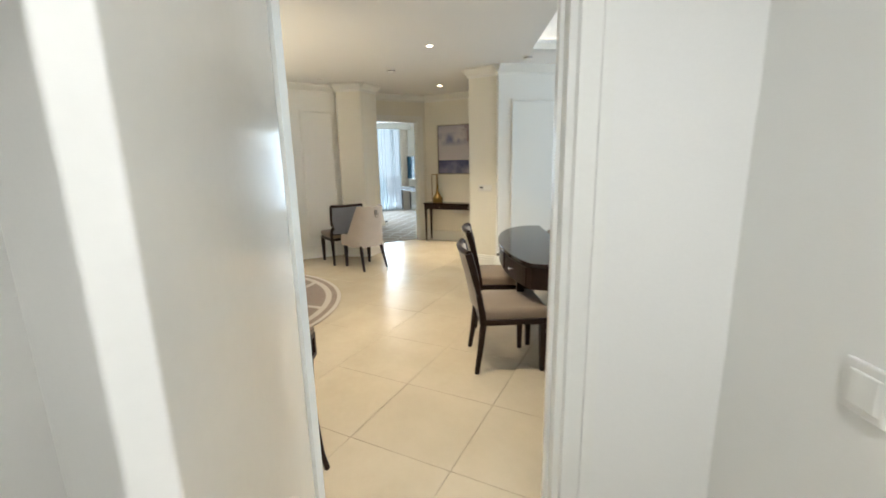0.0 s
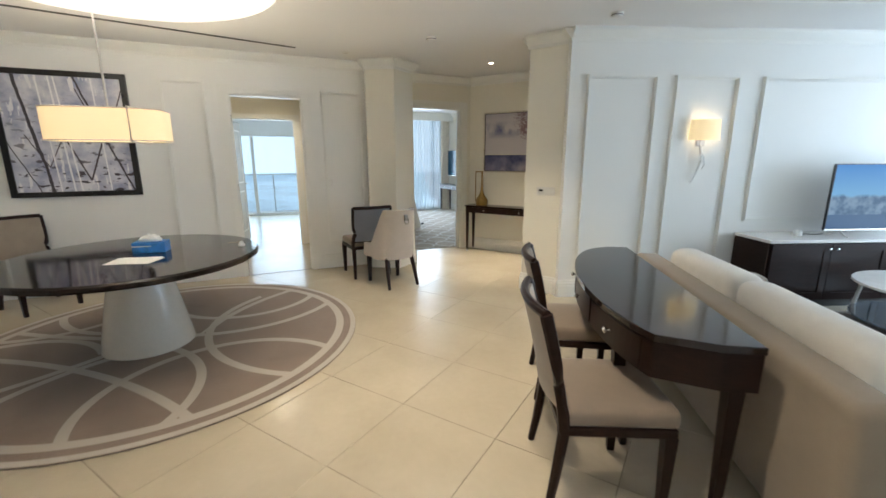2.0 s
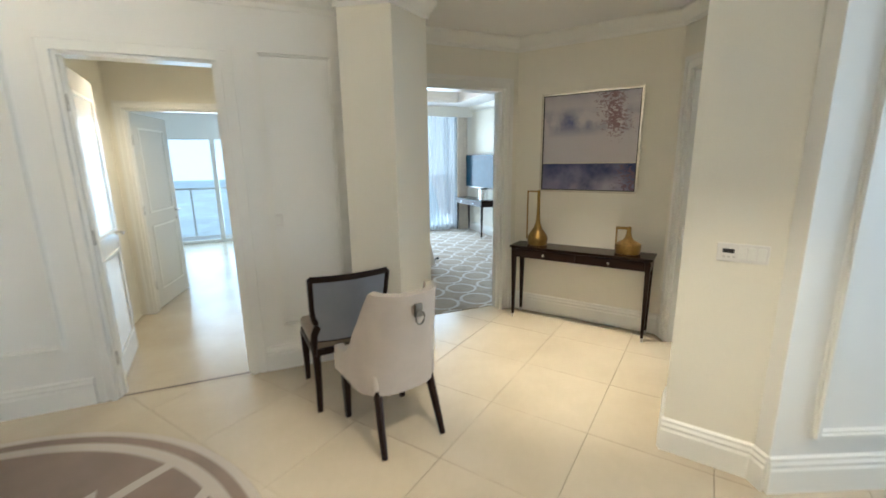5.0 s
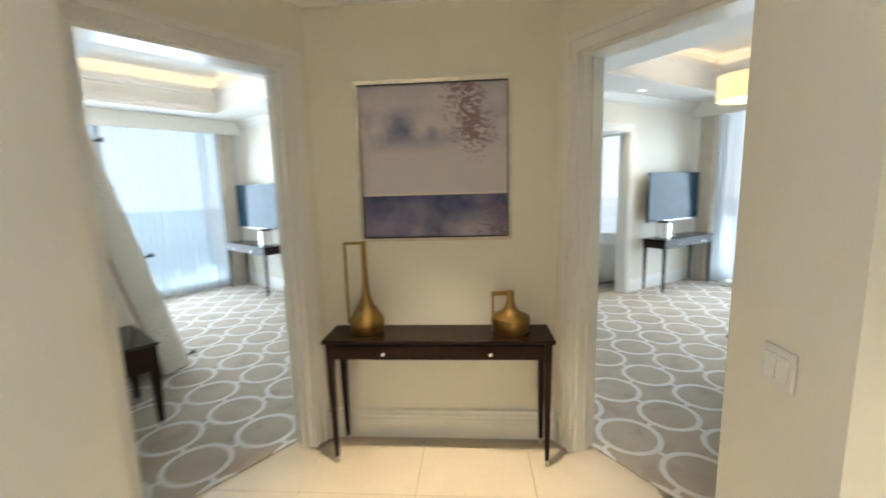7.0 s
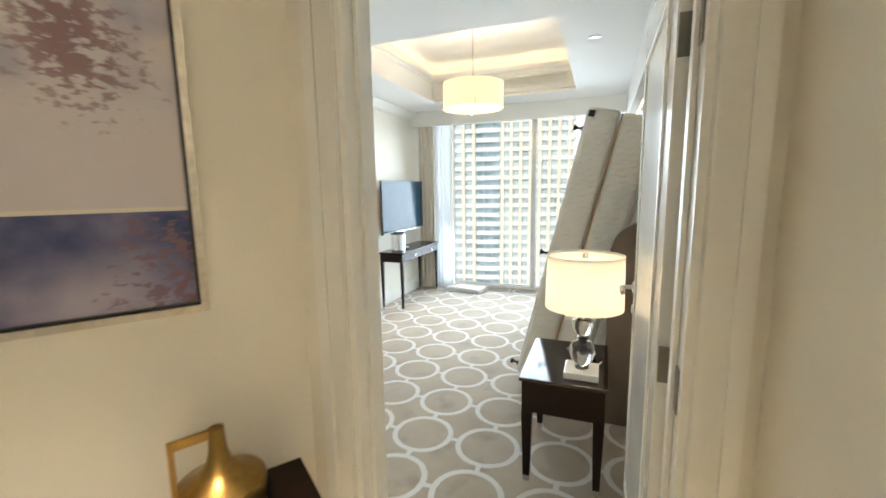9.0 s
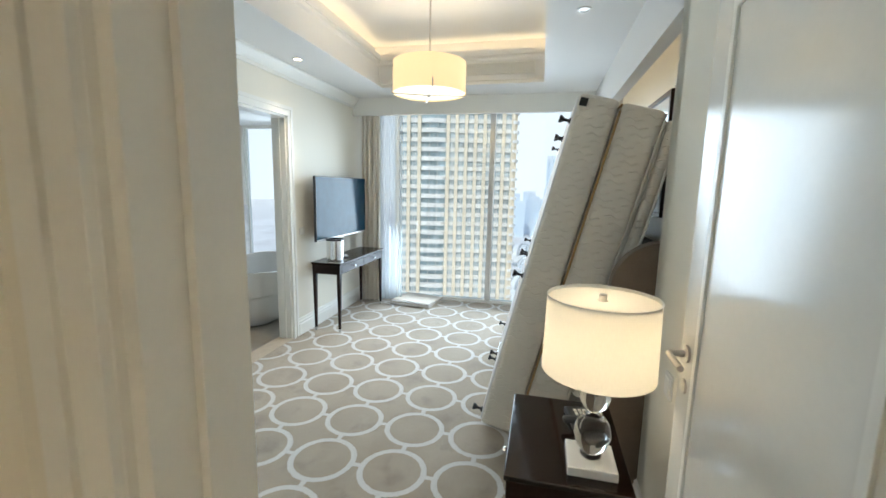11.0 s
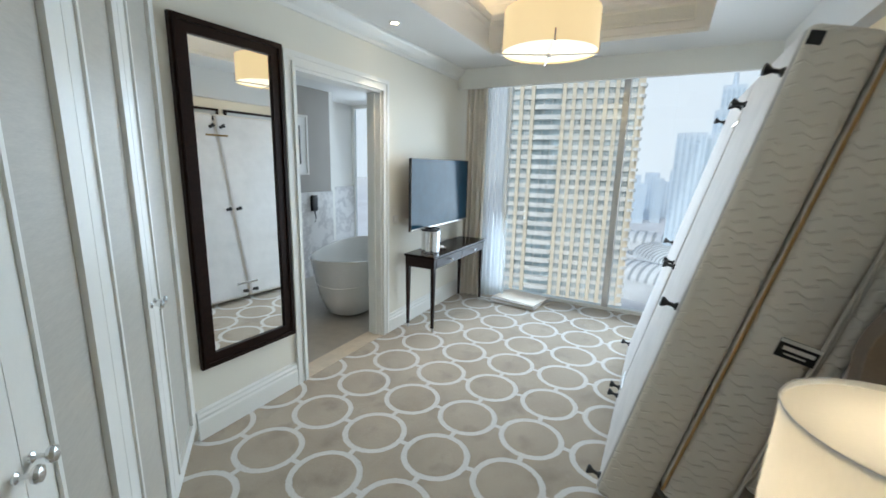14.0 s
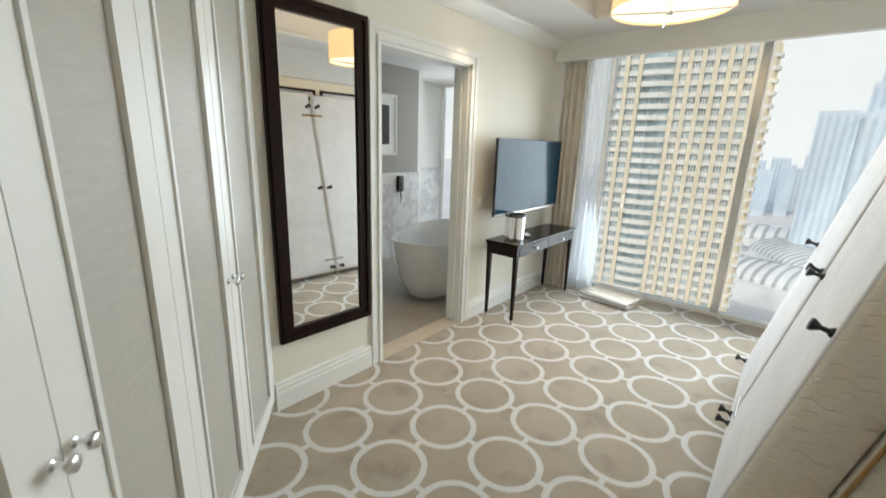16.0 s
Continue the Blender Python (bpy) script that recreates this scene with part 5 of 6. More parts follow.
# ---- bathroom beyond the bedroom ----
tagged(part("floor_bath", bx(3.6, 5.34, -0.03, 8.3, 9.0, 0.004), surface("grey_beige_stone", (0.38, 0.34, 0.29), 0.3, vary=0.06, fine=12, coarse=2, relief=0.03)), "grey-beige stone bathroom floor", "floor", kind="structure")
tagged(part("wall_bath_grey", bx(3.6, 7.3, -0.03, 7.02, 7.5, 2.62), GREYWALL), "grey plaster bathroom wall", "wall", kind="structure")
tagged(part("wall_bath_white", bx(6.9, 7.95, -0.03, 8.3, 8.1, 2.62), WALLW), "white bathroom wall", "wall", kind="structure")
tagged(part("wall_bath_return", bx(7.02, 7.3, -0.03, 7.1, 7.95, 2.62), WALLW), "white bathroom wall return", "wall", kind="structure")
tagged(part("wall_bath_west", bx(3.5, 5.32, -0.03, 3.6, 7.5, 2.62), WALLW), "white bathroom wall", "wall", kind="structure")
tagged(part("trim_wainscot", box(bx(3.6, 7.27, 0.004, 7.02, 7.30, 1.21), 7.10, 7.92, 0.004, 8.3, 7.95, 1.21), MARBLE), "white veined marble wainscot", "wall", kind="structure")
tagged(part("ceiling_bath", bx(3.5, 5.32, 2.60, 8.4, 9.0, 2.64), CEILM), "white bathroom ceiling", "ceiling", kind="structure")
wb_ = thing("window_2", Matrix.Identity(4), "bathroom window", "window", kind="structure")
part("window_frame", frame_run(bmesh.new(), 5.34, 7.95, 0.0, 2.6, 0.05, -0.03, 0.03), TRIM, wb_, m=pose(8.3, 0, 0, 0, 0, 90))
pn = part("pane", bx(8.29, 5.4, 0.05, 8.30, 7.9, 2.55), PANE, wb_)
pn.visible_shadow = False


def bathtub():
    e = thing("bathtub", pose(6.08, 6.07, 0.004, 0, 0, 28), "white freestanding oval bathtub", "bathtub")
    prof = [(0.62, 0.0), (0.70, 0.04), (0.82, 0.20), (0.92, 0.40), (0.985, 0.58), (1.0, 0.60), (0.97, 0.602), (0.93, 0.52), (0.80, 0.18), (0.6, 0.12), (0.01, 0.11)]
    b = lathe(prof, 48, 0.88, 0.46)
    for v in b.verts:
        if v.co.z > 0.3:
            v.co.z += 0.07 * abs(v.co.x / 0.82) ** 2 * (1 if v.co.x < 0 else 0.5)
    part("shell", b, CERAM, e, smooth=True)
    part("seam", lathe([(0.915, 0.375), (0.922, 0.378), (0.926, 0.384), (0.922, 0.386)], 48, 0.88, 0.46, caps=False), WHITEP, e, smooth=True)
    return e


bathtub()
mx = thing("bath_mixer", pose(5.96, 5.62, 0.004), "chrome floor-standing bath mixer", "tap")
part("column", tube([(0, 0, 0), (0, 0, 0.88)], 0.018, 12), CHROME, mx, smooth=True)
part("spout", tube([(0, 0, 0.62), (0.05, 0.08, 0.64), (0.10, 0.16, 0.63)], 0.014, 10), CHROME, mx, smooth=True)
part("hand_shower", tube([(0.03, 0, 0.55), (0.035, 0, 0.95)], 0.012, 10), CHROME, mx, smooth=True)
part("foot_plate", lathe([(0.06, 0), (0.06, 0.012), (0.02, 0.016)], 24), CHROME, mx, smooth=True)
ph = thing("wall_telephone", pose(6.62, 7.27, 0.95), "black wall telephone on the marble", "telephone")
part("body", bx(-0.05, -0.05, 0, 0.05, -0.001, 0.22, r=0.012), RUBBER, ph, smooth=True)
part("cord", tube([(0, -0.03, 0.0), (0.01, -0.04, -0.10), (0.0, -0.03, -0.16)], 0.01, 8), RUBBER, ph, smooth=True)
bp = thing("framed_picture", pose(6.05, 7.298, 1.45), "black print in a white frame on the grey wall", "picture")
part("frame", frame_run(bmesh.new(), 0, 0.53, 0, 0.78, 0.03, -0.025, 0.0), WHITEP, bp)
part("mount", bx(0.03, -0.012, 0.03, 0.50, -0.002, 0.75), PAPER, bp)
part("print", bx(0.13, -0.014, 0.14, 0.40, -0.0121, 0.64), BLACK, bp)

# ---- hall ----
KM = Matrix.Translation(CEN) @ pose(0, 0, 0, 0, 0, -35)
drawer_table("console_table", KM @ pose(-0.617, -0.277, 0.0), 1.256, 0.258, 0.75, "espresso wood console table with two drawers", apron=0.115)


def abstract_picture(m, w, h, canvas, frame_mat, fw, label, inner=None):
    e = thing("painting", m, label, "picture")
    part("frame", frame_run(bmesh.new(), 0, w, 0, h, fw, -0.035, 0.0), frame_mat, e)
    part("canvas", bx(fw * 0.9, -0.020, fw * 0.9, w - fw * 0.9, -0.004, h - fw * 0.9), canvas, e, "abstract painted canvas")
    if inner:
        part("inner_slip", frame_run(bmesh.new(), fw, w - fw, fw, h - fw, 0.008, -0.030, -0.018), inner, e)
    return e


abstract_picture(KM @ pose(-0.44, 0.008, 1.265), 0.885, 0.905, ARTC, SILVER, 0.018, "abstract lilac and navy painting in a thin silver frame", BLACK)


def handled_vase(name, m, prof, hand, label):
    e = thing(name, m, label, "vase")
    part("body", lathe(prof, 40), BRASS, e, smooth=True)
    b = bmesh.new()
    for (x0, z0), (x1, z1) in zip(hand, hand[1:]):
        box(b, min(x0, x1) - 0.007, -0.006, min(z0, z1) - 0.007, max(x0, x1) + 0.007, 0.006, max(z0, z1) + 0.007, r=0.002)
    part("handle", b, BRASS, e, "angular brass handle")
    return e


handled_vase("tall_brass_vase", KM @ pose(-0.405, -0.125, 0.75, 0, 0, 8),
             [(0.088, 0.0), (0.093, 0.004), (0.098, 0.045), (0.100, 0.060), (0.096, 0.085), (0.070, 0.125), (0.042, 0.165), (0.024, 0.22), (0.017, 0.30), (0.014, 0.42), (0.015, 0.53), (0.011, 0.532), (0.010, 0.45)],
             [(0.0, 0.522), (-0.105, 0.522), (-0.105, 0.06)], "tall brass bottle vase with an angular handle")
handled_vase("short_brass_vase", KM @ pose(0.425, -0.125, 0.75, 0, 0, 6),
             [(0.098, 0.0), (0.103, 0.004), (0.108, 0.05), (0.110, 0.075), (0.106, 0.088), (0.085, 0.100), (0.050, 0.118), (0.030, 0.145), (0.022, 0.175), (0.018, 0.235), (0.013, 0.237), (0.012, 0.19)],
             [(0.0, 0.228), (-0.100, 0.218), (-0.100, 0.08)], "squat brass vase with an angular handle")
so = thing("wall_socket", KM @ pose(-0.02, 0.009, 0.58), "white double socket plate under the console", "socket")
part("plate", bx(-0.11, -0.009, -0.04, 0.11, 0, 0.04, r=0.003), WHITEP, so)
for sx in (-0.055, 0.055):
    part("outlet", bx(sx - 0.03, -0.0115, -0.028, sx + 0.03, -0.008, 0.028, r=0.002), TRIM, so)

pm, _ = along(PIER[3], PIER[2])
pl = (Vector(PIER[3]) - Vector(PIER[2])).length
switch_plate(pm @ pose(pl - 0.245, 0, 1.135) @ pose(0, 0, 0, 0, 0, 0) @ Matrix.Diagonal((-1, 1, 1, 1)), 0.20, 0.088, 3, "white thermostat and switch panel on the pier", display=True)
sm, _ = along(PIER[2], PIER[1])
switch_plate(sm @ pose(0.165, 0, 1.165), 0.09, 0.09, 2, "white double switch on the pier side")
dm_, _ = along(WD0, WD1)
switch_plate(dm_ @ pose(0.80 - 0.273, 0, 1.165), 0.085, 0.085, 1, "white switch plate beside the doorway")

for zz in (0.28, 1.12, 1.95):
    dh = thing("hinge", dm_ @ pose(1.630, -0.06, zz, 0, 0, 90), "brushed steel hinge leaf on the dining doorway frame", "door hardware", group="doorway hinges")
    part("leaf", bx(-0.03, 0, -0.05, 0.03, 0.003, 0.05, r=0.001), HINGE, dh)
    for dz in (-0.03, 0.0, 0.03):
        part("screw", lathe([(0.005, 0), (0.004, 0.002)], 10), CHROME, dh, m=pose(0.012, 0.003, dz, -90))
sill = part("floor_threshold", bx(0.82, -0.030, -0.01, 1.63, -0.012, 0.004), BROWN)
sill.matrix_basis = dm_
tagged(sill, "thin dark strip between two floors in the doorway", "threshold", kind="structure")

for x, y, lit in ((1.057, 2.99, True), (0.611, 0.68, True), (0.15, -1.55, True), (-0.75, 2.55, False)):
    downlight(x, y, CEIL, lit)
downlight(0.243, 1.856, CEIL, detector=True)
downlight(1.82, 1.05, CEIL, detector=True)
spot_lamp("spot_console", (1.057, 2.99, CEIL - 0.02), 320, WARM, 58, 0.9)
spot_lamp("spot_passage", (0.611, 0.68, CEIL - 0.02), 140, WARM, 96)
spot_lamp("spot_entry", (0.15, -1.55, CEIL - 0.02), 135, WARM, 92)

# unseen ceiling light added to brighten the vestibule in place of daylight
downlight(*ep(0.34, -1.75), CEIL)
spot_lamp("fill_vestibule", (*ep(0.34, -1.75), CEIL - 0.02), 92, (0.90, 0.96, 1.0), 170)

# ---- dining area ----
def disc_prism(r, z0, z1, seg=72, bev=0.006):
    return lathe([(r - bev, z0), (r, z0 + bev), (r, z1 - bev), (r - bev, z1)], seg)


rug = thing("round_rug", pose(-2.0, 0.6, 0.0), "round brown rug with pale overlapping arcs", "rug")
part("carpet_disc", disc_prism(1.52, 0.0, 0.014, 96, 0.005), RUG, rug)
TBL = (-2.11, 0.50)
dt = thing("dining_table", pose(*TBL, 0.014), "round glossy dark dining table on a white cone base", "table")
part("tabletop", disc_prism(0.875, 0.692, 0.742, 96, 0.012), ESPTOP, dt, "dark lacquered round top", smooth=True)
part("base", lathe([(0.315, 0.0), (0.32, 0.006), (0.305, 0.10), (0.235, 0.45), (0.185, 0.66), (0.18, 0.692)], 64), WHITEL, dt, "white lacquered cone base", smooth=True)
part("base_plate", lathe([(0.30, 0.676), (0.30, 0.692)], 40), BLACK, dt)
tb = thing("tissue_box", pose(-2.05, 0.60, 0.756, 0, 0, 12), "blue tissue box with a white tissue pulled out", "tissue box")
part("carton", bx(-0.115, -0.06, 0, 0.115, 0.06, 0.085, r=0.003), BLUEBOX, tb)
part("stripe", bx(-0.1155, -0.0605, 0.05, 0.02, 0.0605, 0.058), PAPER, tb)
ts = bmesh.new()
bmesh.ops.create_icosphere(ts, subdivisions=3, radius=1.0)
for v in ts.verts:
    n = noise.noise(v.co * 2.2)
    v.co = Vector((v.co.x * 0.07 * (1.1 - 0.5 * v.co.z), v.co.y * 0.035, 0.105 + v.co.z * 0.035)) + Vector((0, 0, 0.02 * n))
part("tissue", ts, PAPER, tb, "crumpled white tissue", smooth=True)
pp = thing("paper_sheets", pose(-1.99, 0.29, 0.756, 0, 0, 8), "two white paper sheets on the dining table", "papers")
part("sheet", bx(-0.15, -0.105, 0, 0.15, 0.105, 0.0015), PAPER, pp)
part("sheet", bx(-0.13, -0.12, 0.0016, 0.16, 0.08, 0.003), PAPER, pp, m=pose(0.01, 0.01, 0, 0, 0, -9))
tk = thing("crumpled_tissue", pose(-1.42, 0.78, 0.756), "small crumpled white tissue on the table", "tissue")
part("ball", lathe([(0.026, 0.0), (0.03, 0.01), (0.018, 0.03), (0.004, 0.045)], 7), PAPER, tk)
pen = thing("pen", pose(-1.55, 0.93, 0.756, 0, 0, 25), "wooden stirrer lying on the table", "stirrer")
part("stick", bx(-0.05, -0.004, 0, 0.05, 0.004, 0.004), THRESH, pen)


def frame_chair(m, back_mat, seat_mat, label, group):
    """Upholstered chair with a dark wooden frame; it faces local +y."""
    e = thing("chair", m, label, "chair", group=group)
    w, d = 0.24, 0.24
    s = bx(-w + 0.004, -d + 0.02, 0.40, w - 0.004, d + 0.012, 0.485, r=0.028, seg=3)
    for v in s.verts:
        if v.co.z > 0.45:
            v.co.z += 0.012 * max(0, 1 - (v.co.x / w) ** 2) * max(0, 1 - (v.co.y / d) ** 2)
    part("seat", s, seat_mat, e, "padded fabric seat", smooth=True)
    part("seat_frame", bx(-w, -d + 0.005, 0.365, w, d, 0.405, r=0.006), ESP, e)
    for x in (-w + 0.022, w - 0.022):
        part("leg", frustum(bmesh.new(), x, d - 0.026, 0.0, 0.37, 0.032, 0.052), ESP, e)
        sg = 1 if x > 0 else -1
        part("leg", tube([(x + sg * 0.012, -d - 0.025, 0.0), (x + sg * 0.004, -d + 0.0, 0.16), (x, -d + 0.025, 0.37)], [0.018, 0.022, 0.026], 8), ESP, e, smooth=True)
    ys = lambda z: -d + 0.02 - 0.10 * ((z - 0.40) / 0.50) ** 1.4 if z > 0.40 else -d + 0.02
    half = lambda z: w - 0.012 - 0.026 * math.exp(-((z - 0.575) / 0.05) ** 2) + 0.012 * max(0, (z - 0.62) / 0.28)
    zs = [0.38, 0.46, 0.52, 0.57, 0.60, 0.63, 0.68, 0.75, 0.82, 0.895]
    fr = bmesh.new()
    for sg in (-1, 1):
        tube([(sg * half(z), ys(z), z) for z in zs], 0.019, 8, fr, 1.4)
    bow = lambda x, z: ys(z) - 0.045 * (1 - (x / half(z)) ** 2)
    tube([(half(0.89) * k / 6, bow(half(0.89) * k / 6, 0.89), 0.895 + 0.0 * k) for k in range(-6, 7)], 0.019, 8, fr, 1.1)
    tube([(half(0.47) * k / 6, bow(half(0.47) * k / 6, 0.47) + 0.01, 0.47) for k in range(-6, 7)], 0.014, 8, fr)
    part("back_frame", fr, ESP, e, "curved dark wooden frame", smooth=True)
    pad = bmesh.new()
    grid = {}
    for side, off in ((0, 0.022), (1, -0.012)):
        for i, z in enumerate([0.475 + 0.405 * k / 10 for k in range(11)]):
            for j in range(9):
                x = (half(z) - 0.012) * (j - 4) / 4
                puff = 0.014 * (1 - ((j - 4) / 4) ** 4) * (1 - ((i - 5) / 5) ** 4)
                grid[side, i, j] = pad.verts.new((x, bow(x, z) + off + (puff if side == 0 else 0), z))
    for i in range(10):
        for j in range(8):
            pad.faces.new((grid[0, i, j], grid[0, i, j + 1], grid[0, i + 1, j + 1], grid[0, i + 1, j]))
            pad.faces.new((grid[1, i, j], grid[1, i + 1, j], grid[1, i + 1, j + 1], grid[1, i, j + 1]))
    for i in range(10):
        for j in (0, 8):
            pad.faces.new((grid[0, i, j], grid[0, i + 1, j], grid[1, i + 1, j], grid[1, i, j]))
    for j in range(8):
        for i in (0, 10):
            pad.faces.new((grid[0, i, j], grid[0, i, j + 1], grid[1, i, j + 1], grid[1, i, j]))
    bmesh.ops.recalc_face_normals(pad, faces=pad.faces)
    part("backrest", pad, back_mat, e, "upholstered back panel", smooth=True)
    return e


def tub_chair(m, label):
    """Fully upholstered chair with a wrap-round back; it faces local +y."""
    e = thing("upholstered_chair", m, label, "chair")
    seat = bx(-0.205, -0.20, 0.34, 0.205, 0.255, 0.475, r=0.035, seg=3)
    part("seat", seat, PALEF, e, smooth=True)
    bm = bmesh.new()
    n, rows = 36, 9
    g = {}
    for side, t in ((0, 0.0), (1, 0.05)):
        for i in range(rows + 1):
            f = i / rows
            for j in range(n + 1):
                p = 2 * j / n - 1
                q = abs(p)
                u = min(1.0, max(0.0, (q - 0.40) / 0.40))
                top = 0.92 - 0.42 * (1 - (1 - u) ** 2.0) - 0.01 * q
                z = 0.335 + f * (top - 0.335)
                k = max(0.0, z - 0.42)
                w = 0.245 - t - 0.05 * k
                if q < 0.55:
                    a = p / 0.55 * math.pi / 2
                    x, y = w * math.copysign(abs(math.sin(a)) ** 0.8, p), -0.03 - (0.21 - t) * max(0.0, math.cos(a)) ** 0.8 - 0.22 * k * math.cos(a)
                else:
                    x, y = math.copysign(w, p), -0.03 + 0.285 * (q - 0.55) / 0.45 * (1 - 0.55 * max(0, k))
                g[side, i, j] = bm.verts.new((x, y, z))
    for i in range(rows):
        for j in range(n):
            bm.faces.new((g[0, i, j], g[0, i, j + 1], g[0, i + 1, j + 1], g[0, i + 1, j]))
            bm.faces.new((g[1, i, j], g[1, i + 1, j], g[1, i + 1, j + 1], g[1, i, j + 1]))
    for j in range(n):
        bm.faces.new((g[0, rows, j], g[0, rows, j + 1], g[1, rows, j + 1], g[1, rows, j]))
        bm.faces.new((g[0, 0, j], g[1, 0, j], g[1, 0, j + 1], g[0, 0, j + 1]))
    for i in range(rows):
        for j in (0, n):
            bm.faces.new((g[0, i, j], g[0, i + 1, j], g[1, i + 1, j], g[1, i, j]))
    bmesh.ops.recalc_face_normals(bm, faces=bm.faces)
    part("backrest", bm, PALEF, e, "curved upholstered back", smooth=True)
    for sx in (-1, 1):
        part("leg", frustum(bmesh.new(), sx * 0.195, 0.215, 0.0, 0.35, 0.03, 0.05), ESP, e)
        part("leg", tube([(sx * 0.19, -0.275, 0.0), (sx * 0.18, -0.225, 0.17), (sx * 0.165, -0.17, 0.37)], [0.017, 0.022, 0.026], 8), ESP, e, smooth=True)
    r = part("ring_plate", bx(-0.022, -0.362, 0.80, 0.022, -0.340, 0.87, r=0.005), HINGE, e, "metal back pull")
    part("ring", tube([(0.026 * math.sin(radians(a)), -0.368, 0.83 - 0.03 + 0.036 * math.cos(radians(a))) for a in range(0, 361, 30)], 0.005, 6), HINGE, r, smooth=True)
    return e


tub_chair(pose(-0.246, 2.132, 0, 0, 0, 33), "pale grey upholstered chair with a ring pull on its back")
frame_chair(pose(-0.626, 2.605, 0, 0, 0, 26), BLUEF, SEATF, "dark-framed chair with a grey-blue back near a doorway", "framed chairs")
frame_chair(pose(0.935, -1.08, 0, 0, 0, -96), TAUPE, SEATF, "dark-framed taupe chair drawn up to a desk", "framed chairs")
frame_chair(pose(1.13, -0.28, 0, 0, 0, -101), TAUPE, SEATF, "dark-framed taupe chair tucked under a desk", "framed chairs")
frame_chair(pose(-3.77, 1.47, 0, 0, 0, -118), TAUPE, SEATF, "dark-framed chair beyond the round table", "framed chairs")


def dining_pendant():
    e = thing("pendant_lamp", pose(-2.02, 0.33, 1.605, 0, 0, 18), "oblong cream fabric pendant lamp, lit", "lamp")
    n, a, b = 64, 0.345, 0.23
    pts = []
    for i in range(n):
        t = 2 * math.pi * i / n
        c, s = math.cos(t), math.sin(t)
        pts.append((a * math.copysign(abs(c) ** 0.55, c), b * math.copysign(abs(s) ** 0.55, s)))
    bm = bmesh.new()
    lo, hi = [bm.verts.new((x, y, 0.0)) for x, y in pts], [bm.verts.new((x, y, 0.205)) for x, y in pts]
    for i in range(n):
        bm.faces.new((lo[i], lo[(i + 1) % n], hi[(i + 1) % n], hi[i]))
    part("shade", bm, SHADE, e, "cream fabric shade", smooth=True)
    part("diffuser", prism([(x * 0.98, y * 0.98) for x, y in pts], 0.008, 0.012), DIFF, e, "glowing diffuser")
    for z in (0.0, 0.205):
        part("rim", tube([(x * 1.005, y * 1.005, z) for x, y in pts + pts[:1]], 0.005, 6), SILVER, e, smooth=True)
    for x in (0.17,):
        part("strap", tube([(x, b + 0.008, 0.215), (x, b + 0.010, -0.006), (x, 0, -0.012), (x, -b - 0.010, -0.006), (x, -b - 0.008, 0.215), (x, 0, 0.22), (x, b + 0.008, 0.215)], 0.006, 6), STEEL, e, "metal strap", smooth=True)
    part("rod", lathe([(0.007, 0.20), (0.007, CEIL + 0.22 - 1.605)], 10), STEEL, e, smooth=True)
    part("canopy", lathe([(0.06, CEIL + 0.19 - 1.605), (0.06, CEIL + 0.22 - 1.605), (0.01, CEIL + 0.22 - 1.605)], 24), STEEL, e, smooth=True)
    return e


dining_pendant()
point_lamp("dining_bulb", (-2.02, 0.33, 1.72), 90, WARM, 0.08)
abstract_picture(dm_ @ pose(0.80 + 1.815, 0.0, 1.085) @ Matrix.Rotation(math.pi, 4, "Z") @ pose(-1.135, 0, 0), 1.135, 1.285, ARTB, BLACK, 0.055, "abstract grey and violet painting in a black frame")

# side table by the entrance
st = thing("side_table", pose(-0.318, -2.058, 0, 0, 0, 172), "brown-topped table with curved dark legs by the entrance", "table")
part("tabletop", bx(0, 0, 0.735, 1.15, 0.48, 0.762, r=0.004), BROWN, st, "grey-brown polished top")
part("apron", bx(0.012, 0.012, 0.63, 1.138, 0.468, 0.735), BROWN, st)
part("edge_band", frame_run(bmesh.new(), 0.006, 0.474, 0.625, 0.74, 0.02, -0.004, 0.008), ESP, st, m=pose(0.004, 0, 0, 0, 0, 90))
for x in (0.03, 1.12):
    for y in (0.03, 0.45):
        sx, sy = (-1 if x < 0.5 else 1), (-1 if y < 0.2 else 1)
        part("leg", tube([(x + sx * 0.035, y + sy * 0.02, 0.0), (x + sx * 0.018, y + sy * 0.01, 0.10), (x, y, 0.30), (x - sx * 0.005, y, 0.50), (x, y, 0.70)], [0.015, 0.014, 0.017, 0.022, 0.026], 8), ESP, st, smooth=True)

# ---- living area ----
SM = pose(1.43, -1.70, 0, 0, 0, -11)


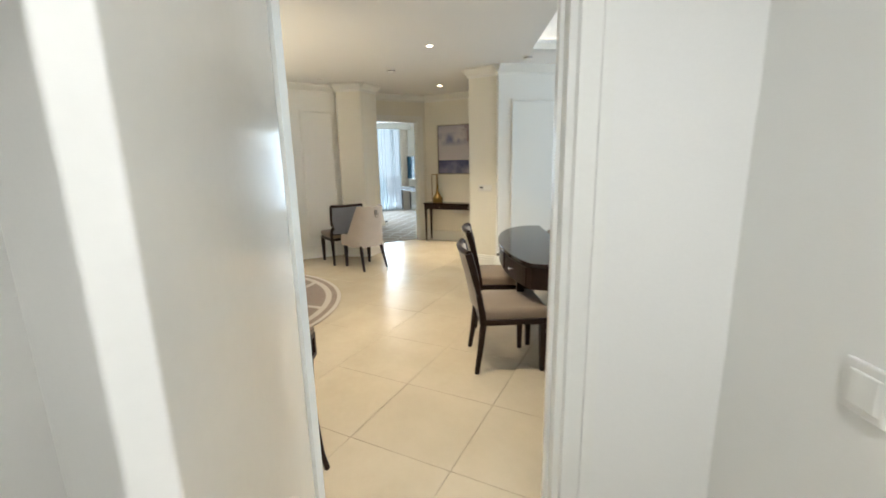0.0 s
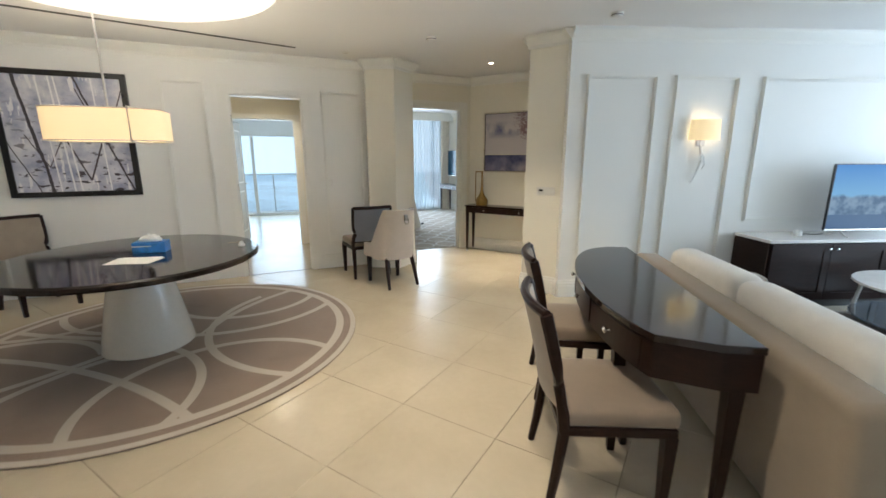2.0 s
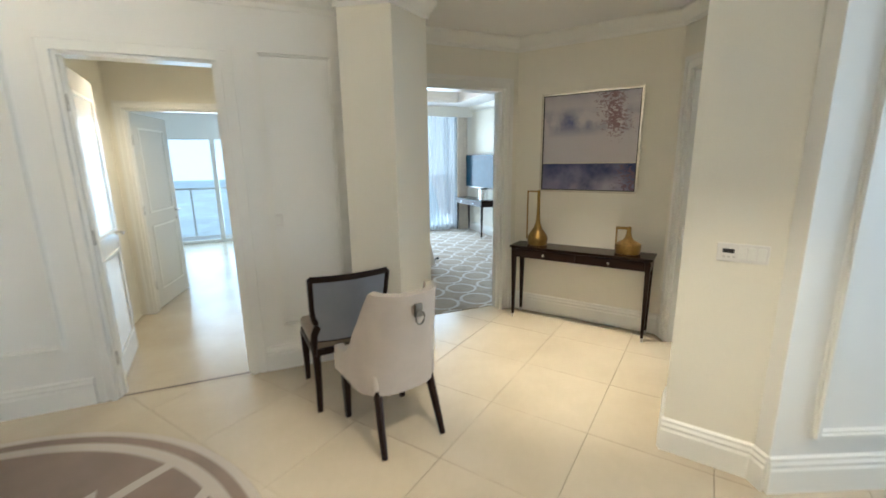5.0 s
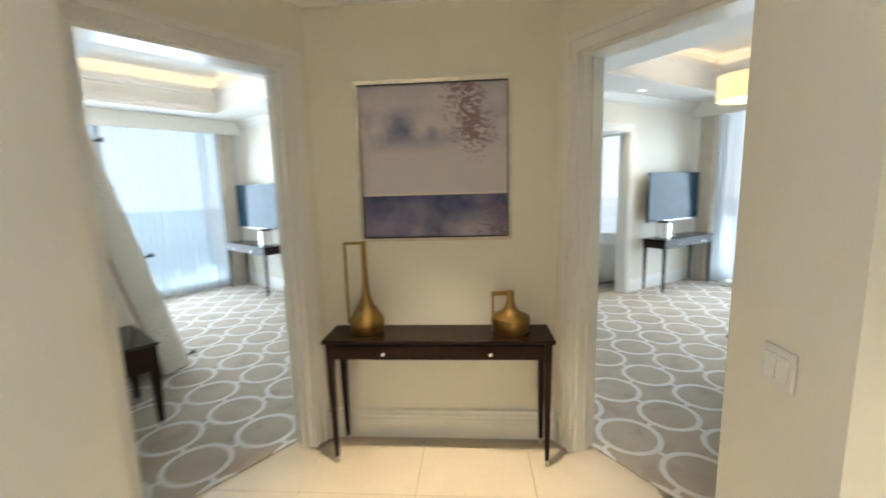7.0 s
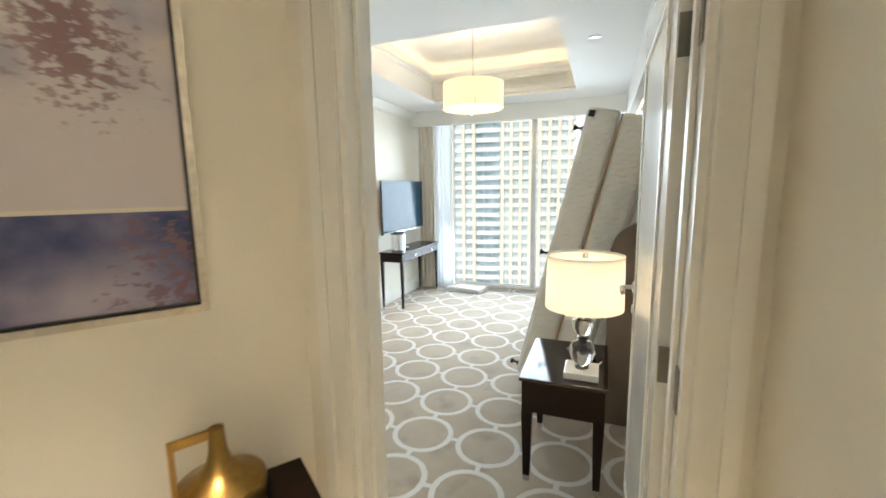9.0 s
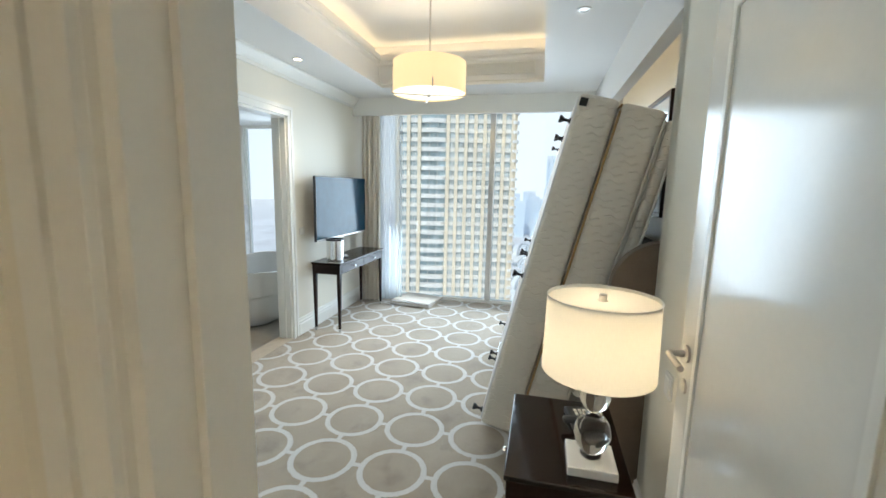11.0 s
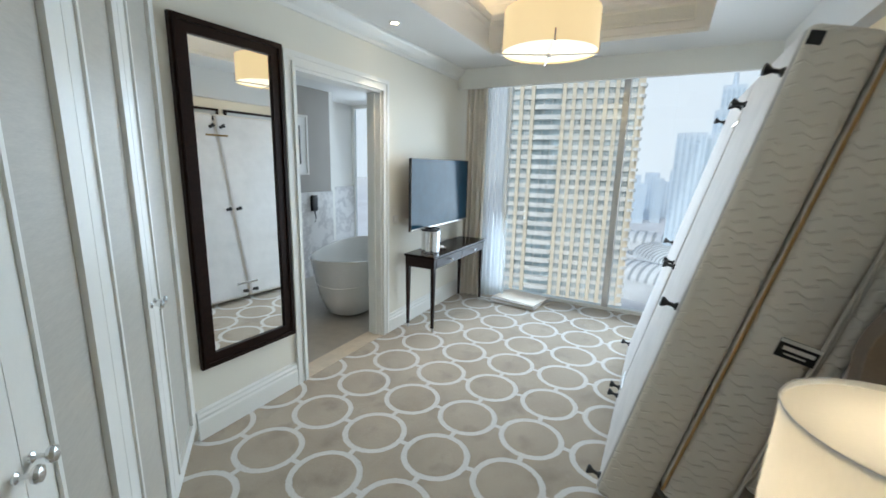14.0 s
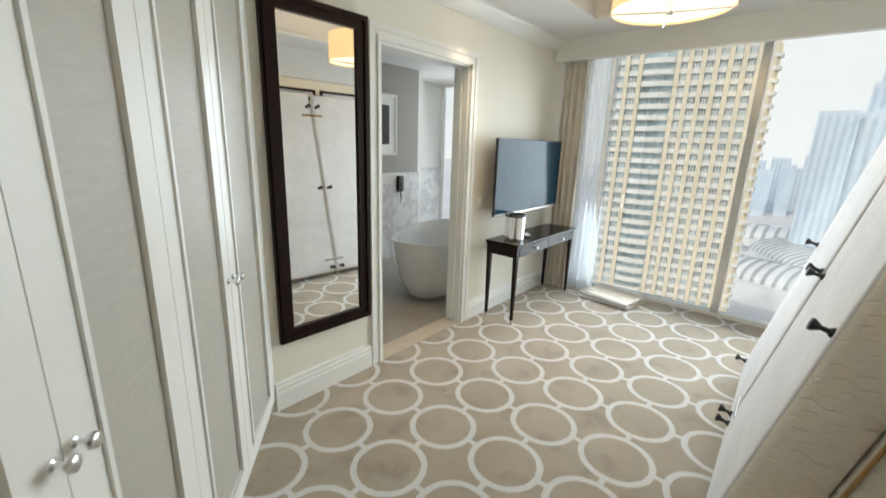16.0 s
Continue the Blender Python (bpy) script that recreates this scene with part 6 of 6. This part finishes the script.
def desk():
    """Half-round desk: its straight back runs along local y behind the sofa."""
    e = thing("desk", pose(1.40, -1.41, 0, 0, 0, -11), "half-round espresso desk with drawers behind the sofa", "desk")
    ln, mid, half = 1.80, 0.83, 0.95

    def front(y):
        q = max(-1.0, min(1.0, (y - mid) / half))
        return -(0.15 + 0.38 * math.sqrt(max(0.0, 1 - q * q)))

    def outline(k, y0, y1, n=28):
        return [(front(y0 + (y1 - y0) * i / n) * k, y0 + (y1 - y0) * i / n) for i in range(n + 1)]

    pts = [(0.0, 0.0), (-0.15, 0.0)] + outline(1.0, 0.07, ln - 0.06) + [(-0.15, ln), (0.0, ln)]
    part("top", prism(pts, 0.765, 0.795, 0.005), ESPTOP, e, "dark polished top")
    inn = [(0.0, 0.012), (-0.14, 0.012)] + outline(0.965, 0.085, ln - 0.075) + [(-0.14, ln - 0.012), (0.0, ln - 0.012)]
    part("apron", prism(inn, 0.60, 0.765), ESP, e)
    for y in (0.36, 0.85, 1.34):
        out = outline(0.965, y - 0.22, y + 0.22, 10)
        d = part("drawer", prism([(x - 0.008, yy) for x, yy in out] + [(x + 0.02, yy) for x, yy in out[::-1]], 0.615, 0.75), ESP, e)
        k = lathe([(0.006, 0.0), (0.005, 0.012), (0.015, 0.018), (0.016, 0.027), (0.004, 0.036)], 14)
        part("knob", k, CHROME, d, "chrome knob", smooth=True, m=pose(front(y) * 0.965 - 0.006, y, 0.685, 0, -90, 0))
    for x, y in ((-0.07, 0.05), (-0.07, ln - 0.05), (-0.40, 0.42), (-0.40, 1.33)):
        part("leg", frustum(bmesh.new(), x, y, 0.0, 0.62, 0.034, 0.062), ESP, e)
    return e


desk()


def sofa():
    """Long sofa; its back runs along local y at x = 0, its seat faces local +x."""
    e = thing("sofa", SM, "long beige fabric sofa with loose back cushions", "sofa")
    ln = 2.20
    bk = bx(0.0, 0.0, 0.06, 0.20, ln, 0.735, r=0.05, seg=4)
    for v in bk.verts:
        v.co.x -= 0.05 * max(0, (v.co.z - 0.1) / 0.7) - 0.05
    part("backrest", bk, SOFAF, e, smooth=True)
    part("base", bx(0.05, 0.02, 0.06, 0.94, ln - 0.02, 0.30, r=0.02), SOFAF, e, smooth=True)
    for y0, y1 in ((0.0, 0.19), (ln - 0.19, ln)):
        part("arm", bx(0.16, y0, 0.06, 0.95, y1, 0.60, r=0.045, seg=4), SOFAF, e, smooth=True)
    for y0, y1 in ((0.20, ln / 2), (ln / 2 + 0.005, ln - 0.20)):
        part("seat_cushion", bx(0.20, y0, 0.30, 0.95, y1, 0.46, r=0.05, seg=4), SOFAW, e, smooth=True)
        c = bx(0.19, y0 + 0.01, 0.45, 0.40, y1 - 0.01, 0.83, r=0.07, seg=4)
        for v in c.verts:
            v.co.z -= 0.03 * noise.noise(v.co * 3)
            v.co.x += 0.05 * (0.83 - v.co.z)
        part("back_cushion", c, SOFAW, e, smooth=True)
    for x in (0.08, 0.88):
        for y in (0.06, ln - 0.06):
            part("foot", frustum(bmesh.new(), x, y, 0.0, 0.065, 0.05, 0.06), ESP, e)
    return e


sofa()
lr = thing("living_rug", pose(4.3, -0.6, 0.0), "plain taupe rug under the coffee table", "rug")
part("carpet_sheet", bx(-1.95, -1.7, 0.0, 2.2, 1.45, 0.014, r=0.004), surface("taupe_rug_pile", (0.25, 0.205, 0.17), 0.95, vary=0.12, fine=320, coarse=2.5, relief=0.5, sheen=0.2), lr)
ct = thing("coffee_table", pose(4.42, 0.26, 0.014), "round white marble coffee table with a glass shelf", "coffee table")
part("tabletop", disc_prism(0.56, 0.395, 0.42, 64, 0.005), WMARB, ct, "white marble top")
part("glass_shelf", disc_prism(0.54, 0.10, 0.112, 64, 0.002), surface("blue_glass_shelf", (0.10, 0.15, 0.19), 0.08, vary=0.05, fine=5, coarse=1, relief=0.0, coat=0.8), ct, "tinted glass shelf")
for a in (20, 110, 200, 290):
    part("leg", tube([(0.56 * math.cos(radians(a)), 0.56 * math.sin(radians(a)), 0.0), (0.50 * math.cos(radians(a)), 0.50 * math.sin(radians(a)), 0.395)], 0.016, 10), WHITEP, ct, "white metal leg", smooth=True)


def media_cabinet():
    e = thing("media_cabinet", pose(3.50, 0.98, 0), "dark wooden media cabinet with a white marble top", "cabinet")
    w, d, h = 2.5, 0.475, 0.70
    part("body", bx(0, 0.02, 0.08, w, d, h - 0.03), ESP, e)
    part("plinth", bx(0.02, 0.05, 0.0, w - 0.02, d, 0.08), BLACK, e)
    part("worktop", bx(-0.01, -0.005, h - 0.03, w + 0.01, d, h, r=0.004), WMARB, e, "white marble slab")
    n = 4
    for i in range(n):
        a, b = 0.02 + i * (w - 0.04) / n, 0.02 + (i + 1) * (w - 0.04) / n
        dr = part("door", frame_run(bmesh.new(), a + 0.003, b - 0.003, 0.09, h - 0.04, 0.07, 0.0, 0.022), ESP, e)
        part("inset_panel", bx(a + 0.07, 0.008, 0.155, b - 0.07, 0.021, h - 0.105), ESP, dr)
        kx = b - 0.04 if i % 2 == 0 else a + 0.04
        part("knob", lathe([(0.006, 0.0), (0.005, 0.012), (0.013, 0.018), (0.014, 0.026), (0.004, 0.034)], 14), CHROME, dr, "chrome knob", smooth=True, m=pose(kx, 0.0, h - 0.09, 90))
    return e


media_cabinet()
television(pose(4.78, 1.12, 0.765, 0, 0, 0), 1.24, 0.66, "flat television on a cabinet showing a blue picture", LITTV, stand=True)
sp = thing("small_speaker", pose(3.98, 1.22, 0.70), "small white round speaker on the cabinet", "speaker")
part("body", lathe([(0.03, 0.0), (0.036, 0.01), (0.034, 0.045), (0.02, 0.06), (0.004, 0.062)], 20), WHITEP, sp, smooth=True)
part("cable", tube([(0.03, 0.02, 0.006), (0.12, 0.06, 0.006), (0.25, 0.03, 0.005), (0.36, 0.08, 0.005)], 0.004, 6), RUBBER, sp, smooth=True)
rc = thing("remote_control", pose(4.95, 1.05, 0.70, 0, 0, 12), "black remote control on the cabinet", "remote")
part("body", bx(-0.08, -0.02, 0, 0.08, 0.02, 0.018, r=0.005), RUBBER, rc)
for i in range(6):
    part("button", bx(-0.065 + 0.022 * i, -0.008, 0.017, -0.055 + 0.022 * i, 0.004, 0.0195), WHITEP, rc)


def sconce():
    e = thing("wall_sconce", pose(3.01, LIVY, 1.66, 0, 0, 180), "wall sconce with a lit half-drum shade and twisted bronze stem", "lamp")
    bm = bmesh.new()
    n = 20
    arc = [(0.16 * math.cos(math.pi * i / n), 0.02 + 0.11 * math.sin(math.pi * i / n)) for i in range(n + 1)]
    lo, hi = [bm.verts.new((x, y, 0.0)) for x, y in arc], [bm.verts.new((x * 0.94, y * 0.96, 0.20)) for x, y in arc]
    for i in range(n):
        bm.faces.new((lo[i], lo[i + 1], hi[i + 1], hi[i]))
    part("shade", bm, SHADE, e, "cream half-drum shade", smooth=True)
    part("stem", tube([(0.045, 0.05, 0.03), (0.045, 0.05, -0.05), (0.02, 0.045, -0.14), (0.015, 0.04, -0.22), (0.04, 0.035, -0.32), (0.07, 0.03, -0.40), (0.085, 0.025, -0.43)], [0.010, 0.011, 0.012, 0.012, 0.010, 0.007, 0.004], 8), STEEL, e, "twisted metal stem", smooth=True)
    part("branch", tube([(0.03, 0.045, -0.10), (-0.01, 0.05, -0.17), (-0.03, 0.045, -0.25), (-0.01, 0.035, -0.29)], [0.008, 0.008, 0.007, 0.004], 8), STEEL, e, smooth=True)
    part("back_plate", bx(-0.03, 0.0, -0.06, 0.06, 0.012, 0.12, r=0.004), STEEL, e)
    return e


sconce()
point_lamp("sconce_bulb", (3.01, LIVY - 0.085, 1.78), 0.85, WARM, 0.03)
wl = thing("window_3", Matrix.Identity(4), "wide living-room window", "window", kind="structure")
part("window_frame", frame_run(bmesh.new(), -4.0, 1.3, 0.05, 2.5, 0.06, -0.04, 0.04), TRIM, wl, m=pose(EASTX + 0.07, 0, 0, 0, 0, 90))
for y in (-2.4, -0.7):
    part("mullion", bx(EASTX + 0.03, y - 0.03, 0.11, EASTX + 0.11, y + 0.03, 2.44), STEEL, wl)
pn3 = part("pane", bx(EASTX + 0.065, -3.94, 0.11, EASTX + 0.075, 1.24, 2.44), PANE, wl)
pn3.visible_shadow = False

# ---- entrance door and vestibule ----
door_leaf(Matrix.Translation((*ep(-0.385, -0.14), 0.0)) @ pose(0, -0.042, 0, 0, 0, -86), 0.77, 2.14, "plain white entrance door standing open", panels=False)
vm, _ = along(ep(0.83, -3.2), ep(0.83, -0.13))
switch_plate(vm @ pose(2.68, 0, 1.10), 0.085, 0.10, 1, "white switch plate by the entrance")
jamb_hardware(Matrix.Translation((*ep(0.374, -0.05), 1.0)) @ pose(0, 0, 0, 0, 0, 90 - 11.5), "steel strike plate in the entrance frame")
# ---- study and passage behind the dining doorway ----
DM = pose(D0.x, D0.y, 0, 0, 0, 20)


def study_box(name, x0, y0, z0, x1, y1, z1, mat_, label, cat):
    ob = part(name, bx(x0, y0, z0, x1, y1, z1), mat_)
    ob.matrix_basis = DM
    return tagged(ob, label, cat, kind="structure")


study_box("wall_passage_west", -1.25, 0.12, -0.03, -1.15, 1.98, 2.9, WALL, "cream passage wall", "wall")
study_box("wall_passage_east", 0.12, 0.12, -0.03, 0.22, 1.86, 2.9, WALL, "cream passage wall", "wall")
study_box("wall_study_east", 0.55, 1.98, -0.03, 0.65, 6.4, 2.9, WALLW, "white study wall", "wall")
study_box("wall_study_front", 0.02, 1.86, -0.03, 0.65, 1.98, 2.9, WALL, "cream study wall", "wall")
study_box("wall_study_west", -2.4, 1.86, -0.03, -2.3, 6.4, 2.9, WALLW, "white study wall", "wall")
study_box("wall_study_front", -2.3, 1.86, -0.03, -1.03, 1.98, 2.9, WALL, "cream study wall", "wall")
study_box("wall_study_head", -1.03, 1.86, 2.12, 0.02, 1.98, 2.9, WALL, "cream wall over the study door", "wall")
study_box("ceiling_study", -2.4, 0.12, 2.55, 0.65, 6.4, 2.6, CEILM, "white study ceiling", "ceiling")
dcs = casing(dp(0.06, 1.86), dp(-1.2, 1.86), 0.04, 1.09, 2.12, w=0.07, deep=0.12)
l2 = door_leaf(DM @ pose(-1.01, 1.985, 0.0, 0, 0, 79), 0.82, 2.1, "white study door standing open")
door_leaf(DM @ pose(-0.845, 0.0, 0.0, 0, 0, 97) @ pose(0.13, 0, 0), 0.80, 2.2, "white passage door standing open")
sb = thing("study_cabinet", DM @ pose(0.12, 2.1, 0), "white cabinet along the study wall", "cabinet")
part("body", bx(0.03, 0, 0.0, 0.42, 1.4, 0.86), TRIM, sb)
part("top", bx(0.0, -0.01, 0.86, 0.42, 1.41, 0.89, r=0.004), MARBLE, sb)
ws = thing("window_4", DM @ pose(0, 6.25, 0), "glazed balcony door with a white frame", "window", kind="structure")
part("window_frame", frame_run(bmesh.new(), -2.3, 0.55, 0.0, 2.1, 0.06, -0.04, 0.04), TRIM, ws)
part("mullion", bx(-0.80, -0.04, 0.06, -0.72, 0.04, 2.04), TRIM, ws)
part("blind", bx(-2.3, -0.06, 2.04, 0.55, -0.02, 2.54), WALLW, ws, "white roller blind box")
pn4 = part("pane", bx(-2.24, -0.006, 0.06, 0.49, 0.004, 2.04), PANE, ws)
pn4.visible_shadow = False
rl = thing("balcony_rail", DM @ pose(0, 7.3, 0), "glass balcony balustrade with a steel rail", "railing")
part("rail", bx(-2.6, -0.02, 1.02, 1.0, 0.02, 1.06), STEEL, rl)
part("balcony_slab", bx(-2.6, -0.92, -0.2, 1.0, 0.05, -0.02), BALC, rl)
for x in (-2.55, -1.4, -0.3, 0.95):
    part("post", bx(x - 0.015, -0.015, -0.02, x + 0.015, 0.015, 1.02), STEEL, rl)

downlight(*dp(-0.5, 1.0), 2.55)
spot_lamp("spot_study_passage", (*dp(-0.5, 1.0), 2.53), 55, WARM, 150)

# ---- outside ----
tagged(part("ground", prism([(20, -2500), (4000, -2500), (4000, 2500), (20, 2500)], -78.5, -78.0), CONCR), "pale city ground", "ground", kind="structure")
tagged(part("ground", prism([(-3000, 14), (19.9, 14), (19.9, 3000), (-3000, 3000)], -78.5, -78.0), LAGOON), "pale blue lagoon and ground", "ground", kind="structure")


def tower():
    """Beige residential tower: storeys of white balconies between tall piers, with a rounded bay."""
    e = thing("apartment_tower", pose(153.2, 12.2, -78, 0, 0, 101.7), "tall beige apartment tower with white balconies", "building")
    wd, fl, nf = 44.0, 3.3, 33
    top = nf * fl
    part("core_wall", bx(0.6, -24, 0, wd - 0.6, -0.95, top - 0.4), TGLASS, e, "grey-blue window band")
    bay0, bay1 = 24.6, 34.4
    xs = [1.5, 4.8, 8.1, 11.4, 14.7, 18.0, 21.3, bay0 - 0.2, bay1 + 0.2, 38.4, 42.3]
    for x in xs:
        part("pier", bx(x - 0.62, -2.2, 0, x + 0.62, 0.25, top + 0.8), FACADE, e)
    part("side_pier", bx(0.0, -24, 0, 1.0, -0.6, top), FACADE, e)
    cols = list(zip(xs, xs[1:]))
    rail = BALC
    for k in range(nf):
        z = k * fl
        b = bmesh.new()
        box(b, 0.3, -2.4, z - 0.18, wd - 0.3, -0.35, z + 0.18)
        for x0, x1 in cols:
            if x0 > bay0 - 1 and x1 < bay1 + 1:
                continue
            box(b, x0 + 0.6, -0.62, z + 0.18, x1 - 0.6, -0.42, z + 1.3)
        part("storey_balcony", b, rail, e, "white balcony band")
        c = (bay0 + bay1) / 2
        arc = [(c + 4.6 * math.cos(math.radians(a)), -0.9 + 2.1 * math.sin(math.radians(a))) for a in range(0, 181, 15)]
        part("rounded_balcony", prism(arc, z - 0.2, z + 1.25), rail, e, "rounded white balcony")
        edge = [(0.9 + 1.7 * math.cos(math.radians(a)), -1.6 + 2.1 * math.sin(math.radians(a))) for a in range(60, 271, 30)]
        part("corner_balcony", prism(edge, z - 0.2, z + 0.8), rail, e, "rounded corner balcony")
    w = bmesh.new()
    for k in range(nf):
        for x0, x1 in cols:
            for f in (0.34, 0.66):
                x = x0 + 0.62 + (x1 - x0 - 1.24) * f
                box(w, x - 0.11, -1.0, k * fl + 0.2, x + 0.11, -0.82, (k + 1) * fl - 0.2)
    tagged(part("window_bars", w, BALC, e), "", "", "", "stuff")
    part("roof", bx(0.3, -24, top - 0.4, wd - 0.3, -0.8, top + 0.4), BALC, e)
    return e


tower()


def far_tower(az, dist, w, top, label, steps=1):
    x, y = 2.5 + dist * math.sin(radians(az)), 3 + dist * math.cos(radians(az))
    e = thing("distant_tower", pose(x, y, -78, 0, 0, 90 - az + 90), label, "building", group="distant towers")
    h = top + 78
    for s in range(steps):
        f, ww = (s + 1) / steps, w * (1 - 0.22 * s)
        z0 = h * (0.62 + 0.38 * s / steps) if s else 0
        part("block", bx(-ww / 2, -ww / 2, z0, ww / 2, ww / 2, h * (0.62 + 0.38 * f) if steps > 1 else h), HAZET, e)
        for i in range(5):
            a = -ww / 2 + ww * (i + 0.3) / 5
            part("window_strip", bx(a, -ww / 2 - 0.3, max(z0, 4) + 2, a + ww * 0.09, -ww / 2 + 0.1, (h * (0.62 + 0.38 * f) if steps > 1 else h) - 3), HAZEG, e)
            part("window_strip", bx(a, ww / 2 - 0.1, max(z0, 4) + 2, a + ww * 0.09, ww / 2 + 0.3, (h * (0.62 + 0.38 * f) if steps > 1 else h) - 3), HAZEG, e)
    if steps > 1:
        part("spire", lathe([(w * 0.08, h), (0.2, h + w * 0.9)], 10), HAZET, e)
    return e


far_tower(92.0, 380, 20, 30, "distant tower tinted pale blue for haze")
far_tower(95.4, 400, 27, 66, "stepped distant tower with a spire, tinted pale blue for haze", 3)
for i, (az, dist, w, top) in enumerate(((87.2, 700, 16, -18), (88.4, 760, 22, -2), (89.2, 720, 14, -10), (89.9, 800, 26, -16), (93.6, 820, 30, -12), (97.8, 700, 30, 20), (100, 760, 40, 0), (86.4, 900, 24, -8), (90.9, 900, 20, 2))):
    far_tower(az, dist, w, top, "skyline block tinted pale blue for haze")


def mall_roof(x, y, sx, sy, rz, n):
    e = thing("low_roof_building", pose(x, y, -78, 0, 0, rz), "low white vaulted roof seen from above", "building", group="low roofs")
    part("wall", bx(-sx, -sy, 0, sx, sy, 12), ROOFW, e)
    arc = [(-sy * 1.02 * math.cos(math.pi * i / 14), 12 + 9 * math.sin(math.pi * i / 14)) for i in range(15)]
    bm = bmesh.new()
    a = [bm.verts.new((-sx, q, z)) for q, z in arc]
    b = [bm.verts.new((sx, q, z)) for q, z in arc]
    for i in range(14):
        bm.faces.new((a[i], a[i + 1], b[i + 1], b[i]))
    bm.faces.new(a)
    bm.faces.new(b[::-1])
    bmesh.ops.recalc_face_normals(bm, faces=bm.faces)
    part("vault", bm, ROOFW, e)
    for k in range(n):
        xx = -sx + 2 * sx * (k + 0.5) / n
        bm = bmesh.new()
        a = [bm.verts.new((xx - sx * 0.35 / n, q * 1.01, z + 0.5)) for q, z in arc]
        b = [bm.verts.new((xx + sx * 0.35 / n, q * 1.01, z + 0.5)) for q, z in arc]
        for i in range(14):
            bm.faces.new((a[i], a[i + 1], b[i + 1], b[i]))
        part("roof_rib", bm, ROOFG, e)
    return e


mall_roof(292, 8, 46, 18, 70, 18)
mall_roof(345, -14, 44, 18, 25, 16)
mall_roof(262, -22, 30, 14, 10, 16)
mall_roof(440, 10, 60, 20, 85, 16)
for x, y, s in ((385, 22, 16), (400, -16, 20), (300, -48, 18), (480, -40, 26), (520, 20, 24)):
    ob = thing("flat_roof_building", pose(x, y, -78, 0, 0, x % 37), "low pale building with a flat roof", "building", group="flat roofs")
    part("block", bx(-s, -s * 0.7, 0, s, s * 0.7, 9), ROOFW, ob)
    part("roof_plant", bx(-s * 0.4, -s * 0.2, 9, s * 0.2, s * 0.2, 11.5), ROOFG, ob)
tagged(part("road", bx(60, -75, -78.0, 900, -62, -77.9), ROOFG), "grey road far below", "road", kind="structure")

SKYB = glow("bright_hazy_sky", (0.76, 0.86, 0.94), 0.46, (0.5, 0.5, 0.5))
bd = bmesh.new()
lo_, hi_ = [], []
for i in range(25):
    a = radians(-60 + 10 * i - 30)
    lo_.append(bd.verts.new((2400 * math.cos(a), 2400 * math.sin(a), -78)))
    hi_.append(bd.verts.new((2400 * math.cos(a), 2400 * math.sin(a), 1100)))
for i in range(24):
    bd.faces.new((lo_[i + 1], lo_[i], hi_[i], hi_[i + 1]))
# sky light put into the backdrop's glow, stronger towards the sun's side
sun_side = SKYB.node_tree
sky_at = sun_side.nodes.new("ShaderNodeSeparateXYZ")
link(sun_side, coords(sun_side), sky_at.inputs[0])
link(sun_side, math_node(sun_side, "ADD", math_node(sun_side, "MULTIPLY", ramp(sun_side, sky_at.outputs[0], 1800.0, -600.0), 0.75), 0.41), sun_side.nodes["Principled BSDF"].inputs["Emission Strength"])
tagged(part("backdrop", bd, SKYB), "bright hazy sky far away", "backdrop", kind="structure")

# ---- stone tiles of the hall, dining and living floor ----
TS = 0.625
tile_bm = bx(-TS / 2 + 0.0012, -TS / 2 + 0.0012, -0.02, TS / 2 - 0.0012, TS / 2 - 0.0012, 0.0)
top_edges = [e for e in tile_bm.edges if all(v.co.z > -0.001 for v in e.verts)]
bmesh.ops.bevel(tile_bm, geom=top_edges, offset=0.0012, segments=1, affect="EDGES")
tile_me = bpy.data.meshes.new("tile")
tile_bm.to_mesh(tile_me)
tile_bm.free()
tile_me.materials.append(TILE)
tile_floor = thing("floor", KM, "large cream stone floor tiles laid diagonally", "floor", kind="structure")
near, rest = [], []
for i in range(-20, 20):
    for j in range(-20, 14):
        u, n = 1.775 + TS * (i + 0.5), -4.883 + TS * (j + 0.5)
        w = CEN + U * u + NN * n
        if not (-5.0 < w.x < 7.3 and -6.6 < w.y < 4.4):
            continue
        if w.y > 2.0 and w.x > 2.45:
            continue
        if w.y > 1.9 and w.x > 1.9 and not (2.0 < w.y < 3.5 and w.x < 2.3):
            continue
        (near if (abs(w.x + 0.6) < 3.6 and -4.6 < w.y) else rest).append((u, n))
near.sort(key=lambda q: (q[0] - 0.6) ** 2 * 0.5 + (q[1] + 3.0) ** 2 * 0.3)
rest += near[290:]
for u, n in near[:290]:
    t = bpy.data.objects.new("tile", tile_me)
    scene.collection.objects.link(t)
    t.parent = tile_floor
    t.location = (u, n, random.uniform(-0.0004, 0.0))
rb = bmesh.new()
for u, n in rest:
    box(rb, u - TS / 2 + 0.0012, n - TS / 2 + 0.0012, -0.02, u + TS / 2 - 0.0012, n + TS / 2 - 0.0012, -0.0003)
tagged(part("outer_tiles", rb, TILE, tile_floor), "", "", "", "stuff")
pas = part("floor_passage", bx(-2.35, -0.02, -0.02, 0.6, 6.3, 0.0015), TILE)
pas.matrix_basis = DM
tagged(pas, "cream stone passage floor", "floor", kind="structure")
